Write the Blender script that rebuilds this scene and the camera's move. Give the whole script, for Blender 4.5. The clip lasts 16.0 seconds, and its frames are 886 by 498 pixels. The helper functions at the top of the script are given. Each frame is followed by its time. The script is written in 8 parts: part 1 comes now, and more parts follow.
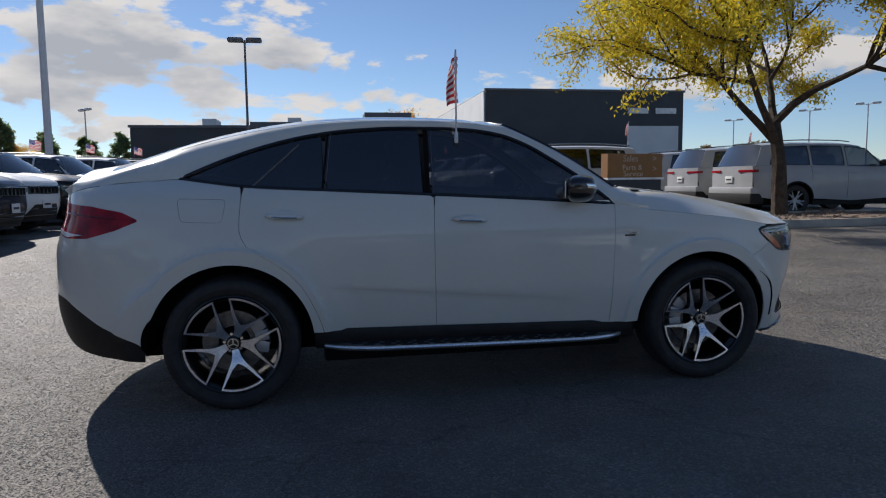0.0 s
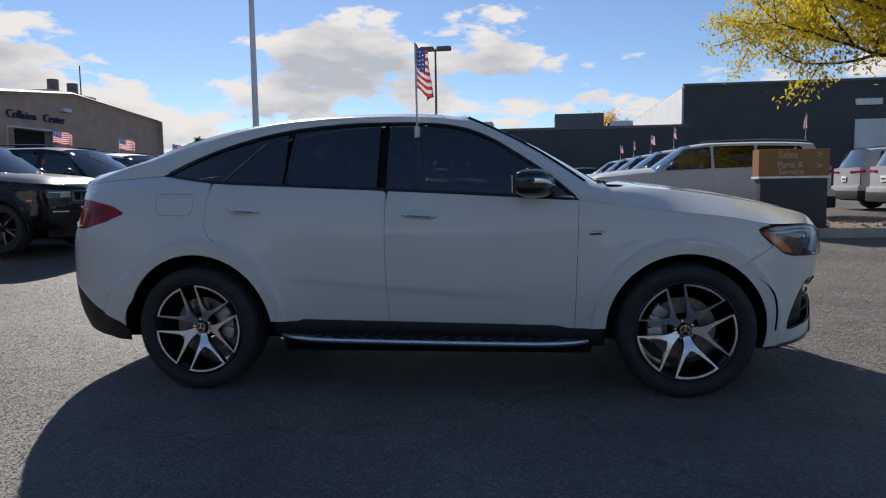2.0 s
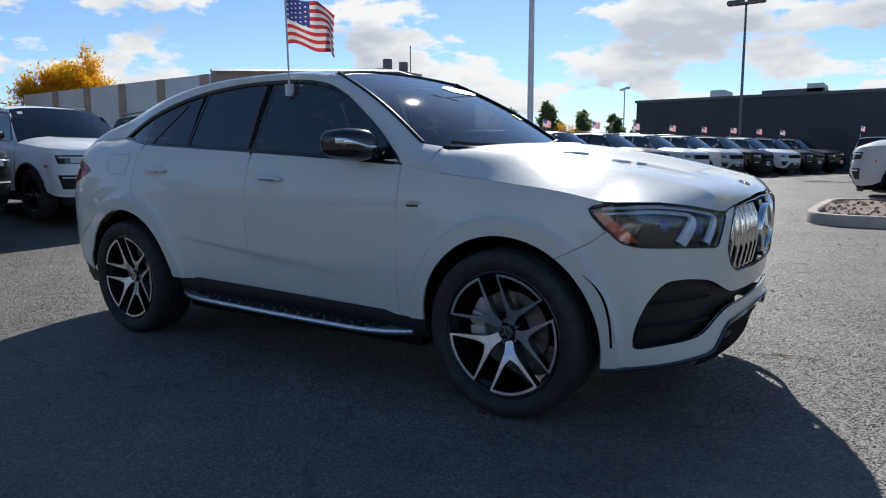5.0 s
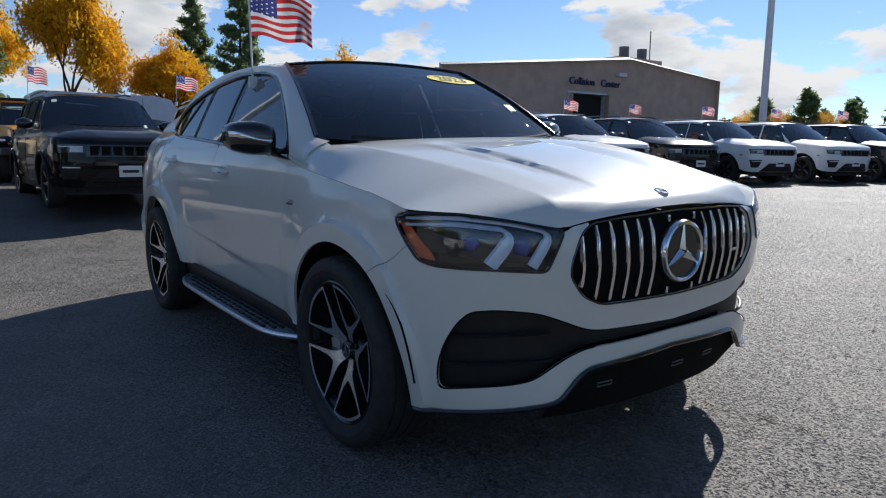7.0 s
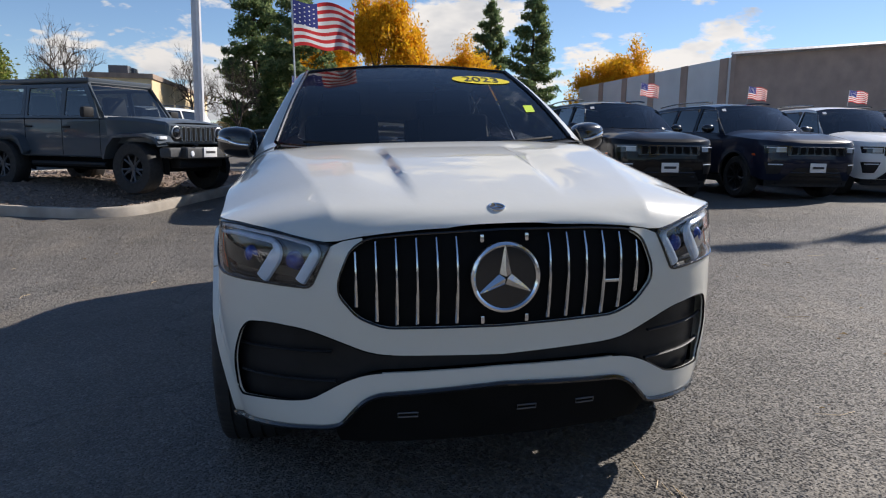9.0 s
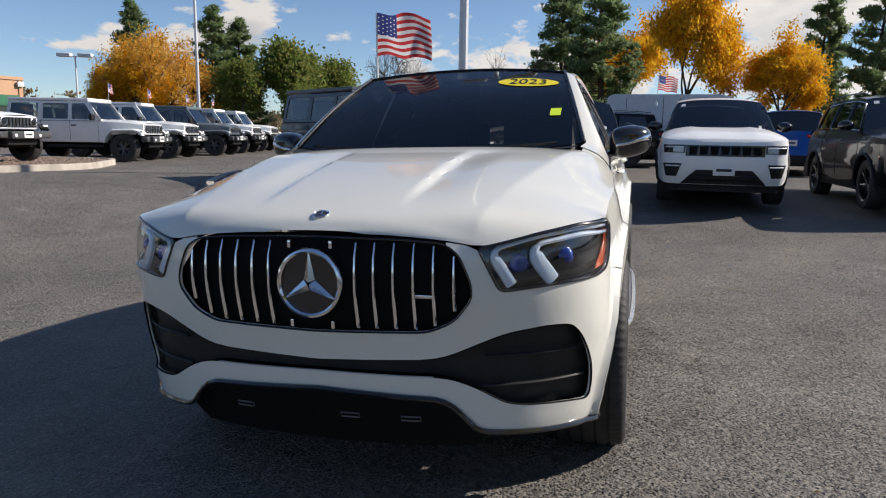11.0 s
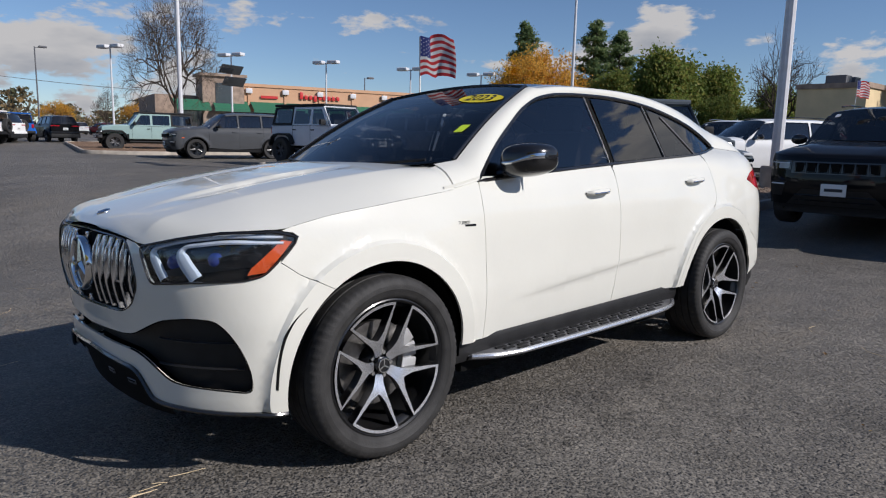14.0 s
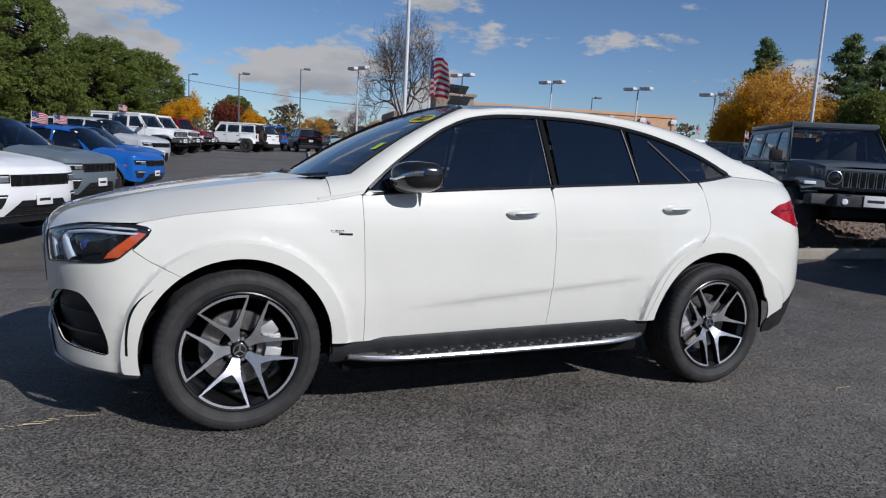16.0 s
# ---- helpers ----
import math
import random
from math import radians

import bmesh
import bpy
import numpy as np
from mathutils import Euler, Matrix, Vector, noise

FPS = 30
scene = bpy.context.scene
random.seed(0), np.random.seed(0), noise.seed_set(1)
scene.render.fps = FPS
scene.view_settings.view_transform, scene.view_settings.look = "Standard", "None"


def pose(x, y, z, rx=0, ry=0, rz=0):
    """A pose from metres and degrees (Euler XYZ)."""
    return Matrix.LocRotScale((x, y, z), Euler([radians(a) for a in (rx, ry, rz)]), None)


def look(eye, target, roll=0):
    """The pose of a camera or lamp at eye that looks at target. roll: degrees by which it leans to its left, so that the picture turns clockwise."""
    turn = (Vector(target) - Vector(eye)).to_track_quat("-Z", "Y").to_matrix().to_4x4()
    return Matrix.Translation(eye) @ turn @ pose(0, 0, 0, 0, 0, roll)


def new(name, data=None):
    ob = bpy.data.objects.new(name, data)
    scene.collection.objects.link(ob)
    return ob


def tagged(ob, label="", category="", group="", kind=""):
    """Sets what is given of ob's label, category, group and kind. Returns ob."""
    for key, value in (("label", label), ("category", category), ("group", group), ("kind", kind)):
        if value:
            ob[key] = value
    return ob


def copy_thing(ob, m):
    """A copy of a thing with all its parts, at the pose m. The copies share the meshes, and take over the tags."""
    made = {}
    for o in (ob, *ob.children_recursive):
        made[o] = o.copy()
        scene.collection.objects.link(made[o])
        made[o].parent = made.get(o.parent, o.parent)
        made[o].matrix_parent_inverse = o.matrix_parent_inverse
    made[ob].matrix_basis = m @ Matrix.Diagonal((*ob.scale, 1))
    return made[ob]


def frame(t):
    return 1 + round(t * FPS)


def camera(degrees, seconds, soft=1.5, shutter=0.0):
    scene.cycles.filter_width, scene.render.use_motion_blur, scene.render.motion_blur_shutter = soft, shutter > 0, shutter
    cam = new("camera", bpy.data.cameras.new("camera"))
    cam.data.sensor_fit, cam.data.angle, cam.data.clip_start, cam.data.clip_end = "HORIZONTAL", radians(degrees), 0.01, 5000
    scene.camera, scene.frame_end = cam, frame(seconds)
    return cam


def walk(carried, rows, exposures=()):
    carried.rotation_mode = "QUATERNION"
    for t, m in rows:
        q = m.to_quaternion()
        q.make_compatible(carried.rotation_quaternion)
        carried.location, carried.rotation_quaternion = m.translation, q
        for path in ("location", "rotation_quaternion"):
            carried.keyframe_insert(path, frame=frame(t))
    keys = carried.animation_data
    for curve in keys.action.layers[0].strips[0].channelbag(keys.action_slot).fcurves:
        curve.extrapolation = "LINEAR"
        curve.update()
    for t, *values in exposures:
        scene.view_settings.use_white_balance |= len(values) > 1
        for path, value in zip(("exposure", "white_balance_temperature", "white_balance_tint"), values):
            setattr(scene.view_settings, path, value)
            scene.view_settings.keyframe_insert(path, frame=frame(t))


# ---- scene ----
cam = camera(65.4, 16.0, soft=1.15)
PATH = [
    (0, (-0.919, -5.012, 1.265), (-0.256, -1.086, 0.878), -0.62),
    (0.5, (-0.572, -5.103, 1.240), (-0.182, -1.138, 0.884), -0.70),
    (1, (-0.211, -5.094, 1.218), (-0.119, -1.109, 0.879), -0.74),
    (1.5, (0.176, -5.028, 1.216), (-0.053, -1.049, 0.876), -0.81),
    (2, (0.620, -4.970, 1.198), (0.086, -1.021, 0.844), -0.85),
    (2.5, (1.051, -4.816, 1.195), (0.226, -0.920, 0.824), -0.85),
    (3, (1.502, -4.664, 1.166), (0.382, -0.844, 0.773), -0.78),
    (3.5, (1.905, -4.406, 1.159), (0.482, -0.692, 0.737), -0.66),
    (4, (2.284, -4.146, 1.142), (0.556, -0.566, 0.693), -0.50),
    (4.2, (2.454, -4.047, 1.153), (0.612, -0.525, 0.699), -0.40),
    (4.7, (2.780, -3.767, 1.136), (0.679, -0.399, 0.646), -0.19),
    (5.2, (3.080, -3.455, 1.133), (0.715, -0.270, 0.619), 0.03),
    (5.7, (3.344, -3.122, 1.135), (0.724, -0.147, 0.600), 0.24),
    (6.3, (3.611, -2.704, 1.136), (0.696, -0.024, 0.564), 0.44),
    (6.5, (3.720, -2.563, 1.151), (0.711, 0.012, 0.583), 0.62),
    (7, (3.889, -2.173, 1.170), (0.654, 0.109, 0.602), 0.78),
    (7.5, (4.057, -1.780, 1.176), (0.601, 0.155, 0.613), 0.73),
    (8, (4.222, -1.399, 1.194), (0.583, 0.156, 0.613), 0.77),
    (8.5, (4.306, -1.004, 1.213), (0.523, 0.146, 0.611), 0.73),
    (9, (4.411, -0.609, 1.233), (0.525, 0.116, 0.621), 0.94),
    (9.2, (4.423, -0.458, 1.228), (0.509, 0.088, 0.608), 1.02),
    (9.7, (4.446, -0.050, 1.259), (0.496, 0.043, 0.633), 0.89),
    (10.2, (4.438, 0.339, 1.274), (0.505, -0.015, 0.637), 0.87),
    (10.7, (4.390, 0.724, 1.287), (0.522, -0.062, 0.640), 0.84),
    (11.3, (4.276, 1.177, 1.292), (0.540, -0.099, 0.645), 0.92),
    (11.5, (4.249, 1.329, 1.310), (0.569, -0.096, 0.657), 0.83),
    (12, (4.061, 1.694, 1.318), (0.537, -0.078, 0.654), 0.82),
    (12.5, (3.897, 2.090, 1.324), (0.552, -0.004, 0.670), 0.75),
    (13, (3.658, 2.434, 1.335), (0.516, 0.042, 0.697), 0.93),
    (13.5, (3.417, 2.773, 1.345), (0.498, 0.112, 0.716), 1.22),
    (14, (3.174, 3.114, 1.368), (0.498, 0.208, 0.737), 1.29),
    (14.5, (2.863, 3.406, 1.401), (0.460, 0.270, 0.770), 1.39),
    (15, (2.553, 3.727, 1.412), (0.437, 0.391, 0.788), 1.75),
    (15.5, (2.203, 3.946, 1.426), (0.364, 0.445, 0.828), 2.32),
    (16, (1.879, 4.200, 1.427), (0.290, 0.575, 0.852), 3.10),
]
EXPOSURES = [(0.0, 0.12, 6650, 12), (2.0, 0.34, 6750, 12), (4.0, 0.56, 6500, 9), (7.0, 0.40, 6400, 10), (9.0, 0.52, 6800, 12), (11.3, 0.45, 6900, 12), (12.5, 0.15, 6550, 12), (14.5, -0.04, 6400, 13), (16.0, -0.22, 6150, 12)]
walk(cam, [(t, look(eye, target, roll)) for t, eye, target, roll in PATH], EXPOSURES)
# ---------------------------------------------------------------- light
SUN_EL, SUN_AZ = radians(34.0), math.atan2(1.397, -0.657)
world = bpy.data.worlds.new("sky")
scene.world = world
world.use_nodes = True
wt = world.node_tree
wt.nodes.clear()


def wnode(kind, **inputs):
    n = wt.nodes.new(kind)
    for k, v in inputs.items():
        n.inputs[k].default_value = v
    return n


sky = wnode("ShaderNodeTexSky")
sky.sky_type, sky.sun_disc = "NISHITA", False
sky.sun_elevation, sky.sun_rotation = SUN_EL, math.pi / 2 - SUN_AZ
sky.altitude, sky.air_density, sky.dust_density, sky.ozone_density = 1600, 1.0, 0.25, 3.0
geo = wnode("ShaderNodeTexCoord")
sep = wnode("ShaderNodeSeparateXYZ")
wt.links.new(geo.outputs["Generated"], sep.inputs[0])
# heaped clouds, denser low over the horizon and on the sunny side
stretch = wnode("ShaderNodeMapping")
stretch.inputs["Location"].default_value = (0.35, 0.1, 0.0)
stretch.inputs["Scale"].default_value = (1.0, 1.0, 2.6)
wt.links.new(geo.outputs["Generated"], stretch.inputs["Vector"])
puff = wnode("ShaderNodeTexNoise", Scale=4.2, Detail=11.0, Roughness=0.60, Distortion=0.1)
wt.links.new(stretch.outputs[0], puff.inputs["Vector"])
# the same clouds a little higher up and sunwards: where they are thicker there, the cloud is in its own shade
above = wnode("ShaderNodeMapping")
above.inputs["Location"].default_value = (0.35 - 0.006, 0.1 + 0.014, 0.085)
above.inputs["Scale"].default_value = (1.0, 1.0, 2.6)
wt.links.new(geo.outputs["Generated"], above.inputs["Vector"])
puff_up = wnode("ShaderNodeTexNoise", Scale=4.2, Detail=5.0, Roughness=0.5, Distortion=0.1)
wt.links.new(above.outputs[0], puff_up.inputs["Vector"])


def wmath(op, x, y):
    n = wnode("ShaderNodeMath")
    n.operation = op
    for k, v in enumerate((x, y)):
        if isinstance(v, (int, float)):
            n.inputs[k].default_value = v
        else:
            wt.links.new(v, n.inputs[k])
    return n.outputs[0]


sunward = wnode("ShaderNodeVectorMath")
sunward.operation = "DOT_PRODUCT"
sunward.inputs[1].default_value = (math.cos(SUN_EL) * math.cos(SUN_AZ), math.cos(SUN_EL) * math.sin(SUN_AZ), math.sin(SUN_EL))
wt.links.new(geo.outputs["Generated"], sunward.inputs[0])
height_ = wnode("ShaderNodeMapRange")
height_.inputs["From Min"].default_value, height_.inputs["From Max"].default_value = 0.13, 0.36
height_.inputs["To Min"].default_value, height_.inputs["To Max"].default_value = 0.042, -0.12
wt.links.new(sep.outputs["Z"], height_.inputs["Value"])
# a long bank of cumulus stands low on the sunny side
bank_lo, bank_hi = wnode("ShaderNodeMapRange"), wnode("ShaderNodeMapRange")
for n_, a_, b_ in ((bank_lo, 0.035, 0.085), (bank_hi, 0.27, 0.15)):
    n_.interpolation_type = "SMOOTHSTEP"
    n_.inputs["From Min"].default_value, n_.inputs["From Max"].default_value = a_, b_
    wt.links.new(sep.outputs["Z"], n_.inputs["Value"])
bank = wmath("MULTIPLY", wmath("MULTIPLY", bank_lo.outputs[0], bank_hi.outputs[0]), wmath("MINIMUM", wmath("MAXIMUM", wmath("SUBTRACT", wmath("MULTIPLY", sep.outputs["Y"], 0.10), wmath("MULTIPLY", sep.outputs["X"], 0.12)), 0.0), 0.072))
# second bank opposite the sun; its unseen upper part is added to light the flank
far_lo, far_hi = wnode("ShaderNodeMapRange"), wnode("ShaderNodeMapRange")
for n_, a_, b_ in ((far_lo, 0.05, 0.12), (far_hi, 0.52, 0.30)):
    n_.interpolation_type = "SMOOTHSTEP"
    n_.inputs["From Min"].default_value, n_.inputs["From Max"].default_value = a_, b_
    wt.links.new(sep.outputs["Z"], n_.inputs["Value"])
away = wmath("MINIMUM", wmath("MAXIMUM", wmath("MULTIPLY", wmath("SUBTRACT", wmath("MULTIPLY", sep.outputs["X"], 0.35), wmath("MULTIPLY", sep.outputs["Y"], 0.5)), 0.26), 0.0), 0.115)
bank = wmath("ADD", bank, wmath("MULTIPLY", wmath("MULTIPLY", far_lo.outputs[0], far_hi.outputs[0]), away))
# one heap stands higher up, over the end of the lot; the side windows mirror it
heap = wnode("ShaderNodeVectorMath")
heap.operation = "DOT_PRODUCT"
heap.inputs[1].default_value = Vector((-0.90, 0.215, 0.37)).normalized()
wt.links.new(geo.outputs["Generated"], heap.inputs[0])
heap_near = wnode("ShaderNodeMapRange")
heap_near.interpolation_type = "SMOOTHSTEP"
heap_near.inputs["From Min"].default_value, heap_near.inputs["From Max"].default_value = 0.955, 0.995
heap_near.inputs["To Max"].default_value = 0.175
wt.links.new(heap.outputs["Value"], heap_near.inputs["Value"])
bank = wmath("ADD", bank, heap_near.outputs[0])
# round billows along the edges
billow = wnode("ShaderNodeTexVoronoi", Scale=15.0, Detail=3.0, Roughness=0.55)
billow.normalize = False
wt.links.new(stretch.outputs[0], billow.inputs["Vector"])
knobs = wmath("MULTIPLY", wmath("SUBTRACT", 0.42, billow.outputs["Distance"]), 0.085)
dense = wmath("ADD", wmath("ADD", wmath("ADD", wmath("ADD", puff.outputs["Fac"], knobs), height_.outputs[0]), wmath("MULTIPLY", sunward.outputs["Value"], 0.03)), bank)
mask = wnode("ShaderNodeValToRGB")
mask.color_ramp.elements[0].position, mask.color_ramp.elements[1].position = 0.570, 0.618
wt.links.new(dense, mask.inputs[0])
# thick cores are greyer than the thin bright rims; both shine more towards the sun
core = wnode("ShaderNodeValToRGB")
core.color_ramp.elements[0].position, core.color_ramp.elements[1].position = 0.46, 0.60
core.color_ramp.elements[0].color, core.color_ramp.elements[1].color = (1.0, 1.0, 1.0, 1), (0.58, 0.63, 0.71, 1)
wt.links.new(wmath("ADD", wmath("MULTIPLY", dense, 0.8), wmath("MULTIPLY", wmath("SUBTRACT", puff_up.outputs["Fac"], puff.outputs["Fac"]), 0.75)), core.inputs[0])
glow = wmath("ADD", wmath("MULTIPLY", wmath("MAXIMUM", sunward.outputs["Value"], 0.0), 1.6), 5.9)
lit = wnode("ShaderNodeVectorMath")
lit.operation = "SCALE"
wt.links.new(core.outputs[0], lit.inputs[0])
wt.links.new(glow, lit.inputs["Scale"])
mixc = wnode("ShaderNodeMixRGB")
wt.links.new(mask.outputs[0], mixc.inputs[0])
deep = wnode("ShaderNodeMixRGB")
deep.blend_type = "MULTIPLY"
deep.inputs[0].default_value, deep.inputs[2].default_value = 1.0, (0.87, 0.94, 1.02, 1)
wt.links.new(sky.outputs[0], deep.inputs[1])
wt.links.new(deep.outputs[0], mixc.inputs[1])
wt.links.new(lit.outputs[0], mixc.inputs[2])
bg = wnode("ShaderNodeBackground", Strength=0.088)
wt.links.new(mixc.outputs[0], bg.inputs["Color"])
wo = wnode("ShaderNodeOutputWorld")
wt.links.new(bg.outputs[0], wo.inputs[0])

sun = new("sun", bpy.data.lights.new("sun", "SUN"))
sun.data.energy, sun.data.angle, sun.data.color = 4.5, radians(0.53), (1.0, 0.97, 0.93)
sun.matrix_world = look((0, 0, 0), (-Vector((math.cos(SUN_EL) * math.cos(SUN_AZ), math.cos(SUN_EL) * math.sin(SUN_AZ), math.sin(SUN_EL)))))


# ---------------------------------------------------------------- materials
def material(name):
    m = bpy.data.materials.new(name)
    m.use_nodes = True
    nt = m.node_tree
    return m, nt, nt.nodes["Principled BSDF"]


def plain(name, color, rough=0.5, metal=0.0, coat=0.0, var=0.15, scale=6.0, bump=0.0, bump_scale=80.0, own=False, spec=0.5):
    """A surface with two scales of variation and fine relief. own: its colour is each object's own."""
    m, nt, b = material(name)
    N, L = nt.nodes, nt.links
    tc = N.new("ShaderNodeTexCoord")
    n1 = N.new("ShaderNodeTexNoise")
    n1.inputs["Scale"].default_value, n1.inputs["Detail"].default_value = scale, 6.0
    L.new(tc.outputs["Object"], n1.inputs["Vector"])
    mr = N.new("ShaderNodeMapRange")
    mr.inputs["From Min"].default_value, mr.inputs["From Max"].default_value = 0.3, 0.7
    mr.inputs["To Min"].default_value, mr.inputs["To Max"].default_value = 1 - var, 1 + var
    L.new(n1.outputs["Fac"], mr.inputs["Value"])
    mul = N.new("ShaderNodeVectorMath")
    mul.operation = "SCALE"
    mul.inputs[0].default_value = color[:3]
    if own:
        oi = N.new("ShaderNodeObjectInfo")
        L.new(oi.outputs["Color"], mul.inputs[0])
    L.new(mr.outputs[0], mul.inputs["Scale"])
    L.new(mul.outputs[0], b.inputs["Base Color"])
    b.inputs["Roughness"].default_value, b.inputs["Metallic"].default_value = rough, metal
    b.inputs["Coat Weight"].default_value, b.inputs["Coat Roughness"].default_value = coat, 0.04
    b.inputs["Specular IOR Level"].default_value = spec
    n2 = N.new("ShaderNodeTexNoise")
    n2.inputs["Scale"].default_value, n2.inputs["Detail"].default_value = bump_scale, 4.0
    L.new(tc.outputs["Object"], n2.inputs["Vector"])
    rr = N.new("ShaderNodeMapRange")
    rr.inputs["To Min"].default_value, rr.inputs["To Max"].default_value = max(0.0, rough - 0.06), min(1.0, rough + 0.06)
    L.new(n2.outputs["Fac"], rr.inputs["Value"])
    L.new(rr.outputs[0], b.inputs["Roughness"])
    if bump:
        bp = N.new("ShaderNodeBump")
        bp.inputs["Strength"].default_value, bp.inputs["Distance"].default_value = 1.0, bump
        L.new(n2.outputs["Fac"], bp.inputs["Height"])
        L.new(bp.outputs[0], b.inputs["Normal"])
    return m


def thin_glass(name, tint, gloss=1.0, least=0.065):
    """A thin pane: what passes is tinted, the rest is mirrored by Fresnel."""
    m = bpy.data.materials.new(name)
    m.use_nodes = True
    nt = m.node_tree
    nt.nodes.clear()
    out, mix = nt.nodes.new("ShaderNodeOutputMaterial"), nt.nodes.new("ShaderNodeMixShader")
    tr, gl, fr = nt.nodes.new("ShaderNodeBsdfTransparent"), nt.nodes.new("ShaderNodeBsdfGlossy"), nt.nodes.new("ShaderNodeLayerWeight")
    tr.inputs[0].default_value = (*tint, 1)
    gl.inputs["Roughness"].default_value = 0.02
    gl.inputs["Color"].default_value = (gloss, gloss, gloss, 1)
    fr.inputs["Blend"].default_value = 0.5
    steep, share = nt.nodes.new("ShaderNodeMath"), nt.nodes.new("ShaderNodeMath")
    steep.operation, share.operation = "POWER", "MULTIPLY_ADD"
    steep.inputs[1].default_value, share.inputs[1].default_value, share.inputs[2].default_value = 5.0, 0.93, least
    nt.links.new(fr.outputs["Facing"], steep.inputs[0])
    nt.links.new(steep.outputs[0], share.inputs[0])
    nt.links.new(share.outputs[0], mix.inputs[0])
    nt.links.new(tr.outputs[0], mix.inputs[1])
    nt.links.new(gl.outputs[0], mix.inputs[2])
    nt.links.new(mix.outputs[0], out.inputs[0])
    return m


M_PEARL = plain("pearl_white_paint", (0.695, 0.685, 0.622), 0.35, 0.0, 1.0, 0.02, 3.0, 0.0004, 40.0, spec=0.15)
M_PAINT = plain("car_paint", (1, 1, 1), 0.4, 0.0, 0.55, 0.04, 3.0, own=True, spec=0.05)
M_GLOSS = plain("gloss_black_trim", (0.012, 0.012, 0.013), 0.18, 0.0, 0.6, 0.2)
M_SATIN = plain("satin_black_plastic", (0.016, 0.016, 0.017), 0.5, 0.0, 0.0, 0.25, 12, 0.0006, 300, spec=0.3)
M_DARK = plain("dark_cavity", (0.008, 0.008, 0.008), 0.85, spec=0.1)
M_CHROME = plain("chrome", (0.78, 0.79, 0.80), 0.12, 1.0, 0.0, 0.05)
M_SATIN_ALU = plain("dull_silver", (0.16, 0.16, 0.17), 0.5, 0.6)
M_ALU = plain("machined_alloy", (0.74, 0.75, 0.78), 0.28, 0.88, 0.0, 0.06, 30, 0.0002, 500)
M_BLACKALLOY = plain("black_alloy", (0.014, 0.014, 0.015), 0.3, 0.2, 0.5, 0.15)
M_RUBBER = plain("tyre_rubber", (0.034, 0.033, 0.0325), 0.62, 0.0, 0.0, 0.25, 20, 0.0015, 160, spec=0.25)
M_DISC = plain("brake_disc_steel", (0.22, 0.21, 0.20), 0.4, 0.9, 0.0, 0.25, 40)
M_CALIPER = plain("silver_caliper", (0.5, 0.5, 0.5), 0.4, 0.4)
M_LEATHER = plain("dark_seat_leather", (0.035, 0.03, 0.028), 0.55, bump=0.001, bump_scale=60)
M_GLASS_D = thin_glass("privacy_glass", (0.07, 0.07, 0.075), least=0.12)
M_GLASS_F = thin_glass("tinted_front_glass", (0.22, 0.23, 0.24), least=0.12)
M_GLASS_W = thin_glass("windscreen_glass", (0.34, 0.36, 0.37))
M_LENS = thin_glass("clear_lens", (0.86, 0.88, 0.9))
M_GLASS_BG = thin_glass("car_window_glass", (0.34, 0.37, 0.38), least=0.10)
M_RED = plain("red_tail_lens", (0.34, 0.007, 0.016), 0.10, 0.0, 0.1, 0.4, 14, spec=0.3)
M_AMBER = plain("amber_reflector", (0.75, 0.115, 0.03), 0.2, 0.0, 1.0, 0.1, 30)
M_WHITELENS = plain("white_light_guide", (0.90, 0.91, 0.93), 0.15, 0.0, 1.0, 0.05)
M_YELLOW = plain("yellow_sticker_film", (0.85, 0.68, 0.03), 0.5, var=0.04)
M_LIME = plain("lime_sticker_film", (0.62, 0.80, 0.04), 0.5, var=0.05)
M_BLUEGLINT = plain("blue_projector_glass", (0.03, 0.06, 0.3), 0.08, 0.3, 1.0, 0.4, 50)
M_PLATE = plain("white_plate", (0.75, 0.75, 0.74), 0.5, var=0.05)
M_INK = plain("dark_ink", (0.02, 0.02, 0.025), 0.6, var=0.1)


# ---------------------------------------------------------------- mesh helpers
def outward(bm, ref=Vector((0, 0, 0.8))):
    """Turns the faces of a sheet or a body outwards."""
    bm.normal_update()
    if sum(f.calc_area() * f.normal.dot(f.calc_center_median() - ref) for f in bm.faces) < 0:
        bmesh.ops.reverse_faces(bm, faces=bm.faces)
        bm.normal_update()


def mesh_of(name, bm, mat, angle=35):
    me = bpy.data.meshes.new(name)
    outward(bm)
    bm.to_mesh(me)
    bm.free()
    for m in mat if isinstance(mat, (list, tuple)) else [mat]:
        me.materials.append(m)
    me.shade_smooth()
    me.set_sharp_from_angle(angle=radians(angle))
    return me


def part(name, bm, mat, parent, label="", angle=35):
    ob = new(name, bm if isinstance(bm, bpy.types.Mesh) else mesh_of(name, bm, mat, angle))
    ob.parent = parent
    if label:
        ob["label"] = label
    return ob


def thing(name, label, category, group="", kind="", m=None):
    ob = tagged(new(name), label, category, group, kind)
    ob.empty_display_size = 0.2
    if m is not None:
        ob.matrix_basis = m
    return ob


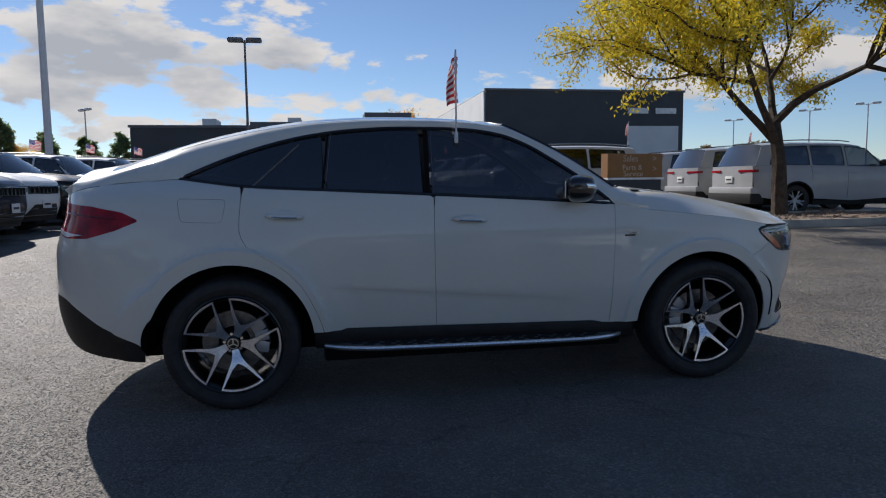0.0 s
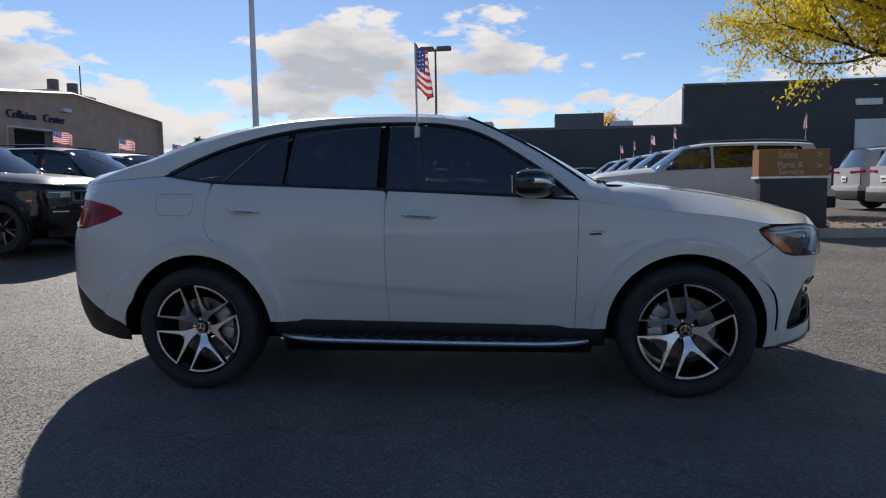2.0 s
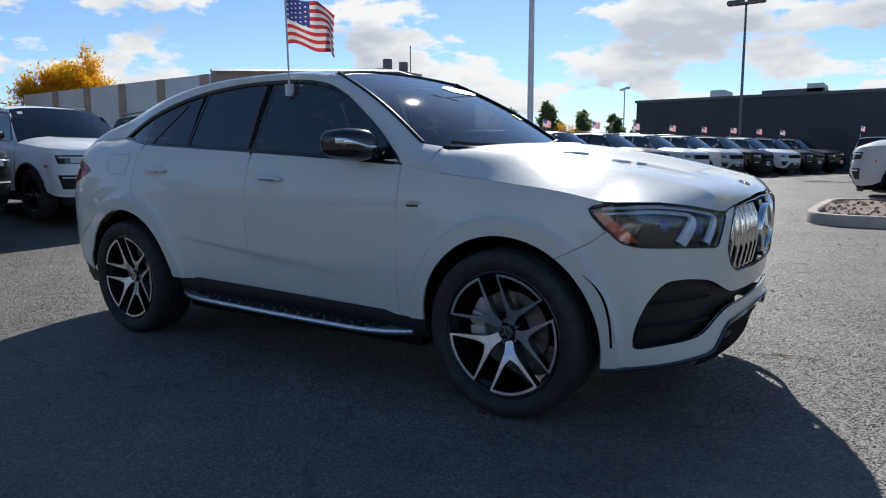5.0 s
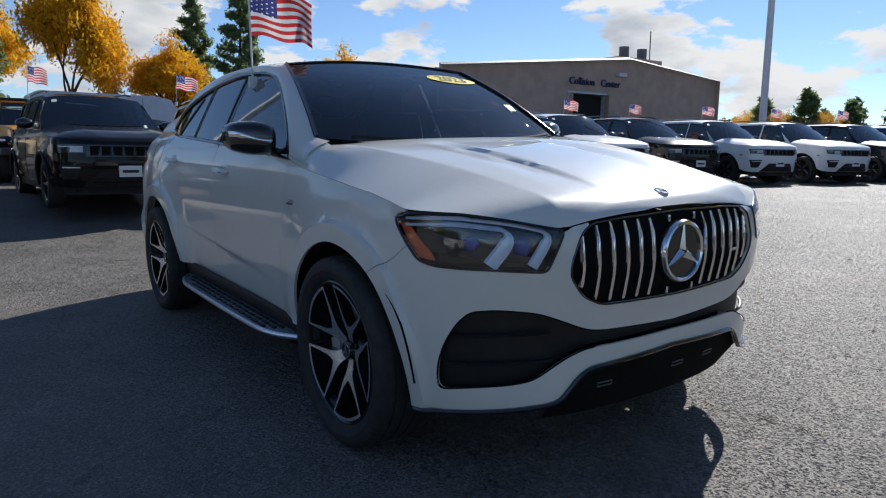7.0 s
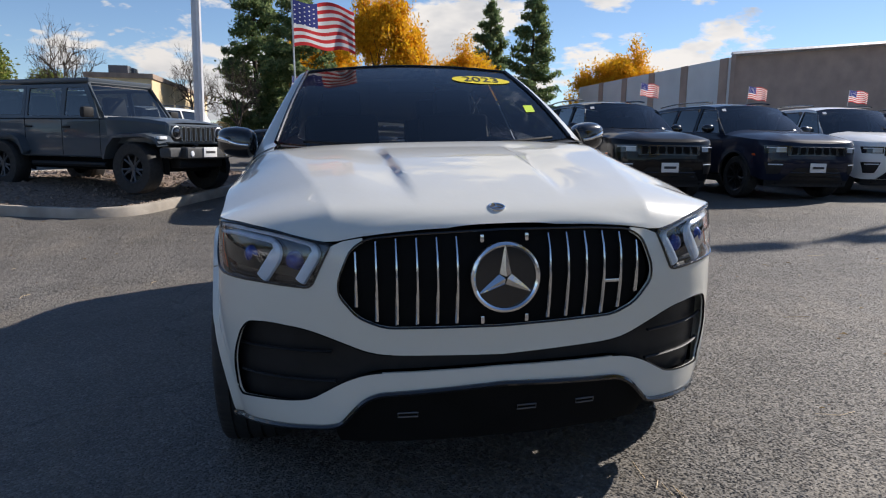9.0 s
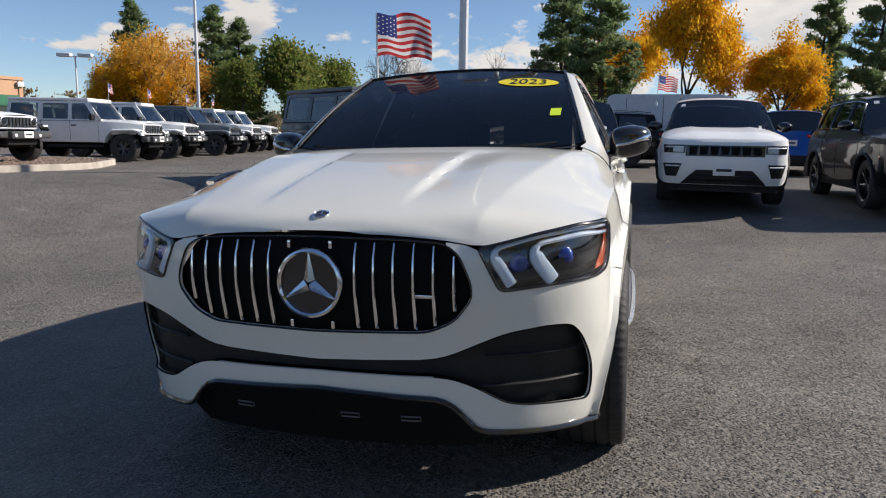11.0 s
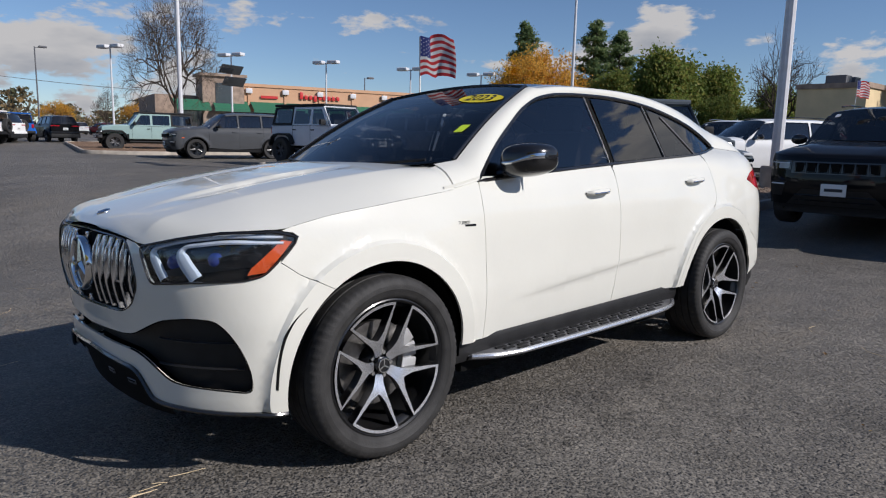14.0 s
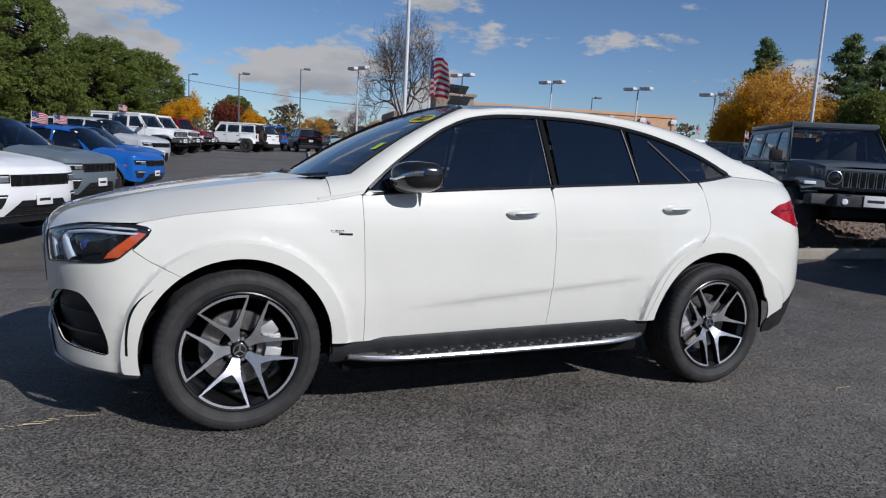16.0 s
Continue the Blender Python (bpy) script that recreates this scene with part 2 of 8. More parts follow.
def bm_box(x0, x1, y0, y1, z0, z1, bevel=0.0, bm=None, seg=2):
    own = bmesh.new()
    bmesh.ops.create_cube(own, size=1)
    for v in own.verts:
        v.co = Vector((x0 + (v.co.x + 0.5) * (x1 - x0), y0 + (v.co.y + 0.5) * (y1 - y0), z0 + (v.co.z + 0.5) * (z1 - z0)))
    if bevel:
        bmesh.ops.bevel(own, geom=own.edges[:], offset=bevel, segments=seg, profile=0.6, affect="EDGES", clamp_overlap=True)
    if bm is None:
        return own
    join(bm, own)
    return bm


def join(bm, other, m=None):
    """Adds a bmesh to another and frees it."""
    off = {}
    for v in other.verts:
        off[v] = bm.verts.new(m @ v.co if m else v.co)
    for f in other.faces:
        try:
            nf = bm.faces.new([off[v] for v in f.verts])
            nf.material_index = f.material_index
        except ValueError:
            pass
    other.free()
    return bm


def moved(bm, m):
    bmesh.ops.transform(bm, matrix=m, verts=bm.verts)
    return bm


def mirrored(bm):
    """The same mesh on the other side of the car (y to -y)."""
    c = bm.copy()
    for v in c.verts:
        v.co.y = -v.co.y
    bmesh.ops.reverse_faces(c, faces=c.faces)
    return c


def both(name, make, mat, parent, label="", angle=35):
    """A part on the left and its mirror image on the right."""
    bm = make if isinstance(make, bmesh.types.BMesh) else make()
    other = mirrored(bm)
    return part(name, bm, mat, parent, label, angle), part(name, other, mat, parent, label, angle)


def curve(pts):
    """A smooth curve through points (monotone cubic)."""
    xs, ys = np.array(sorted(pts), float).T
    h, d = np.diff(xs), np.diff(ys) / np.diff(xs)
    s = np.zeros(len(xs))
    s[0], s[-1] = d[0], d[-1]
    for i in range(1, len(xs) - 1):
        if d[i - 1] * d[i] > 0:
            w1, w2 = 2 * h[i] + h[i - 1], h[i] + 2 * h[i - 1]
            s[i] = (w1 + w2) / (w1 / d[i - 1] + w2 / d[i])

    def at(x):
        x = min(max(x, xs[0]), xs[-1])
        i = min(max(int(np.searchsorted(xs, x)) - 1, 0), len(xs) - 2)
        t = (x - xs[i]) / h[i]
        return float(ys[i] * (1 + 2 * t) * (1 - t) ** 2 + h[i] * s[i] * t * (1 - t) ** 2 + ys[i + 1] * t * t * (3 - 2 * t) + h[i] * s[i + 1] * t * t * (t - 1))

    return at


def smooth(t):
    t = min(max(t, 0.0), 1.0)
    return t * t * (3 - 2 * t)


def resample(pts, step, closed=True):
    out = []
    n = len(pts)
    for i in range(n if closed else n - 1):
        a, b = Vector(pts[i]), Vector(pts[(i + 1) % n])
        k = max(1, int(round((b - a).length / step)))
        out += [a.lerp(b, j / k) for j in range(k)]
    if not closed:
        out.append(Vector(pts[-1]))
    return out


def rounded(pts, r=0.02, n=5):
    """A closed outline with its corners rounded."""
    out = []
    k = len(pts)
    for i in range(k):
        p, a, b = Vector(pts[i]), Vector(pts[i - 1]), Vector(pts[(i + 1) % k])
        ra = min(r, 0.45 * (a - p).length, 0.45 * (b - p).length)
        s, e = p + (a - p).normalized() * ra, p + (b - p).normalized() * ra
        for j in range(n + 1):
            t = j / n
            out.append((1 - t) ** 2 * s + 2 * t * (1 - t) * p + t * t * e)
    return out


def soften(pts, r=0.04, n=5):
    """An open outline with its inner corners rounded; the ends stay."""
    out = [tuple(pts[0][:2])]
    for i in range(1, len(pts) - 1):
        p, a, b = Vector(pts[i]), Vector(pts[i - 1]), Vector(pts[i + 1])
        ra = min(r, 0.48 * (a - p).length, 0.48 * (b - p).length)
        s, e = p + (a - p).normalized() * ra, p + (b - p).normalized() * ra
        out += [tuple((1 - t) ** 2 * s + 2 * t * (1 - t) * p + t * t * e) for t in np.linspace(0, 1, n)]
    return out + [tuple(pts[-1][:2])]


def inside(p, poly):
    c, n = False, len(poly)
    for i in range(n):
        a, b = poly[i], poly[i - 1]
        if (a[1] > p[1]) != (b[1] > p[1]) and p[0] < (b[0] - a[0]) * (p[1] - a[1]) / (b[1] - a[1]) + a[0]:
            c = not c
    return c


def patch(outline, to3d, step=0.03, holes=(), thick=0.012, flip=False, guides=()):
    """A panel: a flat outline with holes, filled with a fine net, laid onto a surface, with turned-in edges."""
    from mathutils.geometry import delaunay_2d_cdt

    rings = [resample([Vector(p[:2]) for p in outline], step)] + [resample([Vector(p[:2]) for p in h], step) for h in holes]
    pts, edges = [], []
    for ring in rings:
        base = len(pts)
        pts += ring
        edges += [(base + i, base + (i + 1) % len(ring)) for i in range(len(ring))]
    for path in guides:
        ok, last = np.array([tuple(p) for p in pts]), -1
        for p in path:
            clear = np.min((ok[:, 0] - p[0]) ** 2 + (ok[:, 1] - p[1]) ** 2) > (0.3 * step) ** 2
            if clear and inside(p, rings[0]) and not any(inside(p, h) for h in rings[1:]):
                pts.append(Vector(p))
                if last == len(pts) - 2 and last >= 0:
                    edges.append((last, len(pts) - 1))
                last = len(pts) - 1
            else:
                last = -1
    arr = np.array([tuple(p) for p in pts])
    lo, hi = arr[: len(rings[0])].min(0), arr[: len(rings[0])].max(0)
    j = 0
    v = lo[1] + step * 0.6
    while v < hi[1]:
        u = lo[0] + step * (0.5 if j % 2 else 0.95)
        while u < hi[0]:
            if np.min((arr[:, 0] - u) ** 2 + (arr[:, 1] - v) ** 2) > (0.55 * step) ** 2 and inside((u, v), rings[0]) and not any(inside((u, v), h) for h in rings[1:]):
                pts.append(Vector((u, v)))
            u += step
        v += step * 0.87
        j += 1
    vs, _, fs, *_ = delaunay_2d_cdt(pts, edges, [], 0, 1e-6)
    bm = bmesh.new()
    made = [bm.verts.new(to3d(p.x, p.y)) for p in vs]
    for f in fs:
        c = sum((vs[i] for i in f), Vector((0, 0))) / len(f)
        if inside(c, rings[0]) and not any(inside(c, h) for h in rings[1:]):
            a = [made[i] for i in f]
            bm.faces.new(a[::-1] if flip else a)
    for v in [v for v in bm.verts if not v.link_faces]:
        bm.verts.remove(v)
    outward(bm)
    if thick:
        rim = [e for e in bm.edges if len(e.link_faces) == 1]
        low = {}
        for e in rim:
            for v in e.verts:
                if v not in low:
                    low[v] = bm.verts.new(v.co - v.normal * thick)
        for e in rim:
            a, b = e.verts
            lp = [l for l in e.link_faces[0].loops if l.edge == e][0]
            a, b = lp.vert, lp.link_loop_next.vert
            bm.faces.new((b, a, low[a], low[b]))
    return bm


def grid(rows, close_u=False, close_v=False, bm=None):
    """A net through rows of points."""
    bm = bm or bmesh.new()
    vv = [[bm.verts.new(p) for p in row] for row in rows]
    nr, nc = len(vv), len(vv[0])
    for i in range(nr - (0 if close_u else 1)):
        for j in range(nc - (0 if close_v else 1)):
            q = (vv[i][j], vv[(i + 1) % nr][j], vv[(i + 1) % nr][(j + 1) % nc], vv[i][(j + 1) % nc])
            if len(set(q)) == 4:
                bm.faces.new(q)
    return bm


def tube(pts, r, closed=False, sides=6, bm=None, flat=1.0, taper=None):
    """A bar of round section along points."""
    pts = [Vector(p) for p in pts]
    n, rows = len(pts), []
    for i, p in enumerate(pts):
        d = pts[(i + 1) % n if closed else min(i + 1, n - 1)] - pts[i - 1 if closed or i else 0]
        d = d.normalized() if d.length else Vector((1, 0, 0))
        side = d.cross(Vector((0, 0, 1)))
        side = side.normalized() if side.length > 1e-3 else d.orthogonal().normalized()
        up = side.cross(d)
        rr = r if taper is None else r * taper[i]
        rows.append([p + (side * math.cos(2 * math.pi * k / sides) + up * math.sin(2 * math.pi * k / sides) * flat) * rr for k in range(sides)])
    own = grid(rows, closed, True)
    if not closed:
        own.verts.ensure_lookup_table()
        for ring in (own.verts[:sides], own.verts[-sides:]):
            own.faces.new(list(ring))
    bmesh.ops.recalc_face_normals(own, faces=own.faces)
    if bm is None:
        return own
    return join(bm, own)


def lathe(profile, seg=48, axis="y"):
    """A body of revolution about the y axis (or z) from (radius, along) pairs."""
    rows = []
    for k in range(seg):
        a = 2 * math.pi * k / seg
        if axis == "y":
            rows.append([(r * math.cos(a), y, r * math.sin(a)) for r, y in profile])
        else:
            rows.append([(r * math.cos(a), r * math.sin(a), y) for r, y in profile])
    bm = grid(rows, True, False)
    bmesh.ops.remove_doubles(bm, verts=bm.verts, dist=1e-5)
    bmesh.ops.recalc_face_normals(bm, faces=bm.faces)
    return bm


def text_mesh(body, size, depth=0.002):
    """Lettering in the built-in font as a bmesh, centred, in the x-y plane."""
    cu = bpy.data.curves.new("lettering", "FONT")
    cu.body, cu.size, cu.extrude, cu.align_x, cu.align_y = body, size, depth, "CENTER", "CENTER"
    ob = new("lettering", cu)
    me = bpy.data.meshes.new_from_object(ob.evaluated_get(bpy.context.evaluated_depsgraph_get()))
    bm = bmesh.new()
    bm.from_mesh(me)
    bpy.data.objects.remove(ob)
    bpy.data.curves.remove(cu)
    bpy.data.meshes.remove(me)
    return bm


def ground_z(x, y):
    """The yard: a slab tilted to one side where the car stands, level further off."""
    r = math.hypot(x, y)
    w = smooth((11.0 - r) / 6.5)
    tilt = math.tan(radians(1.85)) * y + math.tan(radians(0.38)) * x
    far = 0.26 + 0.006 * min(r, 90.0)
    # the aisle in front lies lower
    dip = 0.5 * smooth(x / 4.0) * smooth((-y - 3.5) / 3.5) * smooth((29.0 + y) / 9.0) * smooth((16.0 - x) / 6.0)
    return tilt * w + far * (1 - w) - dip


# ---------------------------------------------------------------- the white coupe SUV
AXF, AXR, HUB, TRACK = 1.4675, -1.4675, 0.385, 0.845
ARCH_F, ARCH_R = 0.447, 0.466
PLAN = curve([(-2.4, 0.80), (-2.1, 0.885), (-1.9, 0.915), (-1.47, 0.928), (-1.0, 0.916), (-0.25, 0.910), (0.5, 0.913), (0.9, 0.922), (1.2, 0.928), (1.5, 0.928), (1.9, 0.908), (2.2, 0.908)])
SECT = curve([(0.2, -0.08), (0.40, -0.036), (0.55, -0.010), (0.66, 0.0), (0.85, 0.002), (0.97, -0.004), (1.05, -0.018), (1.12, -0.036), (1.2, -0.066), (1.26, -0.108), (1.335, -0.215), (1.42, -0.34)])
NOSE = curve([(0.18, 2.19), (0.26, 2.28), (0.33, 2.335), (0.45, 2.335), (0.55, 2.335), (0.65, 2.35), (0.8, 2.372), (0.9, 2.365), (0.965, 2.33), (1.05, 2.28)])
TAIL = curve([(0.2, -2.42), (0.33, -2.51), (0.45, -2.56), (0.6, -2.58), (0.9, -2.565), (1.03, -2.53), (1.12, -2.50), (1.31, -2.475), (1.4, -2.46)])
BELT = curve([(0.87, 1.142), (0.34, 1.18), (-0.28, 1.218), (-0.84, 1.25), (-1.37, 1.282), (-1.75, 1.333)])
DLO_TOP = curve([(0.87, 1.142), (0.69, 1.295), (0.5, 1.425), (0.35, 1.515), (0.18, 1.58), (0.0, 1.61), (-0.2, 1.622), (-0.45, 1.626), (-0.7, 1.615), (-0.98, 1.582), (-1.25, 1.52), (-1.53, 1.425), (-1.75, 1.333)])
ROOF = curve([(0.14, 1.685), (0.0, 1.702), (-0.3, 1.716), (-0.6, 1.718), (-0.9, 1.706), (-1.2, 1.672), (-1.5, 1.615), (-1.75, 1.553), (-2.0, 1.478), (-2.2, 1.420), (-2.38, 1.392)])
HOODZ = curve([(0.87, 1.142), (1.03, 1.112), (1.4, 1.068), (1.7, 1.03), (1.92, 0.985)])
P, X1, X2 = 2.4, 1.9, -1.9

# length along the corner of nose and tail
_th = np.linspace(0, math.pi / 2, 400)
_ex, _ey = 0.45 * np.sin(_th) ** (2 / P), 0.908 * np.cos(_th) ** (2 / P)
_arc = np.r_[0, np.cumsum(np.hypot(np.diff(_ex), np.diff(_ey)))]
WRAP = float(_arc[-1])


def sill_z(x):
    return 0.405 - 0.02 * x


FLARES = ((AXF, 0.520, 0.540), (AXR, 0.546, 0.568))


def flare(x, z):
    f = 0.0
    for xc, r0, r1 in FLARES:
        d = math.hypot(x - xc, z - HUB)
        f = max(f, 0.026 * smooth((r1 - d) / (r1 - r0)) + 0.018 * smooth((0.76 - d) / 0.24))
    return f


def crease_z(x):
    return 0.605 - 0.09 * x


def crease(x, z):
    """The doors tuck in below a line that rises to the rear."""
    return -0.009 * (1 - smooth((z - crease_z(x) + 0.013) / 0.026)) * smooth((0.78 - x) / 0.6) * smooth((x + 1.0) / 0.25)


def side(x, z):
    return PLAN(x) + SECT(z) + flare(x, z) + crease(x, z)


def flare_guides():
    """Circles along which the lips of the arches bend."""
    out = []
    for xc, r0, r1 in FLARES:
        for r in (r0, r0 * 0.7 + r1 * 0.3, r0 * 0.3 + r1 * 0.7, r1):
            out.append([(xc + r * math.cos(q), HUB + r * math.sin(q)) for q in np.linspace(-0.6, math.pi + 0.6, 130)])
    for dz in (-0.011, 0.0, 0.011):
        out.append([(x, crease_z(x) + dz) for x in np.linspace(-0.9, 0.75, 66)])
    return out


def skin(s, z):
    """The painted skin: s runs along the flank and round the corners of nose and tail, z is the height."""
    if X2 <= s <= X1:
        return Vector((s, side(s, z), z))
    front = s > X1
    a = float(np.interp(min(abs(s) - abs(X1 if front else X2), WRAP), _arc, _th))
    over = max(0.0, abs(s) - abs(X1 if front else X2) - WRAP)
    edge, tip = (X1, NOSE(z)) if front else (X2, TAIL(z))
    pw = 2 / (P if front else 2.9)
    return Vector((edge + (tip - edge) * math.sin(a) ** pw, (PLAN(edge) + SECT(z)) * math.cos(a) ** pw + flare(s, z) * math.cos(a) - over, z))


def s_of(y):
    """Where along the nose a point that far from the middle lies."""
    return X1 + float(np.interp(-abs(y), -_ey, _arc))


def hood_edge(s):
    """Height of the bonnet's edge along the skin."""
    if s <= 1.92:
        return HOODZ(s)
    y = skin(s, 0.95).y
    return float(np.interp(y, [0, 0.3, 0.44, 0.50, 0.54, 0.60, 0.70, 0.82, 0.9, 0.95], [0.966, 0.957, 0.943, 0.932, 0.9255, 0.935, 0.961, 0.983, 0.987, 0.985]))


def glass_y(x, z):
    b = BELT(x)
    return side(x, b) - 0.012 - 0.45 * (z - b) - 0.12 * (z - b) ** 2


def tail_top(x):
    """The shoulder behind the side windows falls towards the tail."""
    return 1.333 - 0.080 * min(1.0, max(0.0, (-1.75 - x) / 0.65)) ** 1.6


def rail_low(x):
    """Lower edge of the roof rail."""
    if x > 0.87:
        z = HOODZ(x)
        return Vector((x, side(x, z) - 0.004, z + 0.004))
    if x >= -1.75:
        z = DLO_TOP(x)
        return Vector((x, glass_y(x, z) + 0.012, z))
    z = tail_top(x)
    return skin(x, z)


def screen(u, v):
    """The windscreen: u from its foot to the roof, v across."""
    foot = Vector((1.09 - 0.18 * v * v, 0.765 * v, 1.19 + 0.05 * v * v))
    top = Vector((0.13 + 0.09 * v * v, 0.60 * v, 1.688 - 0.046 * v * v))
    p = foot.lerp(top, u)
    return p + Vector((0.55, 0, 0.83)) * 0.035 * math.sin(math.pi * u) * (1 - 0.3 * v * v)


def rail_top(x):
    """Upper edge of the roof rail, which is the windscreen's edge in front."""
    if x > 0.91:
        t = (x - 0.91) / 0.13
        return Vector((x, 0.765 - 0.02 * t, 1.24 - 0.02 * t))
    if x > 0.22:
        return screen((0.91 - x) / 0.69, 1.0)
    y = 0.60 - 0.05 * smooth((-1.2 - x) / 1.1)
    return Vector((x, y, ROOF(x) - 0.042 - 0.03 * smooth((-1.6 - x) / 0.7)))


def arch_points(xc, r, a0, a1, n=26):
    return [(xc + r * math.cos(a0 + (a1 - a0) * i / n), HUB + r * math.sin(a0 + (a1 - a0) * i / n)) for i in range(n + 1)]


def line(f, a, b, n=24):
    return [(a + (b - a) * i / n, f(a + (b - a) * i / n)) for i in range(n + 1)]


def make_wheel(name, parent, x, y, turn0, steer=0.0):
    """Tyre, two-tone five-twin-spoke rim, hub cap, bolts, disc and caliper; the outer face is towards +y."""
    hub = part(name, lathe([(0.0, -0.10), (0.075, -0.10), (0.075, 0.03), (0.0, 0.03)], 24), M_DARK, parent)
    hub.matrix_basis = pose(x, y, HUB, 0, 0, (180 if y < 0 else 0) + steer)
    tyre = [(0.288, -0.12), (0.31, -0.134), (0.35, -0.138), (0.374, -0.128), (0.383, -0.108)]
    for g in (-0.075, -0.025, 0.025, 0.075):
        tyre += [(0.3855, g - 0.006), (0.378, g - 0.004), (0.378, g + 0.004), (0.3855, g + 0.006)]
    tyre += [(0.383, 0.108), (0.377, 0.122), (0.366, 0.131), (0.352, 0.136), (0.348, 0.1375), (0.33, 0.137), (0.327, 0.1345), (0.31, 0.131), (0.302, 0.126), (0.292, 0.118), (0.286, 0.105)]
    # the shoulder is cut by short cross grooves
    rows = []
    for k in range(216):
        a, cut = 2 * math.pi * k / 216, 0.0045 if k % 3 == 0 else 0.0
        rows.append([((r - cut * (abs(q) > 0.09 and 0.36 < r < 0.3845)) * math.cos(a), q, (r - cut * (abs(q) > 0.09 and 0.36 < r < 0.3845)) * math.sin(a)) for r, q in tyre])
    tb = grid(rows, True, False)
    bmesh.ops.recalc_face_normals(tb, faces=tb.faces)
    part("tyre", tb, M_RUBBER, hub)
    part("rim_barrel", lathe([(0.286, 0.108), (0.290, 0.116), (0.284, 0.119), (0.276, 0.112), (0.266, 0.06), (0.256, 0.02), (0.25, -0.1), (0.262, -0.12)], 64), M_BLACKALLOY, hub, "gloss black rim barrel")
    depth = curve([(0.03, 0.058), (0.06, 0.066), (0.11, 0.086), (0.2, 0.106), (0.25, 0.117), (0.29, 0.123)])
    ends = [radians(q) for q in np.linspace(-25.0, 25.0, 13)]
    ring_o, ring_i = 0.2750, 0.2630
    shape = [(0.040, -0.020), (0.075, -0.0235), (0.105, -0.035), (0.2460, -0.1228)] + [(ring_o * math.cos(q), ring_o * math.sin(q)) for q in ends] + [(0.2460, 0.1228), (0.105, 0.035), (0.075, 0.0235), (0.040, 0.020)]
    notch = [(0.118, 0.0), (0.147, -0.037), (0.2395, -0.1090)] + [(ring_i * math.cos(0.88 * q), ring_i * math.sin(0.88 * q)) for q in ends] + [(0.2395, 0.1090), (0.147, 0.037)]
    shape, notch = rounded(shape, 0.010, 3), rounded(notch, 0.009, 3)
    face = mesh_of("spoke_face", patch(shape, lambda r, o: Vector((r, depth(r), o)), 0.016, [notch], 0.0), M_ALU)
    sides_ = bmesh.new()
    for loop_, back in ((shape, 0.94), (notch, 1.06)):
        c_ = sum((Vector(p) for p in notch), Vector((0, 0))) / len(notch)
        rows = []
        for p in loop_:
            q = c_ + (Vector(p) - c_) * back
            rows.append([(p[0], depth(p[0]) - 0.0005, p[1]), (q.x, depth(q.x) - 0.012, q.y), (q.x, depth(q.x) - 0.05, q.y)])
        join(sides_, grid(rows, True, False))
    bmesh.ops.recalc_face_normals(sides_, faces=sides_.faces)
    sides_ = mesh_of("spoke", sides_, M_BLACKALLOY)
    for k in range(5):
        turn = pose(0, 0, 0, 0, turn0 + 72 * k, 0)
        part("spoke", sides_, None, hub, "gloss black wheel spoke").matrix_basis = turn
        part("spoke_face", face, None, hub, "machined silver spoke face").matrix_basis = turn
    for k in range(5):
        rows = [[(r, d, o) for o in (-0.035, 0.0, 0.035)] for r, d in ((0.255, 0.07), (0.272, 0.098), (0.284, 0.104))]
        part("rim_web", moved(grid(rows), pose(0, 0, 0, 0, turn0 + 72 * k + 36, 0)), M_BLACKALLOY, hub)
    part("hub_plate", lathe([(0.0, 0.046), (0.062, 0.046), (0.075, 0.03), (0.08, 0.0)], 30), M_BLACKALLOY, hub)
    part("hub_cap", lathe([(0.0, 0.078), (0.028, 0.078), (0.036, 0.074), (0.038, 0.05)], 24), M_GLOSS, hub, "black hub cap")
    star = bmesh.new()
    for k in range(3):
        join(star, bm_box(-0.003, 0.003, 0.078, 0.080, 0.0, 0.026), pose(0, 0, 0, 0, 120 * k, 0))
    join(star, lathe([(0.027, 0.078), (0.027, 0.081), (0.031, 0.081), (0.031, 0.078)], 24))
    part("hub_emblem", star, M_CHROME, hub)
    for k in range(5):
        part("wheel_bolt", moved(lathe([(0.0, 0.058), (0.009, 0.058), (0.010, 0.04)], 8), pose(0, 0, 0, 0, turn0 + 72 * k + 36, 0) @ pose(0.052, 0, 0)), M_CHROME, hub)
    part("brake_disc", lathe([(0.09, 0.0), (0.09, 0.012), (0.182, 0.012), (0.182, -0.02), (0.09, -0.02)], 48), M_DISC, hub)
    cal = bmesh.new()
    for a in (-24, -2, 20):
        join(cal, bm_box(0.125, 0.205, -0.03, 0.045, -0.034, 0.034, 0.009), pose(0, 0, 0, 0, a + (-12 if (x < 0) == (y > 0) else 192), 0))
    part("brake_caliper", cal, M_CALIPER, hub, "silver brake caliper")
    return hub


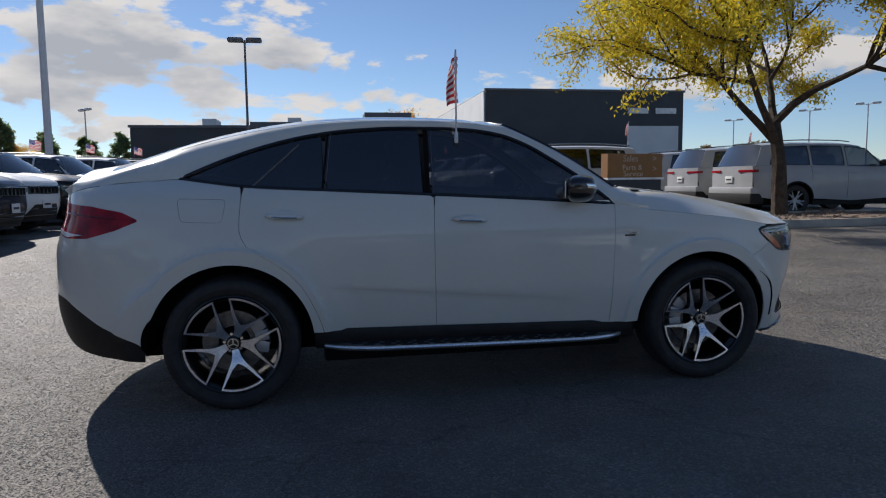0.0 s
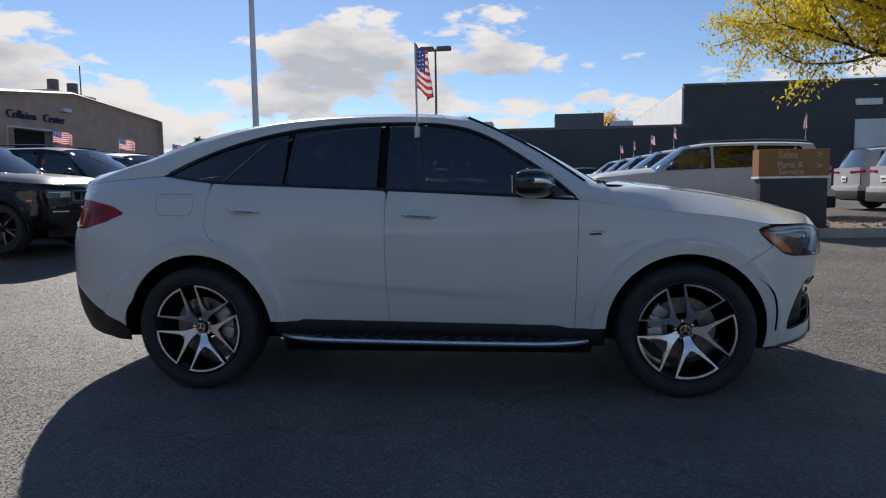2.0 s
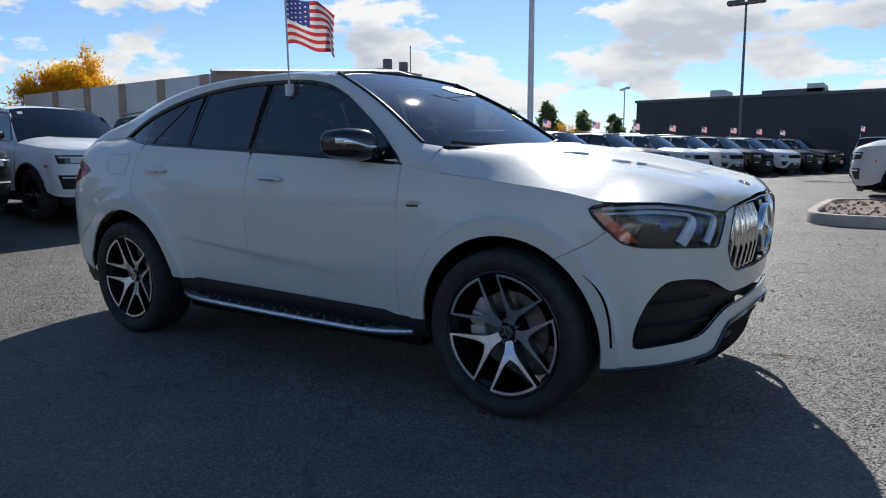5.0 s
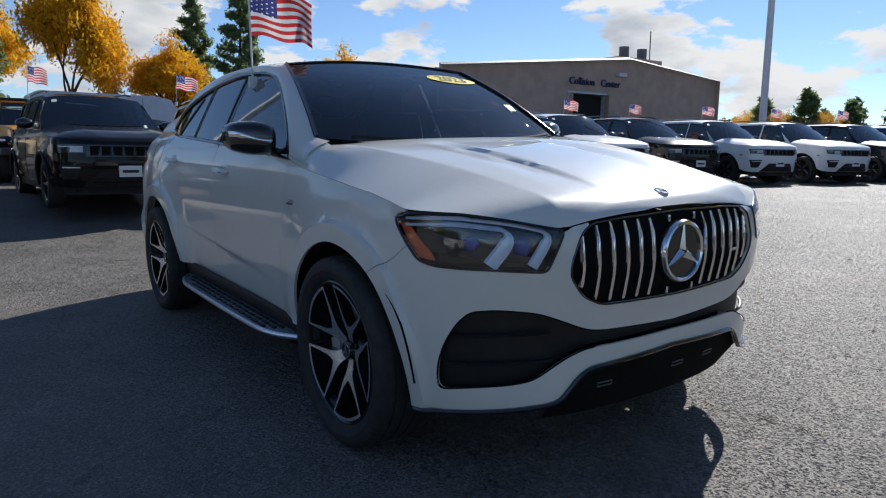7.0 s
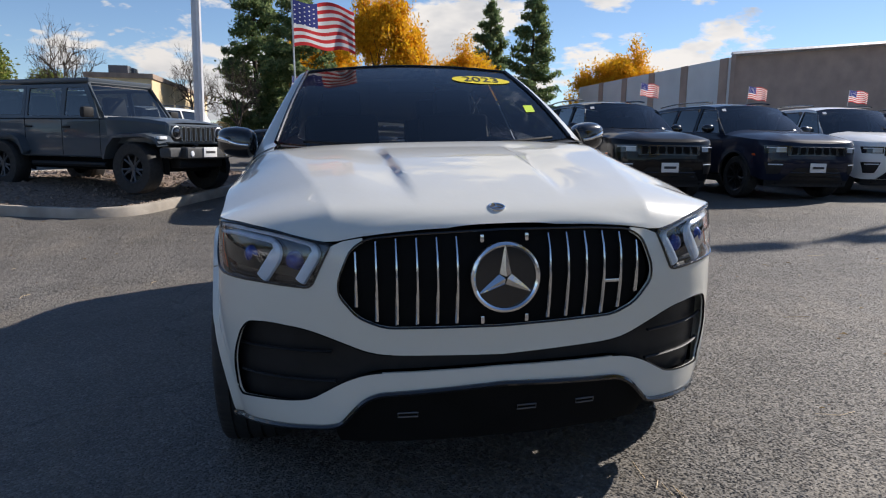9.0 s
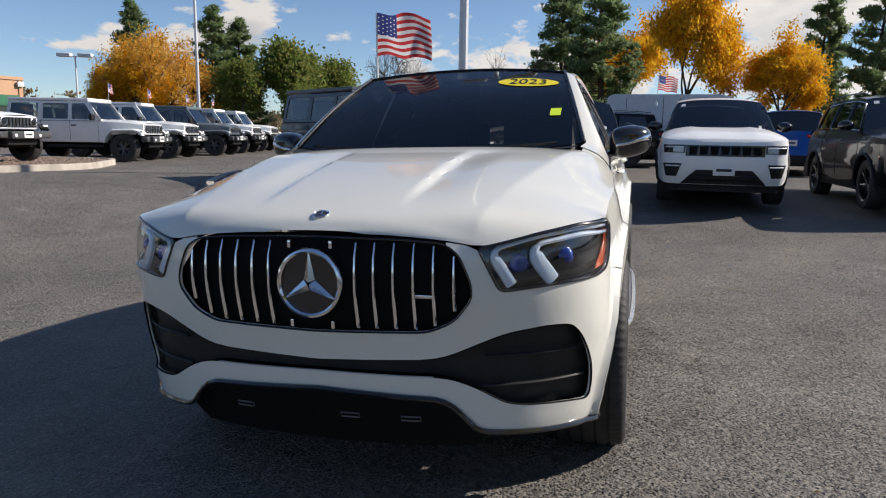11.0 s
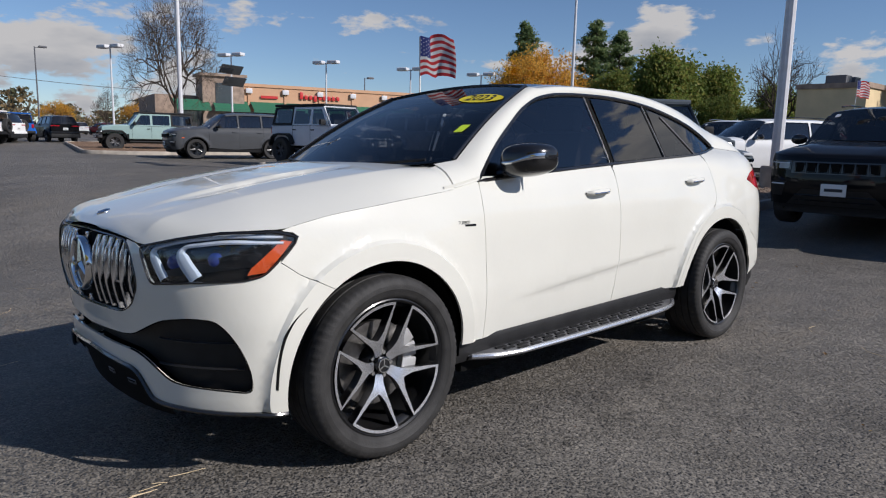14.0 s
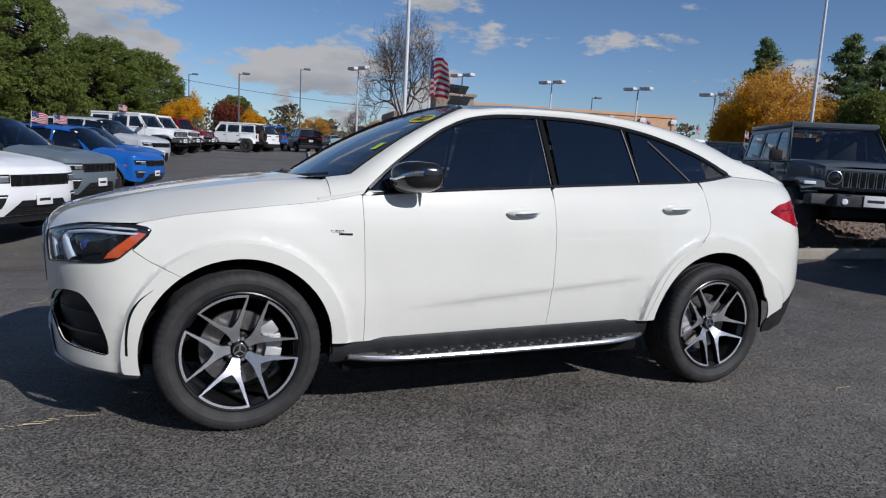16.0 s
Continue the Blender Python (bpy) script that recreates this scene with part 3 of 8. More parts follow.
def make_coupe():
    car = thing("coupe_suv", "pearl white coupe SUV with black mirrors, parked on asphalt", "car")
    car.matrix_basis = Matrix.Rotation(radians(-0.38), 4, "Y") @ Matrix.Rotation(radians(1.85), 4, "X")
    g = 0.0014
    GUIDES = flare_guides()
    # headlamp, grille and intake outlines on the skin
    lamp = rounded([(s_of(0.535), 0.919), (s_of(0.70), 0.956), (s_of(0.83), 0.978), (1.95, 0.978), (1.862, 0.955), (1.87, 0.935), (1.99, 0.822), (2.05, 0.808), (s_of(0.76), 0.800), (s_of(0.60), 0.785)], 0.022)
    grille = []
    for y, z in ((0.0, 0.643), (0.38, 0.652), (0.462, 0.688), (0.518, 0.762), (0.517, 0.81), (0.478, 0.905), (0.43, 0.935), (0.30, 0.945), (0.0, 0.952)):
        grille.append((s_of(y) if y else X1 + WRAP, z))
    intake = [(X1 + WRAP, 0.545), (s_of(0.42), 0.562), (s_of(0.53), 0.612), (s_of(0.62), 0.650), (s_of(0.74), 0.668), (s_of(0.81), 0.662), (2.135, 0.625), (2.085, 0.545), (2.052, 0.46), (2.036, 0.375), (s_of(0.84), 0.388), (s_of(0.70), 0.40), (s_of(0.64), 0.41), (s_of(0.52), 0.475), (s_of(0.44), 0.50), (X1 + WRAP, 0.505)]
    grille, intake = soften(grille, 0.032), soften(intake, 0.075, 6)
    low_edge = [(1.903, 0.285), (s_of(0.86), 0.305), (s_of(0.60), 0.325), (s_of(0.555), 0.335), (s_of(0.47), 0.415), (s_of(0.42), 0.437), (X1 + WRAP, 0.455)]
    low_edge = soften(low_edge, 0.03)
    # wings
    door_x = lambda z: 0.847 + 0.028 * (z - 0.4) / 0.74
    fender = [(door_x(0.39) + g, sill_z(0.862))] + arch_points(AXF, ARCH_F, math.pi - 0.02, 0.95) + [(1.86, 0.815), (1.93, 0.866), (1.868, 0.928), (1.853, 0.956), (1.875, 0.972), (1.92, 0.980)] + [(s, HOODZ(s) - g) for s in np.linspace(1.9, 0.885, 22)] + [(door_x(1.14) + g, 1.138), (door_x(0.9) + g, 0.9)]
    both("front_wing", lambda: patch(fender, lambda s, z: skin(s, z), 0.026, guides=GUIDES), M_PEARL, car)
    # nose panel, with openings; the halves meet in the middle
    # lower part: below and beside the intake; upper part: between intake and grille, round to the bonnet
    bumper = arch_points(AXF, ARCH_F, 0.945, -0.235, 20) + low_edge + intake[::-1] + [grille[0]] + [p for p in grille[1:-1] if p[1] < 0.925 or p[0] < s_of(0.44)] + [(s_of(0.44), 0.938), (s_of(0.50), 0.929)]
    bumper += [(s_of(0.535), 0.914)] + [tuple(p) for p in lamp_lower(lamp)] + [(1.9325, 0.8635), (1.8615, 0.8132)]
    both("front_bumper", lambda: patch(bumper, lambda s, z: skin(s, z), 0.024, guides=GUIDES), M_PEARL, car)
    nm = lambda d: (lambda s, z: skin(s, z) - Vector((0.85, 0.35, 0)) * d)
    both("lower_intake", lambda: patch(grow(intake, 0.012), nm(0.05), 0.05, thick=0.0), M_SATIN, car, "matt black lower air intake")
    for zz in (0.57, 0.47):
        both("intake_fin", lambda: tube([skin(s, zz - 0.012 * (s - 2.1)) - Vector((0.85, 0.35, 0)) * 0.03 for s in np.linspace(2.09, s_of(0.56), 14)], 0.008, flat=0.6), M_SATIN, car)
    both("intake_rim", lambda: tube([skin(s, z) - Vector((0.003, 0.002, 0)) for s, z in resample(intake[1:-1], 0.03, False)], 0.004, sides=6), M_DARK, car)
    # chin with a dark splitter under it
    both("front_splitter", lambda: tube([skin(s, z) + Vector((0.004, 0, -0.008)) for s, z in resample(low_edge, 0.04, False)], 0.009, sides=6), M_GLOSS, car, "gloss black splitter edge")
    chin_at = lambda p, k: skin(*p) + Vector((-0.010 - 0.013 * k, -0.006 * k, 0.012 + (0.225 - p[1]) * k / 5))
    chin = [[chin_at(p, k) for k in range(6)] for p in resample([p for p in low_edge if p[0] >= s_of(0.6)], 0.04, False)]
    both("chin_panel", lambda: grid(chin), M_DARK, car, "satin black panel under the bumper")
    part("skid_panel", grid([[(2.20 - 0.05 * k - 0.10 * abs(y / 0.46) ** 3, y, 0.34 - 0.04 * k) for y in np.linspace(-0.46, 0.46, 15)] for k in range(4)]), M_DARK, car, "black skid panel with bright strips")
    for y0 in (-0.34, 0.06, 0.27):
        strip = [Vector((chin_at((s_of(max(0.01, abs(y))), 0.447), 2.6).x + 0.004, y, chin_at((s_of(max(0.01, abs(y))), 0.447), 2.6).z)) for y in np.linspace(y0, y0 + 0.065, 5)]
        ring_ = [p + Vector((0, 0, 0.007)) for p in strip] + [p - Vector((0.003, 0, 0.007)) for p in strip[::-1]]
        part("skid_strip", tube(ring_, 0.003, True, 5), M_SATIN_ALU, car, "bright frame of a slot in the chin")
    # flat dark patch on the skin, painting the shade inside the bumper's air slot
    slot_path = resample(soften([(1.848, 0.690), (1.90, 0.652), (1.937, 0.60), (1.955, 0.54), (1.962, 0.47), (1.960, 0.385)], 0.04), 0.02, False)
    slot_w = [0.0012 + 0.0042 * smooth(i / 9) for i in range(len(slot_path))]
    slot_poly = [(p[0] + w, p[1] + 0.4 * w) for p, w in zip(slot_path, slot_w)] + [(p[0] - w, p[1] - 0.4 * w) for p, w in zip(slot_path[::-1], slot_w[::-1])]
    both("bumper_slot", lambda: patch(slot_poly, lambda s, z: skin(s, z) + Vector((0.0012, 0.0016, 0)), 0.02, thick=0.004), M_DARK, car, "flat dark patch for the shaded air slot beside the wheel arch")
    # grille with upright bars
    both("grille_mesh", lambda: patch(grow(grille, 0.006), nm(0.035), 0.05, thick=0.0), M_DARK, car)
    both("grille_rim", lambda: tube([skin(s, z) for s, z in resample(grille[:-1] + [grille[-1]], 0.03, False)], 0.0035, sides=6), M_GLOSS, car)
    for y in (0.15, 0.212, 0.275, 0.338, 0.40, 0.462):
        z0, z1 = (0.658, 0.934) if y < 0.35 else ((0.672, 0.926) if y < 0.43 else (0.722, 0.895))
        for sg in (1, -1):
            rows = []
            for i in range(7):
                z = z0 + (z1 - z0) * i / 6
                p = skin(s_of(y), z) - Vector((0.006 + 0.02 * (i / 6 - 0.4) ** 2, 0, 0))
                w = 0.0066 - 0.0024 * i / 6
                rows.append([(p.x - 0.03, sg * p.y - w, z), (p.x - 0.004, sg * p.y - w, z), (p.x, sg * p.y - w * 0.5, z), (p.x, sg * p.y + w * 0.5, z), (p.x - 0.004, sg * p.y + w, z), (p.x - 0.03, sg * p.y + w, z)])
            b = grid(rows)
            bmesh.ops.recalc_face_normals(b, faces=b.faces)
            part("grille_bar", b, M_CHROME, car)
    for sg in (1, -1):
        for z0, z1 in ((0.655, 0.68), (0.915, 0.94)):
            part("grille_bar", bm_box(2.335, 2.358, sg * 0.072 - 0.006, sg * 0.072 + 0.006, z0, z1, 0.003), M_CHROME, car)
    part("grille_badge", bm_box(2.316, 2.324, 0.335, 0.405, 0.760, 0.771, 0.002), M_CHROME, car)
    part("emblem_disc", moved(lathe([(0.0, 0.0), (0.1, 0.0), (0.1, -0.012), (0.0, -0.012)], 48), pose(2.364, 0, 0.803, 0, 0, -90)), M_GLOSS, car)
    ring = lathe([(0.096, -0.005), (0.098, 0.008), (0.104, 0.013), (0.111, 0.010), (0.116, 0.0), (0.116, -0.02)], 56)
    part("emblem_ring", moved(ring, pose(2.364, 0, 0.803, 0, 0, -90)), M_CHROME, car)
    star = bmesh.new()
    for k in range(3):
        rows = [[(-0.019, 0.002, 0.012), (0, 0.014, 0.004), (0.019, 0.002, 0.012)], [(-0.003, 0.002, 0.094), (0, 0.006, 0.098), (0.003, 0.002, 0.094)]]
        join(star, grid(rows), pose(2.364, 0, 0.803, 0, 0, -90) @ pose(0, 0, 0, 0, 120 * k, 0))
    bmesh.ops.recalc_face_normals(star, faces=star.faces)
    part("emblem_star", star, M_CHROME, car)
    # bonnet
    ss = [1.035] + list(np.linspace(1.06, 1.9, 18)) + list(np.linspace(1.93, X1 + WRAP, 40))
    edge = [skin(s, hood_edge(s)) for s in ss]
    ex = np.array([p.x for p in edge])
    zc = curve([(0.97, 1.232), (1.2, 1.216), (1.47, 1.188), (1.74, 1.146), (2.02, 1.087), (2.2, 1.036), (2.29, 1.001), (2.331, 0.968)])
    rows = []

    def ridge_y(x):
        """The line along which the top of the bonnet bends down to its sides."""
        return 0.755 - 0.245 * smooth((x - 0.80) / 1.75)

    def bonnet_z(x, y, ye, ze):
        yr, ay = min(ridge_y(x), 0.93 * ye), abs(y)
        zr = max(ze + 0.008, zc(x) - 0.008 - 0.012 * smooth((x - 1.05) / 0.6) * smooth((2.33 - x) / 0.3))
        if ay <= yr:
            z = zc(x) - (zc(x) - zr) * (ay / yr) ** 2.2
        else:
            q = min(1.0, (ay - yr) / max(1e-6, ye - yr))
            z = zr - (zr - ze) * (0.80 * q + 0.20 * q * q) + 0.022 * math.sin(math.pi * q) * smooth((1.45 - x) / 0.4)
        # the bend runs out into the round of the nose
        keep = smooth((ye - yr) / 0.22)
        z = keep * z + (1 - keep) * (ze + (zc(x) - ze) * (1 - min(1.0, ay / ye) ** 3.2))
        # two short blades press out of the top and run out before the nose
        fade = smooth((x - 1.16) / 0.34) * smooth((2.24 - x) / 0.40)
        k = ay - (0.290 - 0.030 * (x - 1.1) / 0.9)
        z -= fade * 0.016 * smooth((k + 0.014) / 0.030) * smooth((0.20 - k) / 0.19)
        return z - 0.004 * smooth((1.0 - x) / 0.1)

    xs = list(np.linspace(0.915, 1.032, 6)) + list(np.linspace(1.04, 2.2, 42)) + [2.22, 2.24, 2.26, 2.275, 2.29, 2.30, 2.31, 2.318, 2.325, 2.329]
    for x in xs:
        xe = max(x, 1.036)
        ye, ze = float(np.interp(xe, ex, [p.y for p in edge])), float(np.interp(xe, ex, [p.z for p in edge]))
        lim = ye if x > 1.036 else 0.752
        row = []
        for i in range(101):
            e = -1 + i / 50
            yr = min(ridge_y(xe), 0.93 * lim)
            ae = abs(e)
            y = math.copysign(yr * ae / 0.7 if ae <= 0.7 else yr + (lim - yr) * ((ae - 0.7) / 0.3) ** 1.15, e)
            rear = 1.098 - 0.18 * (y / 0.765) ** 2
            xx = x if x > 1.32 else x + (rear - 0.915) * (1.32 - x) / 0.405 * (1 if abs(y) < 0.765 else 0)
            row.append((xx, y, bonnet_z(xe if x < 1.036 else x, y, ye, ze) - (0.005 * (1.036 - x) / 0.12 if x < 1.036 else 0)))
        rows.append(row)
    bm = grid(rows)
    bmesh.ops.recalc_face_normals(bm, faces=bm.faces)
    part("bonnet", bm, M_PEARL, car, "white bonnet with two raised creases", 30)
    corner = []
    ye, ze = float(np.interp(1.085, ex, [p.y for p in edge])), float(np.interp(1.085, ex, [p.z for p in edge]))
    for t in np.linspace(0.0, 0.94, 14):
        b = rail_low(1.022).lerp(rail_top(1.022), t) + Vector((0, 0.72, 0.70)) * 0.020 * math.sin(math.pi * t)
        a = Vector((1.085, b.y, bonnet_z(1.085, b.y, ye, ze)))
        corner.append([a.lerp(b, k / 4) + Vector((0, -0.002, -0.003)) for k in range(5)])
    both("wing_corner", lambda: grid(corner), M_PEARL, car)
    both("wing_shoulder", lambda: grid([[(x, side(x, HOODZ(x)) - 0.007, HOODZ(x) + dz) for dz in (-0.02, 0.0, 0.022)] for x in np.linspace(0.76, 1.10, 12)]), M_PEARL, car)
    bb_ = part("bonnet_badge", moved(lathe([(0.0, 0.003), (0.022, 0.003), (0.028, -0.003)], 28), pose(2.262, 0, 1.0135, 71, 0, -90)), M_INK, car)
    part("badge_ring", moved(lathe([(0.022, 0.003), (0.024, 0.006), (0.028, 0.004), (0.029, -0.003)], 28), pose(2.262, 0, 1.0135, 71, 0, -90)), M_CHROME, bb_)
    tri = bmesh.new()
    for k in range(3):
        join(tri, grid([[(-0.005, 0.0035, 0.0), (0, 0.006, 0.0), (0.005, 0.0035, 0.0)], [(-0.001, 0.0035, 0.022), (0, 0.005, 0.022), (0.001, 0.0035, 0.022)]]), pose(2.262, 0, 1.0135, 71, 0, -90) @ pose(0, 0, 0, 0, 120 * k, 0))
    part("badge_star", tri, M_CHROME, bb_)
    # headlamps
    for sg in (1, -1):
        mk = (lambda b: b) if sg == 1 else mirrored
        lampob = part("headlamp", mk(patch(lamp, nm(0.045), 0.03, thick=0.0)), M_GLOSS, car, "dark headlamp with two white light guides")
        part("lens", mk(patch(lamp, lambda s, z: skin(s, z) + Vector((0.001, 0.001, 0)), 0.022, thick=0.03)), M_LENS, lampob)
        # C-shaped guides: a thin arm along the top that bends down into a broad foot
        for yi, yo, top, zb, wid in ((0.585, 0.93, 0.0, 0.802, 0.019), (0.705, 0.92, -0.022, 0.808, 0.025)):
            path = [(1.925, 0.957 + top)] + [(s_of(q), float(np.interp(q, [0.53, 0.7, 0.83, 0.93], [0.900, 0.945, 0.966, 0.966])) + top) for q in np.linspace(0.86, yi + 0.015, 7)]
            path += [(s_of(yi), path[-1][1] - 0.022), (s_of(yi + 0.012), 0.872), (s_of(yi + 0.055), zb)]
            path = [Vector(p) for p in resample(soften(path, 0.03, 5), 0.01, False)]
            cut = max(range(len(path)), key=lambda i: path[i].x)
            arm, foot = path[: cut - 3], path[cut - 4:]
            for nm2, pts, w0, w1, mt in (("light_arm", arm, 0.005, 0.0085, M_GUIDEARM), ("light_guide", foot, 0.009, wid, M_GUIDEFOOT)):
                rows = []
                for i, p in enumerate(pts):
                    t = i / (len(pts) - 1)
                    d = (pts[min(i + 1, len(pts) - 1)] - pts[max(i - 1, 0)]).normalized()
                    nv, w = Vector((-d.y, d.x)), w0 + (w1 - w0) * smooth(min(1.0, 2 * t))
                    rows.append([skin(*(p + nv * e * w)) - Vector((0.85, 0.35, 0)) * dp for e, dp in ((-1, 0.028), (-0.8, 0.016), (0, 0.011), (0.8, 0.016), (1, 0.028))])
                part(nm2, mk(grid(rows)), mt, lampob)
        bez = [[skin(s, z) - Vector((0.85, 0.35, 0)) * 0.03 for z in (0.806 + 0.008 * k, 0.822 + 0.016 * k)] for k, s in enumerate(np.linspace(1.99, s_of(0.60), 8)[::-1])]
        part("bezel", mk(grid(bez)), M_BLACKALLOY, lampob, "dark bezel inside the lamp")
        for yy, rr in ((0.665, 0.036), (0.80, 0.034)):
            c = skin(s_of(yy), 0.862 if yy < 0.7 else 0.875) - Vector((0.052, 0.024, 0))
            b = bmesh.new()
            bmesh.ops.create_uvsphere(b, u_segments=20, v_segments=12, radius=rr)
            part("projector", mk(moved(b, Matrix.Translation(c))), M_BLUEGLINT, lampob)
        amb = [(1.925, 0.946), (1.882, 0.938), (1.985, 0.832), (2.05, 0.824), (2.035, 0.850)]
        part("side_reflector", mk(patch(amb, lambda s, z: skin(s, z) - Vector((0.006, 0.010, 0)), 0.03, thick=0.004)), M_AMBER, lampob, "orange side reflector")
        part("lamp_rim", mk(tube([skin(s, z) + Vector((0.001, 0.001, 0)) for s, z in resample(lamp, 0.02)], 0.0045, True, 5)), M_GLOSS, lampob)
    # doors
    x_f, x_m = (lambda z: 0.847 + 0.028 * (z - 0.4) / 0.74), (lambda z: -0.262 - 0.012 * math.sin(max(0.0, (z - 0.4)) * 3.4))
    zs = np.linspace(0.41, 1.2, 14)
    fd = [(x_m(sill_z(-0.26)) + g, sill_z(-0.26)), (x_f(0.39) - g, sill_z(0.85))] + [(x_f(z) - g, z) for z in np.linspace(0.45, 1.12, 10)] + [(x, BELT(x) - 0.004) for x in np.linspace(0.868, -0.255, 18)] + [(x_m(z) + g, z) for z in zs[::-1][1:-1]]
    rear_gap = curve([(0.40, -0.94), (0.43, -0.945), (0.55, -0.985), (0.70, -1.06), (0.80, -1.15), (0.88, -1.26), (0.96, -1.375), (1.05, -1.405), (1.20, -1.395), (1.27, -1.385)])
    rz = np.linspace(0.43, 1.27, 22)
    rd = [(rear_gap(0.42) + g, sill_z(-0.94)), (x_m(0.41) - g, sill_z(-0.26))] + [(x_m(z) - g, z) for z in zs[1:]] + [(x, BELT(x) - 0.004) for x in np.linspace(-0.29, -1.38, 18)] + [(rear_gap(z) + g, z) for z in rz[::-1][1:]]
    for nm_, poly, hx in (("front_door", fd, -0.058), ("rear_door", rd, -1.15)):
        hz = 1.068 if hx > -0.5 else 1.113
        for d in both(nm_, lambda: patch(poly, lambda s, z: skin(s, z), 0.026, guides=GUIDES), M_PEARL, car):
            sg = 1 if d.data.vertices[0].co.y > 0 else -1
            mk = (lambda b: b) if sg == 1 else mirrored
            yy = side(hx, hz)
            b = bmesh.new()
            rows = []
            for i in range(13):
                t = -1 + i / 6
                w, o = 0.017 * math.sqrt(max(0.04, 1 - t ** 4)), 0.034 * (1 - t ** 4) + 0.004
                rows.append([(hx + 0.108 * t, yy + o + 0.010 * math.cos(a), hz + w * math.sin(a) - 0.006 * t) for a in np.linspace(0, 2 * math.pi, 11)[:-1]])
            b = grid(rows, False, True)
            bmesh.ops.recalc_face_normals(b, faces=b.faces)
            h = part("door_handle", mk(b), M_PEARL, d, "white door handle with a chrome strip")
            part("handle_strip", mk(tube([(hx + 0.098 * t, yy + 0.046 * (1 - t ** 4) + 0.004, hz - 0.004 - 0.006 * t) for t in np.linspace(-1, 1, 13)], 0.005, sides=6)), M_CHROME, h)
            dish = bmesh.new()
            bmesh.ops.create_uvsphere(dish, u_segments=20, v_segments=10, radius=1)
            part("handle_recess", mk(moved(dish, Matrix.Translation((hx, yy - 0.012, hz)) @ Matrix.Diagonal((0.085, 0.0135, 0.036, 1)))), M_PEARL, d)
    # rear quarter, with arch; then round the tail
    qa = arch_points(AXR, ARCH_R, 0.09, math.pi - 0.02, 30)
    trim_top = soften([(-1.945, 0.415), (-1.99, 0.455), (-2.06, 0.505), (-2.14, 0.58), (-2.28, 0.665), (X2 - WRAP, 0.70)], 0.05)
    quarter = [(-0.945 - g, sill_z(-0.94))] + qa
    quarter += trim_top + [(X2 - WRAP, tail_top(-2.4))] + [(x, tail_top(x) - 0.003) for x in np.linspace(-2.4, -1.77, 14)] + [(x, BELT(x) - 0.004) for x in np.linspace(-1.74, -1.40, 8)] + [(rear_gap(z) - g, z) for z in rz[::-1][1:]]
    tl = rounded([(-1.918, 1.108), (-1.98, 1.158), (-2.12, 1.190), (X2 - 0.60, 1.21), (X2 - 0.60, 1.035), (-2.3, 1.008), (-2.12, 1.012), (-2.0, 1.055)], 0.02)
    both("rear_quarter", lambda: patch(quarter, lambda s, z: skin(s, z), 0.03, holes=[tl], guides=GUIDES), M_PEARL, car)
    for sg in (1, -1):
        mk = (lambda b: b) if sg == 1 else mirrored
        part("tail_lamp", mk(patch(tl, lambda s, z: skin(s, z) + Vector((0, 0.002, 0)), 0.03, thick=0.03)), M_RED, car, "red tail lamp")
        foot_ = rounded([(-2.15, 1.032), (X2 - 0.58, 1.054), (X2 - 0.58, 1.04), (-2.28, 1.016)], 0.006, 2)
        part("reversing_lamp", mk(patch(foot_, lambda s, z: skin(s, z) + Vector((-0.003, 0.005, 0)), 0.03, thick=0.006)), M_WHITELENS, car, "white reversing lamp")
        part("lamp_bar", mk(tube([skin(s, 1.118 + 0.03 * math.sin((s + 1.98) * -4.0)) + Vector((-0.002, 0.004, 0)) for s in np.linspace(-2.0, X2 - 0.5, 12)], 0.0045, sides=5)), M_REDDARK, car, "dark red band in the tail lamp")
    low = [(p[0], p[1] - 0.004) for p in trim_top] + [(X2 - WRAP, 0.42), (-2.45, 0.385), (-2.25, 0.34), (-1.93, 0.295), (-1.925, 0.35)]
    both("rear_bumper_trim", lambda: patch(low, lambda s, z: skin(s, z) - Vector((0, 0.006, 0)), 0.05), M_SATIN, car, "matt black lower rear bumper")
    part("fuel_flap", mirrored(tube([skin(s, z) + Vector((0, 0.0005, 0)) for s, z in resample(rounded([(-1.745, 1.225), (-1.475, 1.215), (-1.50, 1.085), (-1.725, 1.095)], 0.03), 0.02)], 0.0008, True, 4)), M_SATIN, car)
    # sills and running boards
    for sg in (1, -1):
        mk = (lambda b: b) if sg == 1 else mirrored
        rows = []
        for x in np.linspace(-1.0, 1.02, 30):
            z = sill_z(x)
            rows.append([(x, 0.883, z + 0.012), (x, 0.890, z - 0.005), (x, 0.885, z - 0.06), (x, 0.87, z - 0.10), (x, 0.80, z - 0.13)])
        b = grid(rows)
        bmesh.ops.recalc_face_normals(b, faces=b.faces)
        part("sill", mk(b), M_SATIN, car, "matt black sill")
        brd = thing_under("running_board", car)
        rows = []
        outer = curve([(-0.95, 0.885), (-0.80, 0.965), (-0.60, 1.0), (0.0, 1.008), (0.62, 0.998), (0.80, 0.965), (0.93, 0.89)])
        for x in np.linspace(-0.95, 0.93, 50):
            yo, zz = outer(x), 0.326 - 0.012 * x
            rows.append([(x, 0.82, zz + 0.012), (x, yo - 0.012, zz), (x, yo - 0.002, zz - 0.008), (x, yo - 0.012, zz - 0.024), (x, 0.82, zz - 0.03)])
        b = grid(rows)
        bmesh.ops.recalc_face_normals(b, faces=b.faces)
        brd.data = mesh_of("running_board", mk(b), M_ALUMATT)
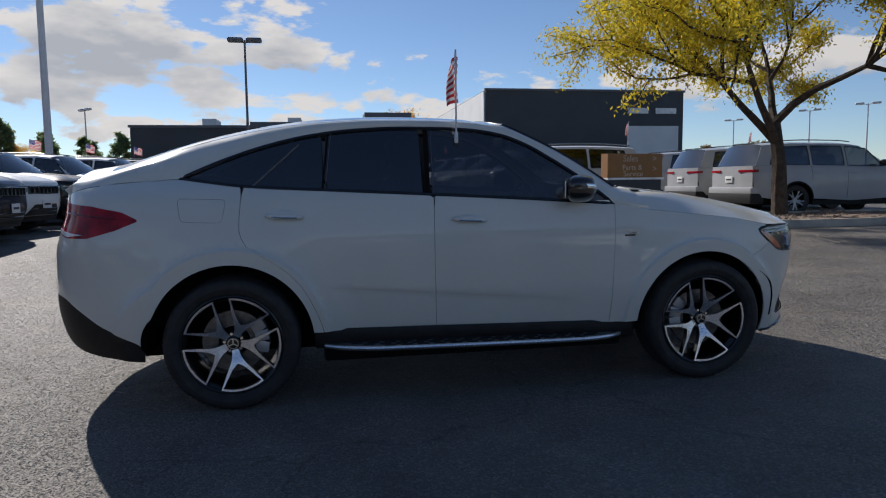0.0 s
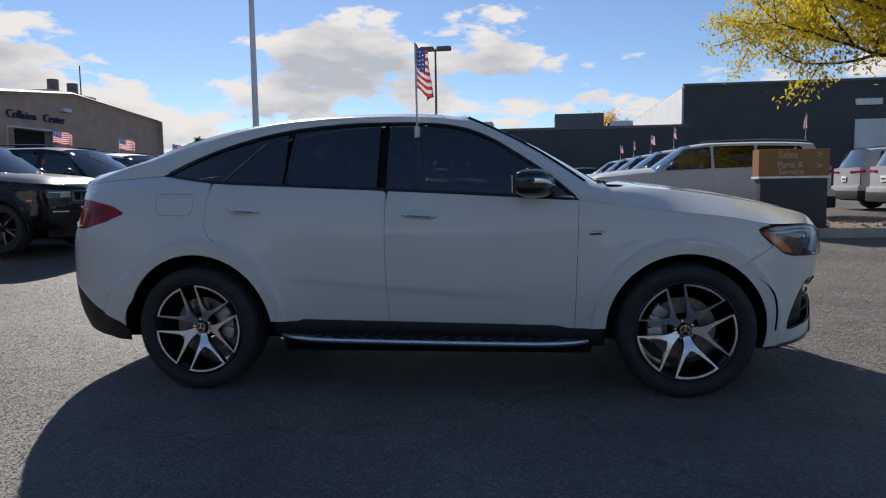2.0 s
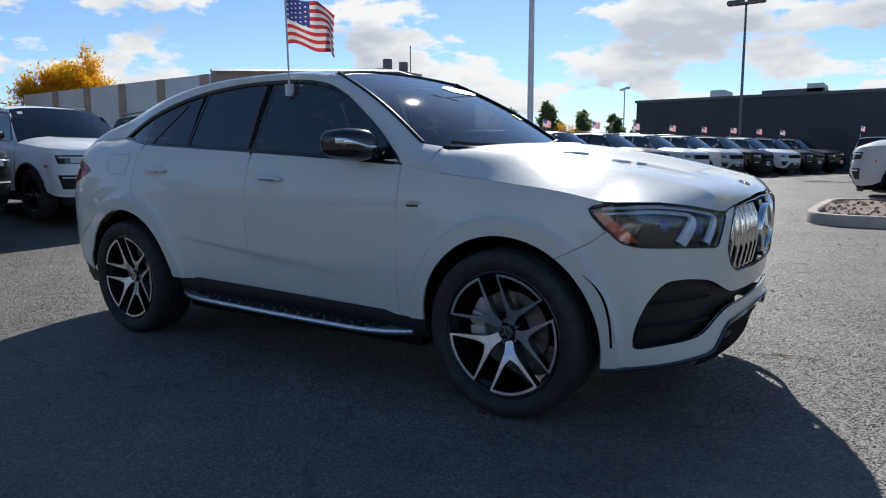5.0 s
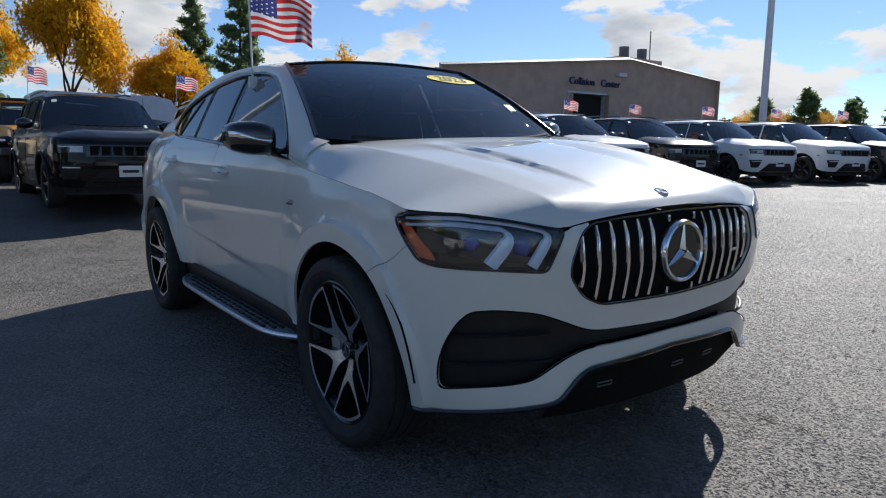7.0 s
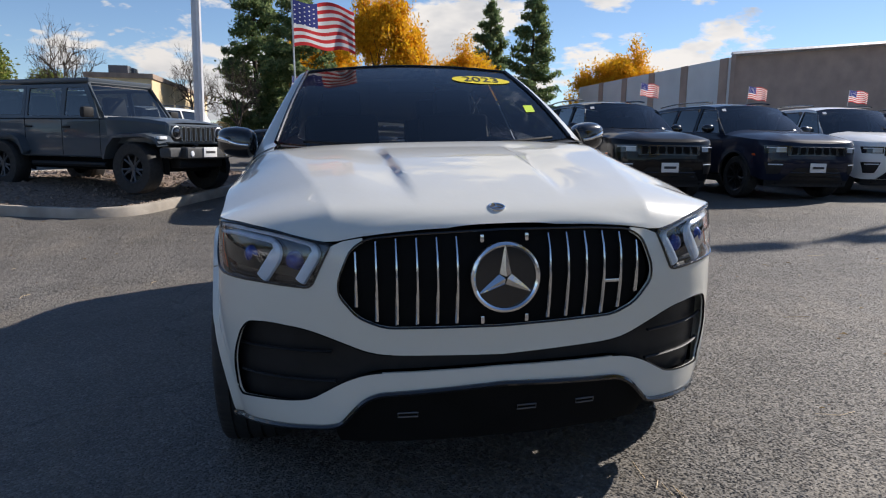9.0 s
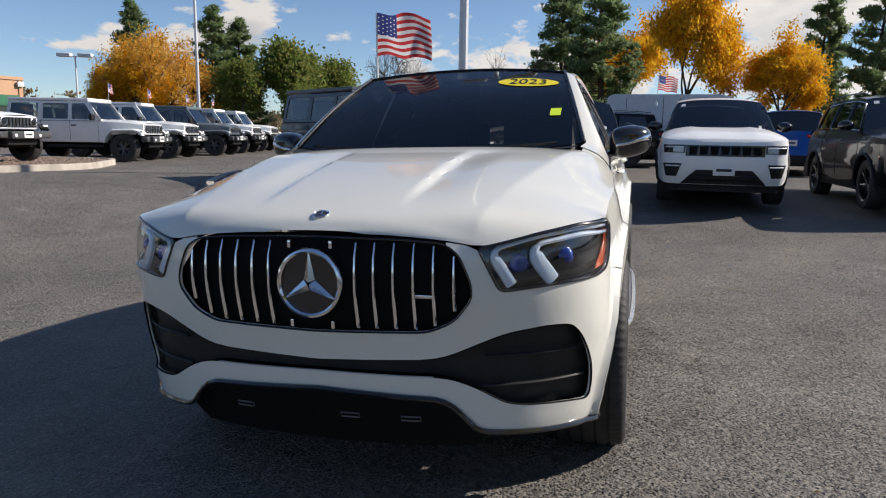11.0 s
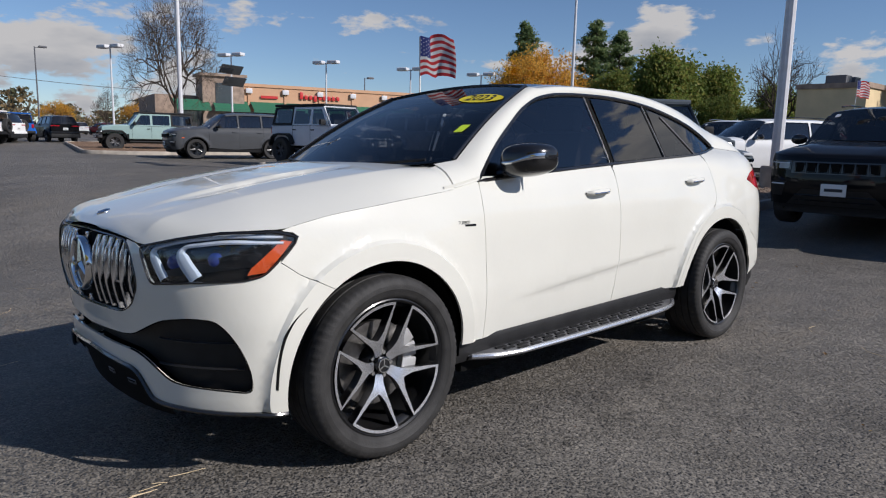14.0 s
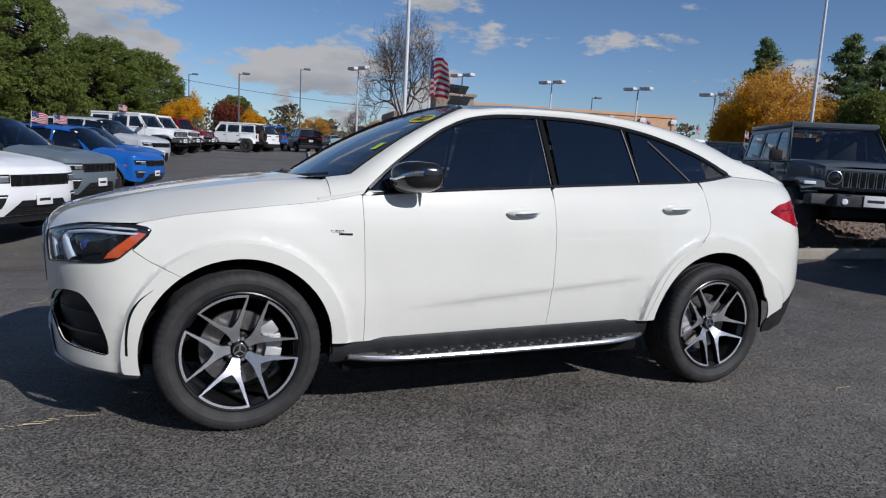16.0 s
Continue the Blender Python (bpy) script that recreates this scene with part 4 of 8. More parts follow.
        pts = [(x, outer(x) - 0.002, 0.322 - 0.012 * x) for x in np.linspace(-0.94, 0.92, 46)]
        part("chrome_edge", mk(tube(pts, 0.012, sides=8)), M_ALU, brd)
        for r_, yy in enumerate((0.875, 0.905, 0.935, 0.965)):
            for k in range(17):
                x = -0.82 + 0.099 * k + (0.03 if r_ % 2 else 0)
                if outer(x) - 0.02 > yy + 0.009 and outer(x + 0.07) - 0.02 > yy + 0.009 and x + 0.07 < 0.86:
                    zz = 0.326 - 0.012 * x + 0.012 * (1 - (yy - 0.82) / (outer(x) - 0.832))
                    part("grip_pad", mk(bm_box(x, x + 0.07, yy - 0.0085, yy + 0.0085, zz - 0.002, zz + 0.006)), M_SATIN, brd)
    # greenhouse: rails, roof, glass
    xs = list(np.linspace(1.035, 0.5, 26)) + list(np.linspace(0.46, -1.7, 60)) + list(np.linspace(-1.76, -2.36, 20))
    rows = []
    for x in xs:
        a, b = rail_low(x), rail_top(x)
        row = []
        for i in range(9):
            t = i / 8
            p = a.lerp(b, t)
            out = 0.020 * math.sin(math.pi * t) if x > -1.6 else (0.020 + 0.020 * smooth((-1.6 - x) / 0.4) * (1 - 0.7 * smooth((-1.92 - x) / 0.4))) * math.sin(math.pi * t)
            row.append(p + Vector((0, 0.72, 0.70)) * out)
        rows.append(row)
    b = grid(rows)
    bmesh.ops.recalc_face_normals(b, faces=b.faces)
    both("roof_rail", b, M_PEARL, car)
    rows = []
    for x in np.linspace(0.215, -2.36, 64):
        tp = rail_top(x)
        row = []
        for i in range(25):
            v = -1 + i / 12
            z = tp.z + (ROOF(min(x, 0.14)) - tp.z) * (1 - abs(v) ** 2.4)
            xx = x if x < 0.0 else x - 0.09 * (1 - v * v) * (x / 0.215)
            row.append((xx, tp.y * v, z + 0.001))
        rows.append(row)
    b = grid(rows)
    bmesh.ops.recalc_face_normals(b, faces=b.faces)
    for f in b.faces:
        c = f.calc_center_median()
        f.material_index = 1 if -1.05 < c.x and abs(c.y) < 0.56 else (2 if -2.2 < c.x < -1.12 and abs(c.y) < 0.47 else 0)
    part("roof", b, [M_PEARL, M_GLOSS, M_GLASS_R], car, "black glass roof panel between white rails")
    rows = [[(-2.28 - 0.17 * k / 4 + 0.10 * abs(y) ** 3, y, 1.384 - 0.010 * k - 0.16 * abs(y) ** 2 + (0.0 if k < 4 else -0.02)) for y in np.linspace(-0.55, 0.55, 21)] for k in range(5)]
    b = grid(rows)
    ext = bmesh.ops.extrude_face_region(b, geom=b.faces[:])
    for v in [e for e in ext["geom"] if isinstance(e, bmesh.types.BMVert)]:
        v.co.z -= 0.03
        v.co.x += 0.03
    bmesh.ops.recalc_face_normals(b, faces=b.faces)
    part("tail_spoiler", b, M_PEARL, car)
    rows = [[screen(u, v) for v in np.linspace(-0.985, 0.985, 33)] for u in np.linspace(0.0, 1.0, 24)]
    b = grid(rows)
    bmesh.ops.recalc_face_normals(b, faces=b.faces)
    part("windscreen", b, M_GLASS_W, car, "tinted windscreen with two price stickers")
    frame_ = bmesh.new()
    for sg in (1, -1):
        tube([screen(u, 0.985 * sg) + Vector((0.004, 0, 0.004)) for u in np.linspace(0, 1, 20)], 0.009, bm=frame_)
    tube([screen(0.99, v) + Vector((0.0, 0, 0.002)) for v in np.linspace(-0.98, 0.98, 20)], 0.008, bm=frame_)
    part("screen_trim", frame_, M_GLOSS, car)
    part("cowl", grid([[(1.30 - 0.19 * v * v, 0.72 * v, 1.188 + 0.03 * v * v) for v in np.linspace(-1, 1, 17)], [(1.08 - 0.18 * v * v, 0.74 * v, 1.185 + 0.045 * v * v) for v in np.linspace(-1, 1, 17)]]), M_SATIN, car)
    for sg, o in ((1, 0.05), (-1, -0.62)):
        part("wiper", tube([(1.115 - 0.17 * (y / 0.76) ** 2 - 0.02 * (y - o), y, 1.213 + 0.04 * (y / 0.76) ** 2) for y in np.linspace(o, o + 0.58, 12)], 0.008), M_SATIN, car)
    part("inner_mirror", moved(bm_box(-0.02, 0.02, -0.13, 0.13, -0.035, 0.035, 0.015), pose(0.36, 0, 1.545)), M_SATIN, car)
    # side glass in three panes
    def pane(x0, x1):
        xs_ = np.linspace(x0, x1, 26)
        return [(x, BELT(x) + 0.012) for x in xs_] + [(x, max(DLO_TOP(x) - 0.012, BELT(x) + 0.013)) for x in xs_[::-1]]
    gmap = lambda x, z: Vector((x, glass_y(x, z), z))
    both("front_side_window", lambda: patch(pane(0.845, -0.27), gmap, 0.05, thick=0.004), M_GLASS_F, car, "tinted front side window")
    both("rear_side_window", lambda: patch(pane(-0.33, -0.90), gmap, 0.05, thick=0.004), M_GLASS_D, car, "dark privacy side window")
    both("quarter_window", lambda: patch(pane(-0.925, -1.735), gmap, 0.05, thick=0.004), M_GLASS_D, car, "dark privacy quarter window")
    dl = [(x, BELT(x)) for x in np.linspace(0.868, -1.748, 60)] + [(x, DLO_TOP(x)) for x in np.linspace(-1.748, 0.868, 80)][1:-1]
    both("window_trim", lambda: tube([Vector((x, glass_y(x, z) + 0.006, z)) for x, z in dl], 0.0125, True, 6), M_GLOSS, car, "gloss black window surround")
    def post(xa, xb, w):
        rows = []
        for t in np.linspace(0, 1, 12):
            x = xa + (xb - xa) * t
            z = BELT(xa) + (DLO_TOP(xb) - BELT(xa)) * t
            rows.append([(x - w, glass_y(x, z) + 0.003, z), (x + w, glass_y(x, z) + 0.003, z)])
        return grid(rows)
    both("door_post", lambda: post(-0.30, -0.285, 0.014), M_DARK, car)
    both("quarter_post", lambda: post(-0.93, -0.885, 0.006), M_DARK, car)
    both("post_strip", lambda: tube([(-0.913 + 0.045 * t, glass_y(-0.913 + 0.045 * t, BELT(-0.93) + (DLO_TOP(-0.885) - BELT(-0.93)) * t) + 0.006, BELT(-0.93) + (DLO_TOP(-0.885) - BELT(-0.93)) * t) for t in np.linspace(0, 1, 10)], 0.0035, sides=5), M_SATIN_ALU, car)
    both("post_strip", lambda: tube([(-0.268 + 0.015 * t, glass_y(-0.268 + 0.015 * t, BELT(-0.27) + (DLO_TOP(-0.26) - BELT(-0.27)) * t) + 0.006, BELT(-0.27) + (DLO_TOP(-0.26) - BELT(-0.27)) * t) for t in np.linspace(0.02, 0.97, 10)], 0.0022, sides=5), M_SATIN_ALU, car)
    both("quarter_divider", lambda: tube([(x, glass_y(x, z) + 0.004, z) for x, z in [(-1.33 + 0.27 * t, 1.285 + 0.27 * t * 0.90) for t in np.linspace(0, 1, 8)]], 0.006, sides=5), M_SATIN_ALU, car)
    # black mirrors
    for sg in (1, -1):
        mk = (lambda b: b) if sg == 1 else mirrored
        b = bmesh.new()
        bmesh.ops.create_uvsphere(b, u_segments=28, v_segments=18, radius=1)
        for v in b.verts:
            x, y, z = v.co
            sup = lambda q, e: math.copysign(abs(q) ** e, q)
            x, y, z = sup(x, 0.7), sup(y, 0.62), sup(z, 0.66)
            w = 0.118 if x > 0 else 0.07
            v.co = Vector((0.60 + x * w - 0.05 * y * 0.9, 0.967 + y * 0.106, 1.243 + z * (0.082 - 0.014 * (y > 0) * y) + 0.010 * y))
        mir = part("mirror", mk(b), M_GLOSS, car, "gloss black door mirror")
        part("mirror_arm", mk(tube([(0.70, 0.83, 1.17), (0.66, 0.88, 1.185), (0.62, 0.93, 1.2)], 0.03, flat=0.6)), M_GLOSS, mir)
        cap = lambda yn, zn: Vector((0.60 + 0.118 * max(0.0, 1 - abs(yn) ** 3.2 - abs(zn) ** 3.0) ** 0.35 - 0.045 * yn + 0.003, 0.967 + yn * 0.106, 1.243 + zn * (0.082 - 0.014 * max(0.0, yn)) + 0.010 * yn))
        part("turn_signal", mk(grid([[cap(yn, -0.14 + 0.30 * smooth((yn + 0.3) / 1.3) + (0.09 + 0.10 * smooth(yn)) * h) + Vector((0.003 * (1 - h * h), 0, 0)) for h in (-1, -0.5, 0, 0.5, 1)] for yn in np.linspace(-0.62, 0.95, 18)])), M_CHROME, mir, "clear strip of the turn signal")
        part("mirror_glass", mk(moved(bm_box(-0.003, 0.003, -0.075, 0.075, -0.05, 0.05, 0.0), pose(0.515, 0.960, 1.243, 0, 0, 14))), M_CHROME, mir)
    # badge: the word and a bar
    for sg in (1, -1):
        b = text_mesh("TURBO", 0.022, 0.001)
        fl = pose(1.01 if sg > 0 else 0.985, sg * (side(1.0, 0.958) + 0.002), 0.958, 90, 0, 180 if sg > 0 else 0)
        part("wing_badge", moved(b, fl), M_CHROME, car)
        part("wing_badge_bar", bm_box(0.93, 1.0, sg * (side(0.965, 0.948) + 0.001) - 0.002, sg * (side(0.965, 0.948) + 0.001) + 0.002, 0.940, 0.950, 0.001), M_GLOSS, car)
    # wheels and what lies behind them
    for x in (AXF, AXR):
        for y in (TRACK, -TRACK):
            make_wheel("wheel", car, x, y, {(1, 1): 73, (1, -1): 104, (-1, 1): 60, (-1, -1): 101}[(1 if x > 0 else -1, 1 if y > 0 else -1)])
    for x, r in ((AXF, ARCH_F), (AXR, ARCH_R)):
        rows = [[(x + (r + 0.012) * math.cos(a), y, HUB + (r + 0.012) * math.sin(a)) for y in (0.55, 0.75, 0.86, 0.90)] for a in np.linspace(-0.12, math.pi + 0.12, 30)]
        b = grid(rows)
        join(b, grid([[(x + rr * math.cos(a), 0.55, HUB + rr * math.sin(a)) for rr in (0.0, r + 0.012)] for a in np.linspace(-0.12, math.pi + 0.12, 30)]))
        both("wheel_well", b, M_DARK, car)
    for x0, x1, w in ((1.89, 2.0, 0.81), (2.0, 2.12, 0.62)):
        part("bumper_lining", bm_box(x0, x1, -w, w, 0.25, 0.50, 0.02), M_DARK, car)
    part("boot_lining", bm_box(-2.22, -1.15, -0.56, 0.56, 0.60, 1.06, 0.04), M_DARK, car)
    part("underbody", bm_box(-2.30, 2.05, -0.60, 0.60, 0.24, 0.62, 0.05), M_DARK, car)
    for x0, x1 in ((-0.95, 0.95),):
        part("floor_pan", bm_box(x0, x1, -0.85, 0.85, 0.22, 0.46, 0.03), M_DARK, car)
    # cabin
    part("cabin_floor", bm_box(-2.0, 1.2, -0.74, 0.74, 0.46, 0.80, 0.04), M_DARK, car)
    part("dashboard", grid([[(1.08 - 0.15 * k / 5 + 0.03 * (k == 0), y, 1.18 + 0.02 * math.sin(k) - 0.09 * max(0, k - 3)) for y in np.linspace(-0.72, 0.72, 13)] for k in range(6)]), M_LEATHER, car)
    part("dashboard_front", bm_box(0.85, 0.95, -0.72, 0.72, 0.75, 1.13, 0.04), M_LEATHER, car)
    wheel_ = bmesh.new()
    tube([(0.0, 0.18 * math.cos(a), 0.18 * math.sin(a)) for a in np.linspace(0, 2 * math.pi, 25)[:-1]], 0.016, True, bm=wheel_)
    bm_box(-0.02, 0.02, -0.17, 0.17, -0.03, 0.03, 0.01, wheel_)
    part("steering_wheel", moved(wheel_, pose(0.58, 0.38, 1.07, 0, 22, 0)), M_LEATHER, car)
    for sx, sy in ((0.0, 0.38), (0.0, -0.38), (-0.95, 0.4), (-0.95, -0.4)):
        seat = part("car_seat", moved(bm_box(-0.28, 0.28, -0.25, 0.25, -0.1, 0.1, 0.06, seg=3), pose(sx + 0.1, sy, 0.82)), M_LEATHER, car)
        part("backrest", moved(bm_box(-0.07, 0.07, -0.24, 0.24, 0.0, 0.58, 0.05, seg=3), pose(sx - 0.2, sy, 0.85, 0, -16, 0)), M_LEATHER, seat)
        part("headrest", moved(bm_box(-0.05, 0.05, -0.13, 0.13, 0.0, 0.18, 0.04, seg=3), pose(sx - 0.375, sy, 1.40, 0, -10, 0)), M_LEATHER, seat)
    # stickers on the windscreen
    def on_screen(y, u):
        v = y / (0.765 + (0.60 - 0.765) * u)
        return screen(u, v)
    def decal(y0, u0, wy, wu, n=40, rect=False):
        b = bmesh.new()
        nrm = Vector((0.55, 0, 0.83)) * 0.004
        c = b.verts.new(on_screen(y0, u0) + nrm)
        ring = []
        for k in range(n):
            a = 2 * math.pi * k / n
            dy, du = (math.cos(a), math.sin(a)) if not rect else (max(-1, min(1, 1.6 * math.cos(a))), max(-1, min(1, 1.6 * math.sin(a))))
            ring.append(b.verts.new(on_screen(y0 + wy * dy, u0 + wu * du) + nrm))
        for k in range(n):
            b.faces.new((c, ring[k], ring[(k + 1) % n]))
        return b
    oval = part("year_sticker", decal(0.405, 0.765, 0.172, 0.066), M_YELLOW, car, "oval yellow sticker reading 2023")
    t = text_mesh("2023", 0.105, 0.0005)
    for v in t.verts:
        v.co = on_screen(0.405 + v.co.x * 1.05, 0.765 + v.co.y * 1.12) + Vector((0.55, 0, 0.83)) * (0.006 + v.co.z)
    bmesh.ops.recalc_face_normals(t, faces=t.faces)
    part("year_number", t, M_INK, oval)
    part("lime_sticker", decal(0.595, 0.35, 0.027, 0.042, rect=True), M_LIME, car, "square lime green sticker")
    return car


def thing_under(name, parent):
    ob = bpy.data.objects.new(name, bpy.data.meshes.new(name))
    scene.collection.objects.link(ob)
    ob.parent = parent
    return ob


def lamp_lower(lamp):
    """The lower edge of the headlamp, from the middle of the car outwards to the wing."""
    pts = [Vector(p) for p in lamp]
    s0, s1 = max(p.x for p in pts), 1.93
    out = []
    for s in np.linspace(s0 - 0.004, s1, 26):
        zz = []
        n = len(pts)
        for i in range(n):
            a, b = pts[i], pts[(i + 1) % n]
            if (a.x - s) * (b.x - s) <= 0 and a.x != b.x:
                zz.append(a.y + (b.y - a.y) * (s - a.x) / (b.x - a.x))
        if zz:
            out.append((float(s), min(zz) - 0.003))
    return out


def grow(poly, d):
    """The outline, pushed outwards a little."""
    c = sum((Vector(p[:2]) for p in poly), Vector((0, 0))) / len(poly)
    return [tuple(Vector(p[:2]) + (Vector(p[:2]) - c).normalized() * d) for p in poly]


M_GUIDEARM = plain("frosted_light_arm", (0.68, 0.73, 0.82), 0.2, 0.0, 0.6, 0.1, 30)
M_GUIDEFOOT = plain("clear_light_guide", (0.78, 0.87, 0.97), 0.15, 0.0, 1.0, 0.05)
M_REDDARK = plain("dark_red_lens", (0.13, 0.004, 0.008), 0.15, 0.0, 0.4)
M_ALUMATT = plain("grey_board_metal", (0.17, 0.17, 0.175), 0.45, 0.6, 0.0, 0.1)
M_GLASS_R = plain("black_rear_screen", (0.012, 0.012, 0.014), 0.1, 0.0, 1.0, 0.1)


# ---------------------------------------------------------------- other vehicles
M_ALLOY_BG = plain("grey_alloy", (0.42, 0.42, 0.43), 0.35, 0.8)
M_ALLOY_DARK = plain("dark_grey_alloy", (0.10, 0.10, 0.105), 0.4, 0.6)
M_BUMPER = plain("grey_bumper_plastic", (0.055, 0.056, 0.058), 0.55, var=0.2, scale=12, spec=0.4)
M_CLOTH = plain("wheel_arch_plastic", (0.016, 0.016, 0.017), 0.6, var=0.2, scale=15, spec=0.25)


def simple_wheel(name, parent, x, y, z, r, width, rim_mat, rim_r, spokes=5):
    hub = part(name, lathe([(0, -width / 2), (r * 0.3, -width / 2), (r * 0.3, 0), (0, 0)], 12), M_DARK, parent)
    hub.matrix_basis = pose(x, y, z, 0, 0, 180 if y < 0 else 0)
    w = width / 2
    part("tyre", lathe([(rim_r, -w * 0.9), (r * 0.93, -w), (r * 0.985, -w * 0.8), (r, -w * 0.5), (r, w * 0.5), (r * 0.985, w * 0.8), (r * 0.93, w), (rim_r * 1.04, w * 0.94), (rim_r, w * 0.85)], 36), M_RUBBER, hub)
    rb = lathe([(rim_r * 1.0, w * 0.88), (rim_r * 0.93, w * 0.8), (rim_r * 0.9, 0.0), (rim_r * 0.2, -0.02), (0, -0.02)], 32)
    part("rim_barrel", rb, M_BLACKALLOY, hub)
    sp = lathe([(0, w * 0.72), (rim_r * 0.2, w * 0.72), (rim_r * 0.24, w * 0.5)], 16)
    for k in range(spokes):
        for sg in (-1, 1):
            rows = [[(rr, w * d, o - ww), (rr, w * (d + 0.06), o), (rr, w * d, o + ww)] for rr, d, o, ww in ((rim_r * 0.15, 0.62, 0, 0.03), (rim_r * 0.6, 0.74, sg * 0.025, 0.018), (rim_r * 0.97, 0.8, sg * 0.055, 0.02))]
            join(sp, grid(rows), pose(0, 0, 0, 0, 360 / spokes * k + 90, 0))
    bmesh.ops.recalc_face_normals(sp, faces=sp.faces)
    part("spokes", sp, rim_mat, hub)
    return hub


def number_plate(parent, m):
    p = part("number_plate", moved(bm_box(-0.006, 0.006, -0.155, 0.155, -0.08, 0.08, 0.005), m), M_PLATE, parent)
    part("plate_bar", moved(bm_box(0.006, 0.0075, -0.11, 0.11, -0.02, 0.02), m), M_INK, p)
    return p


def make_suv(label, length=4.91, wb=2.96, height=1.80, half=0.955, chrome=False):
    """A five-door SUV with a slotted grille: nose towards +x, wheels on z = 0."""
    car = thing("suv", label, "car")
    k, h = length / 4.91, height / 1.80
    fx, rx, zr = wb / 2, -wb / 2, 0.375
    nose, tail = fx + 0.89 * k, rx - 1.05 * k
    plan_ = curve([(tail, half - 0.10), (tail + 0.25, half - 0.03), (rx, half), (fx, half), (nose - 0.35, half - 0.04), (nose, half - 0.16)])
    sect_ = curve([(0.25, -0.06), (0.45, -0.02), (0.7, 0.0), (0.95 * h, -0.005), (1.08 * h, -0.03), (1.16 * h, -0.07), (1.25 * h, -0.12)])
    belt = curve([(nose, 1.0 * h), (fx - 0.55, 1.13 * h), (0.3, 1.155 * h), (-1.4, 1.19 * h), (tail, 1.20 * h)])
    roof = curve([(0.35, 1.715 * h), (-0.2, 1.775 * h), (-1.2, 1.78 * h), (tail + 0.45, 1.745 * h), (tail + 0.2, 1.71 * h)])

    def fl(x, z):
        return max(0.03 * smooth((0.53 - math.hypot(x - c, z - zr)) / 0.03) for c in (fx, rx))

    side_ = lambda x, z: Vector((x, plan_(x) + sect_(z) + fl(x, z), z))
    # round the corners of the nose
    xc1, pw = fx + 0.475, 2 / 3.0
    th_ = np.linspace(0, math.pi / 2, 200)
    cx_, cy_ = (nose - xc1) * np.sin(th_) ** pw, (plan_(xc1)) * np.cos(th_) ** pw
    run_ = np.r_[0, np.cumsum(np.hypot(np.diff(cx_), np.diff(cy_)))]
    full_ = float(run_[-1])
    bulge = curve([(0.28, -0.06), (0.42, 0.0), (0.56, 0.05), (0.66, 0.055), (0.80 * h, 0.045), (0.94 * h, 0.03), (1.04 * h, -0.02)])

    def nose_skin(s, z):
        if s <= xc1:
            return side_(s, z)
        a = float(np.interp(s - xc1, run_, th_))
        return Vector((xc1 + (nose + bulge(z) - xc1) * math.sin(a) ** pw, (plan_(xc1) + sect_(z)) * math.cos(a) ** pw + fl(s, z) * math.cos(a), z))

    s_at = lambda y: xc1 + float(np.interp(-abs(y), -cy_, run_))
    brow = lambda s: belt(xc1) + (0.985 * h - belt(xc1)) * smooth((s - xc1) / (full_ * 0.75))
    arcs = lambda c, a0, a1: [(c + 0.445 * math.cos(a), zr + 0.445 * math.sin(a)) for a in np.linspace(a0, a1, 18)]
    poly = [(tail + 0.05, 0.48), (rx - 0.47, 0.40)] + arcs(rx, math.pi - 0.05, 0.1) + [(0, 0.36)] + arcs(fx, math.pi - 0.1, 0.05) + [(xc1, 0.43)] + [(x, belt(x)) for x in np.linspace(xc1, tail + 0.02, 24)]
    both("body_side", lambda: patch(poly, side_, 0.07), M_PAINT, car)
    low = [(rx + 0.44, 0.38), (fx - 0.44, 0.38), (fx - 0.44, 0.26), (rx + 0.44, 0.26)]
    both("sill", lambda: patch(low, lambda x, z: side_(x, z) - Vector((0, 0.01, 0)), 0.15), M_CLOTH, car)
    for c in (fx, rx):
        both("arch_trim", lambda: tube([side_(x, z) + Vector((0, 0.004, 0)) for x, z in arcs(c, math.pi + 0.1, -0.1)], 0.022, sides=6), M_CLOTH, car)
    yb = lambda x: plan_(x) + sect_(belt(x))
    up = lambda x, z: Vector((x, yb(x) - 0.02 - 0.24 * (z - belt(x)) - 0.18 * (z - belt(x)) ** 2, z))
    wsx0, wsx1, bx0, bx1 = fx - 0.50, 0.28, tail + 0.12, tail + 0.34
    top = lambda x: roof(x) - 0.055 * h
    upper = [(x, belt(x) + 0.004) for x in np.linspace(wsx0, bx0, 14)] + [(bx1, top(bx1))] + [(x, top(x)) for x in np.linspace(bx1 + 0.1, wsx1, 12)]
    zc = (lambda x, t: belt(x) + 0.03 + t * (top(x) - 0.06 - belt(x) - 0.03))
    xa = wsx0 - 0.19
    wins = []
    for x0, x1, s0, s1 in ((xa, -0.12, 0.52 * (wsx0 - wsx1), 0.0), (-0.2, -1.05, 0, 0), (-1.13, bx0 + 0.36, 0, -0.14)):
        wins.append(rounded([(x0, zc(x0, 0)), (x1, zc(x1, 0)), (x1 - s1, zc(x1, 1)), (x0 - s0, zc(x0 - s0, 1))], 0.03, 3))
    both("cabin_side", lambda: patch(upper, up, 0.09, holes=wins), M_PAINT, car)
    for w in wins:
        both("side_window", lambda: patch(w, lambda x, z: up(x, z) - Vector((0, 0.008, 0)), 0.15, thick=0.0), M_GLASS_F if w is wins[0] else M_GLASS_D, car)
        both("window_trim", lambda: tube([up(x, z) + Vector((0, 0.002, 0)) for x, z in resample(w, 0.12)], 0.011, True, 4), M_GLOSS, car)
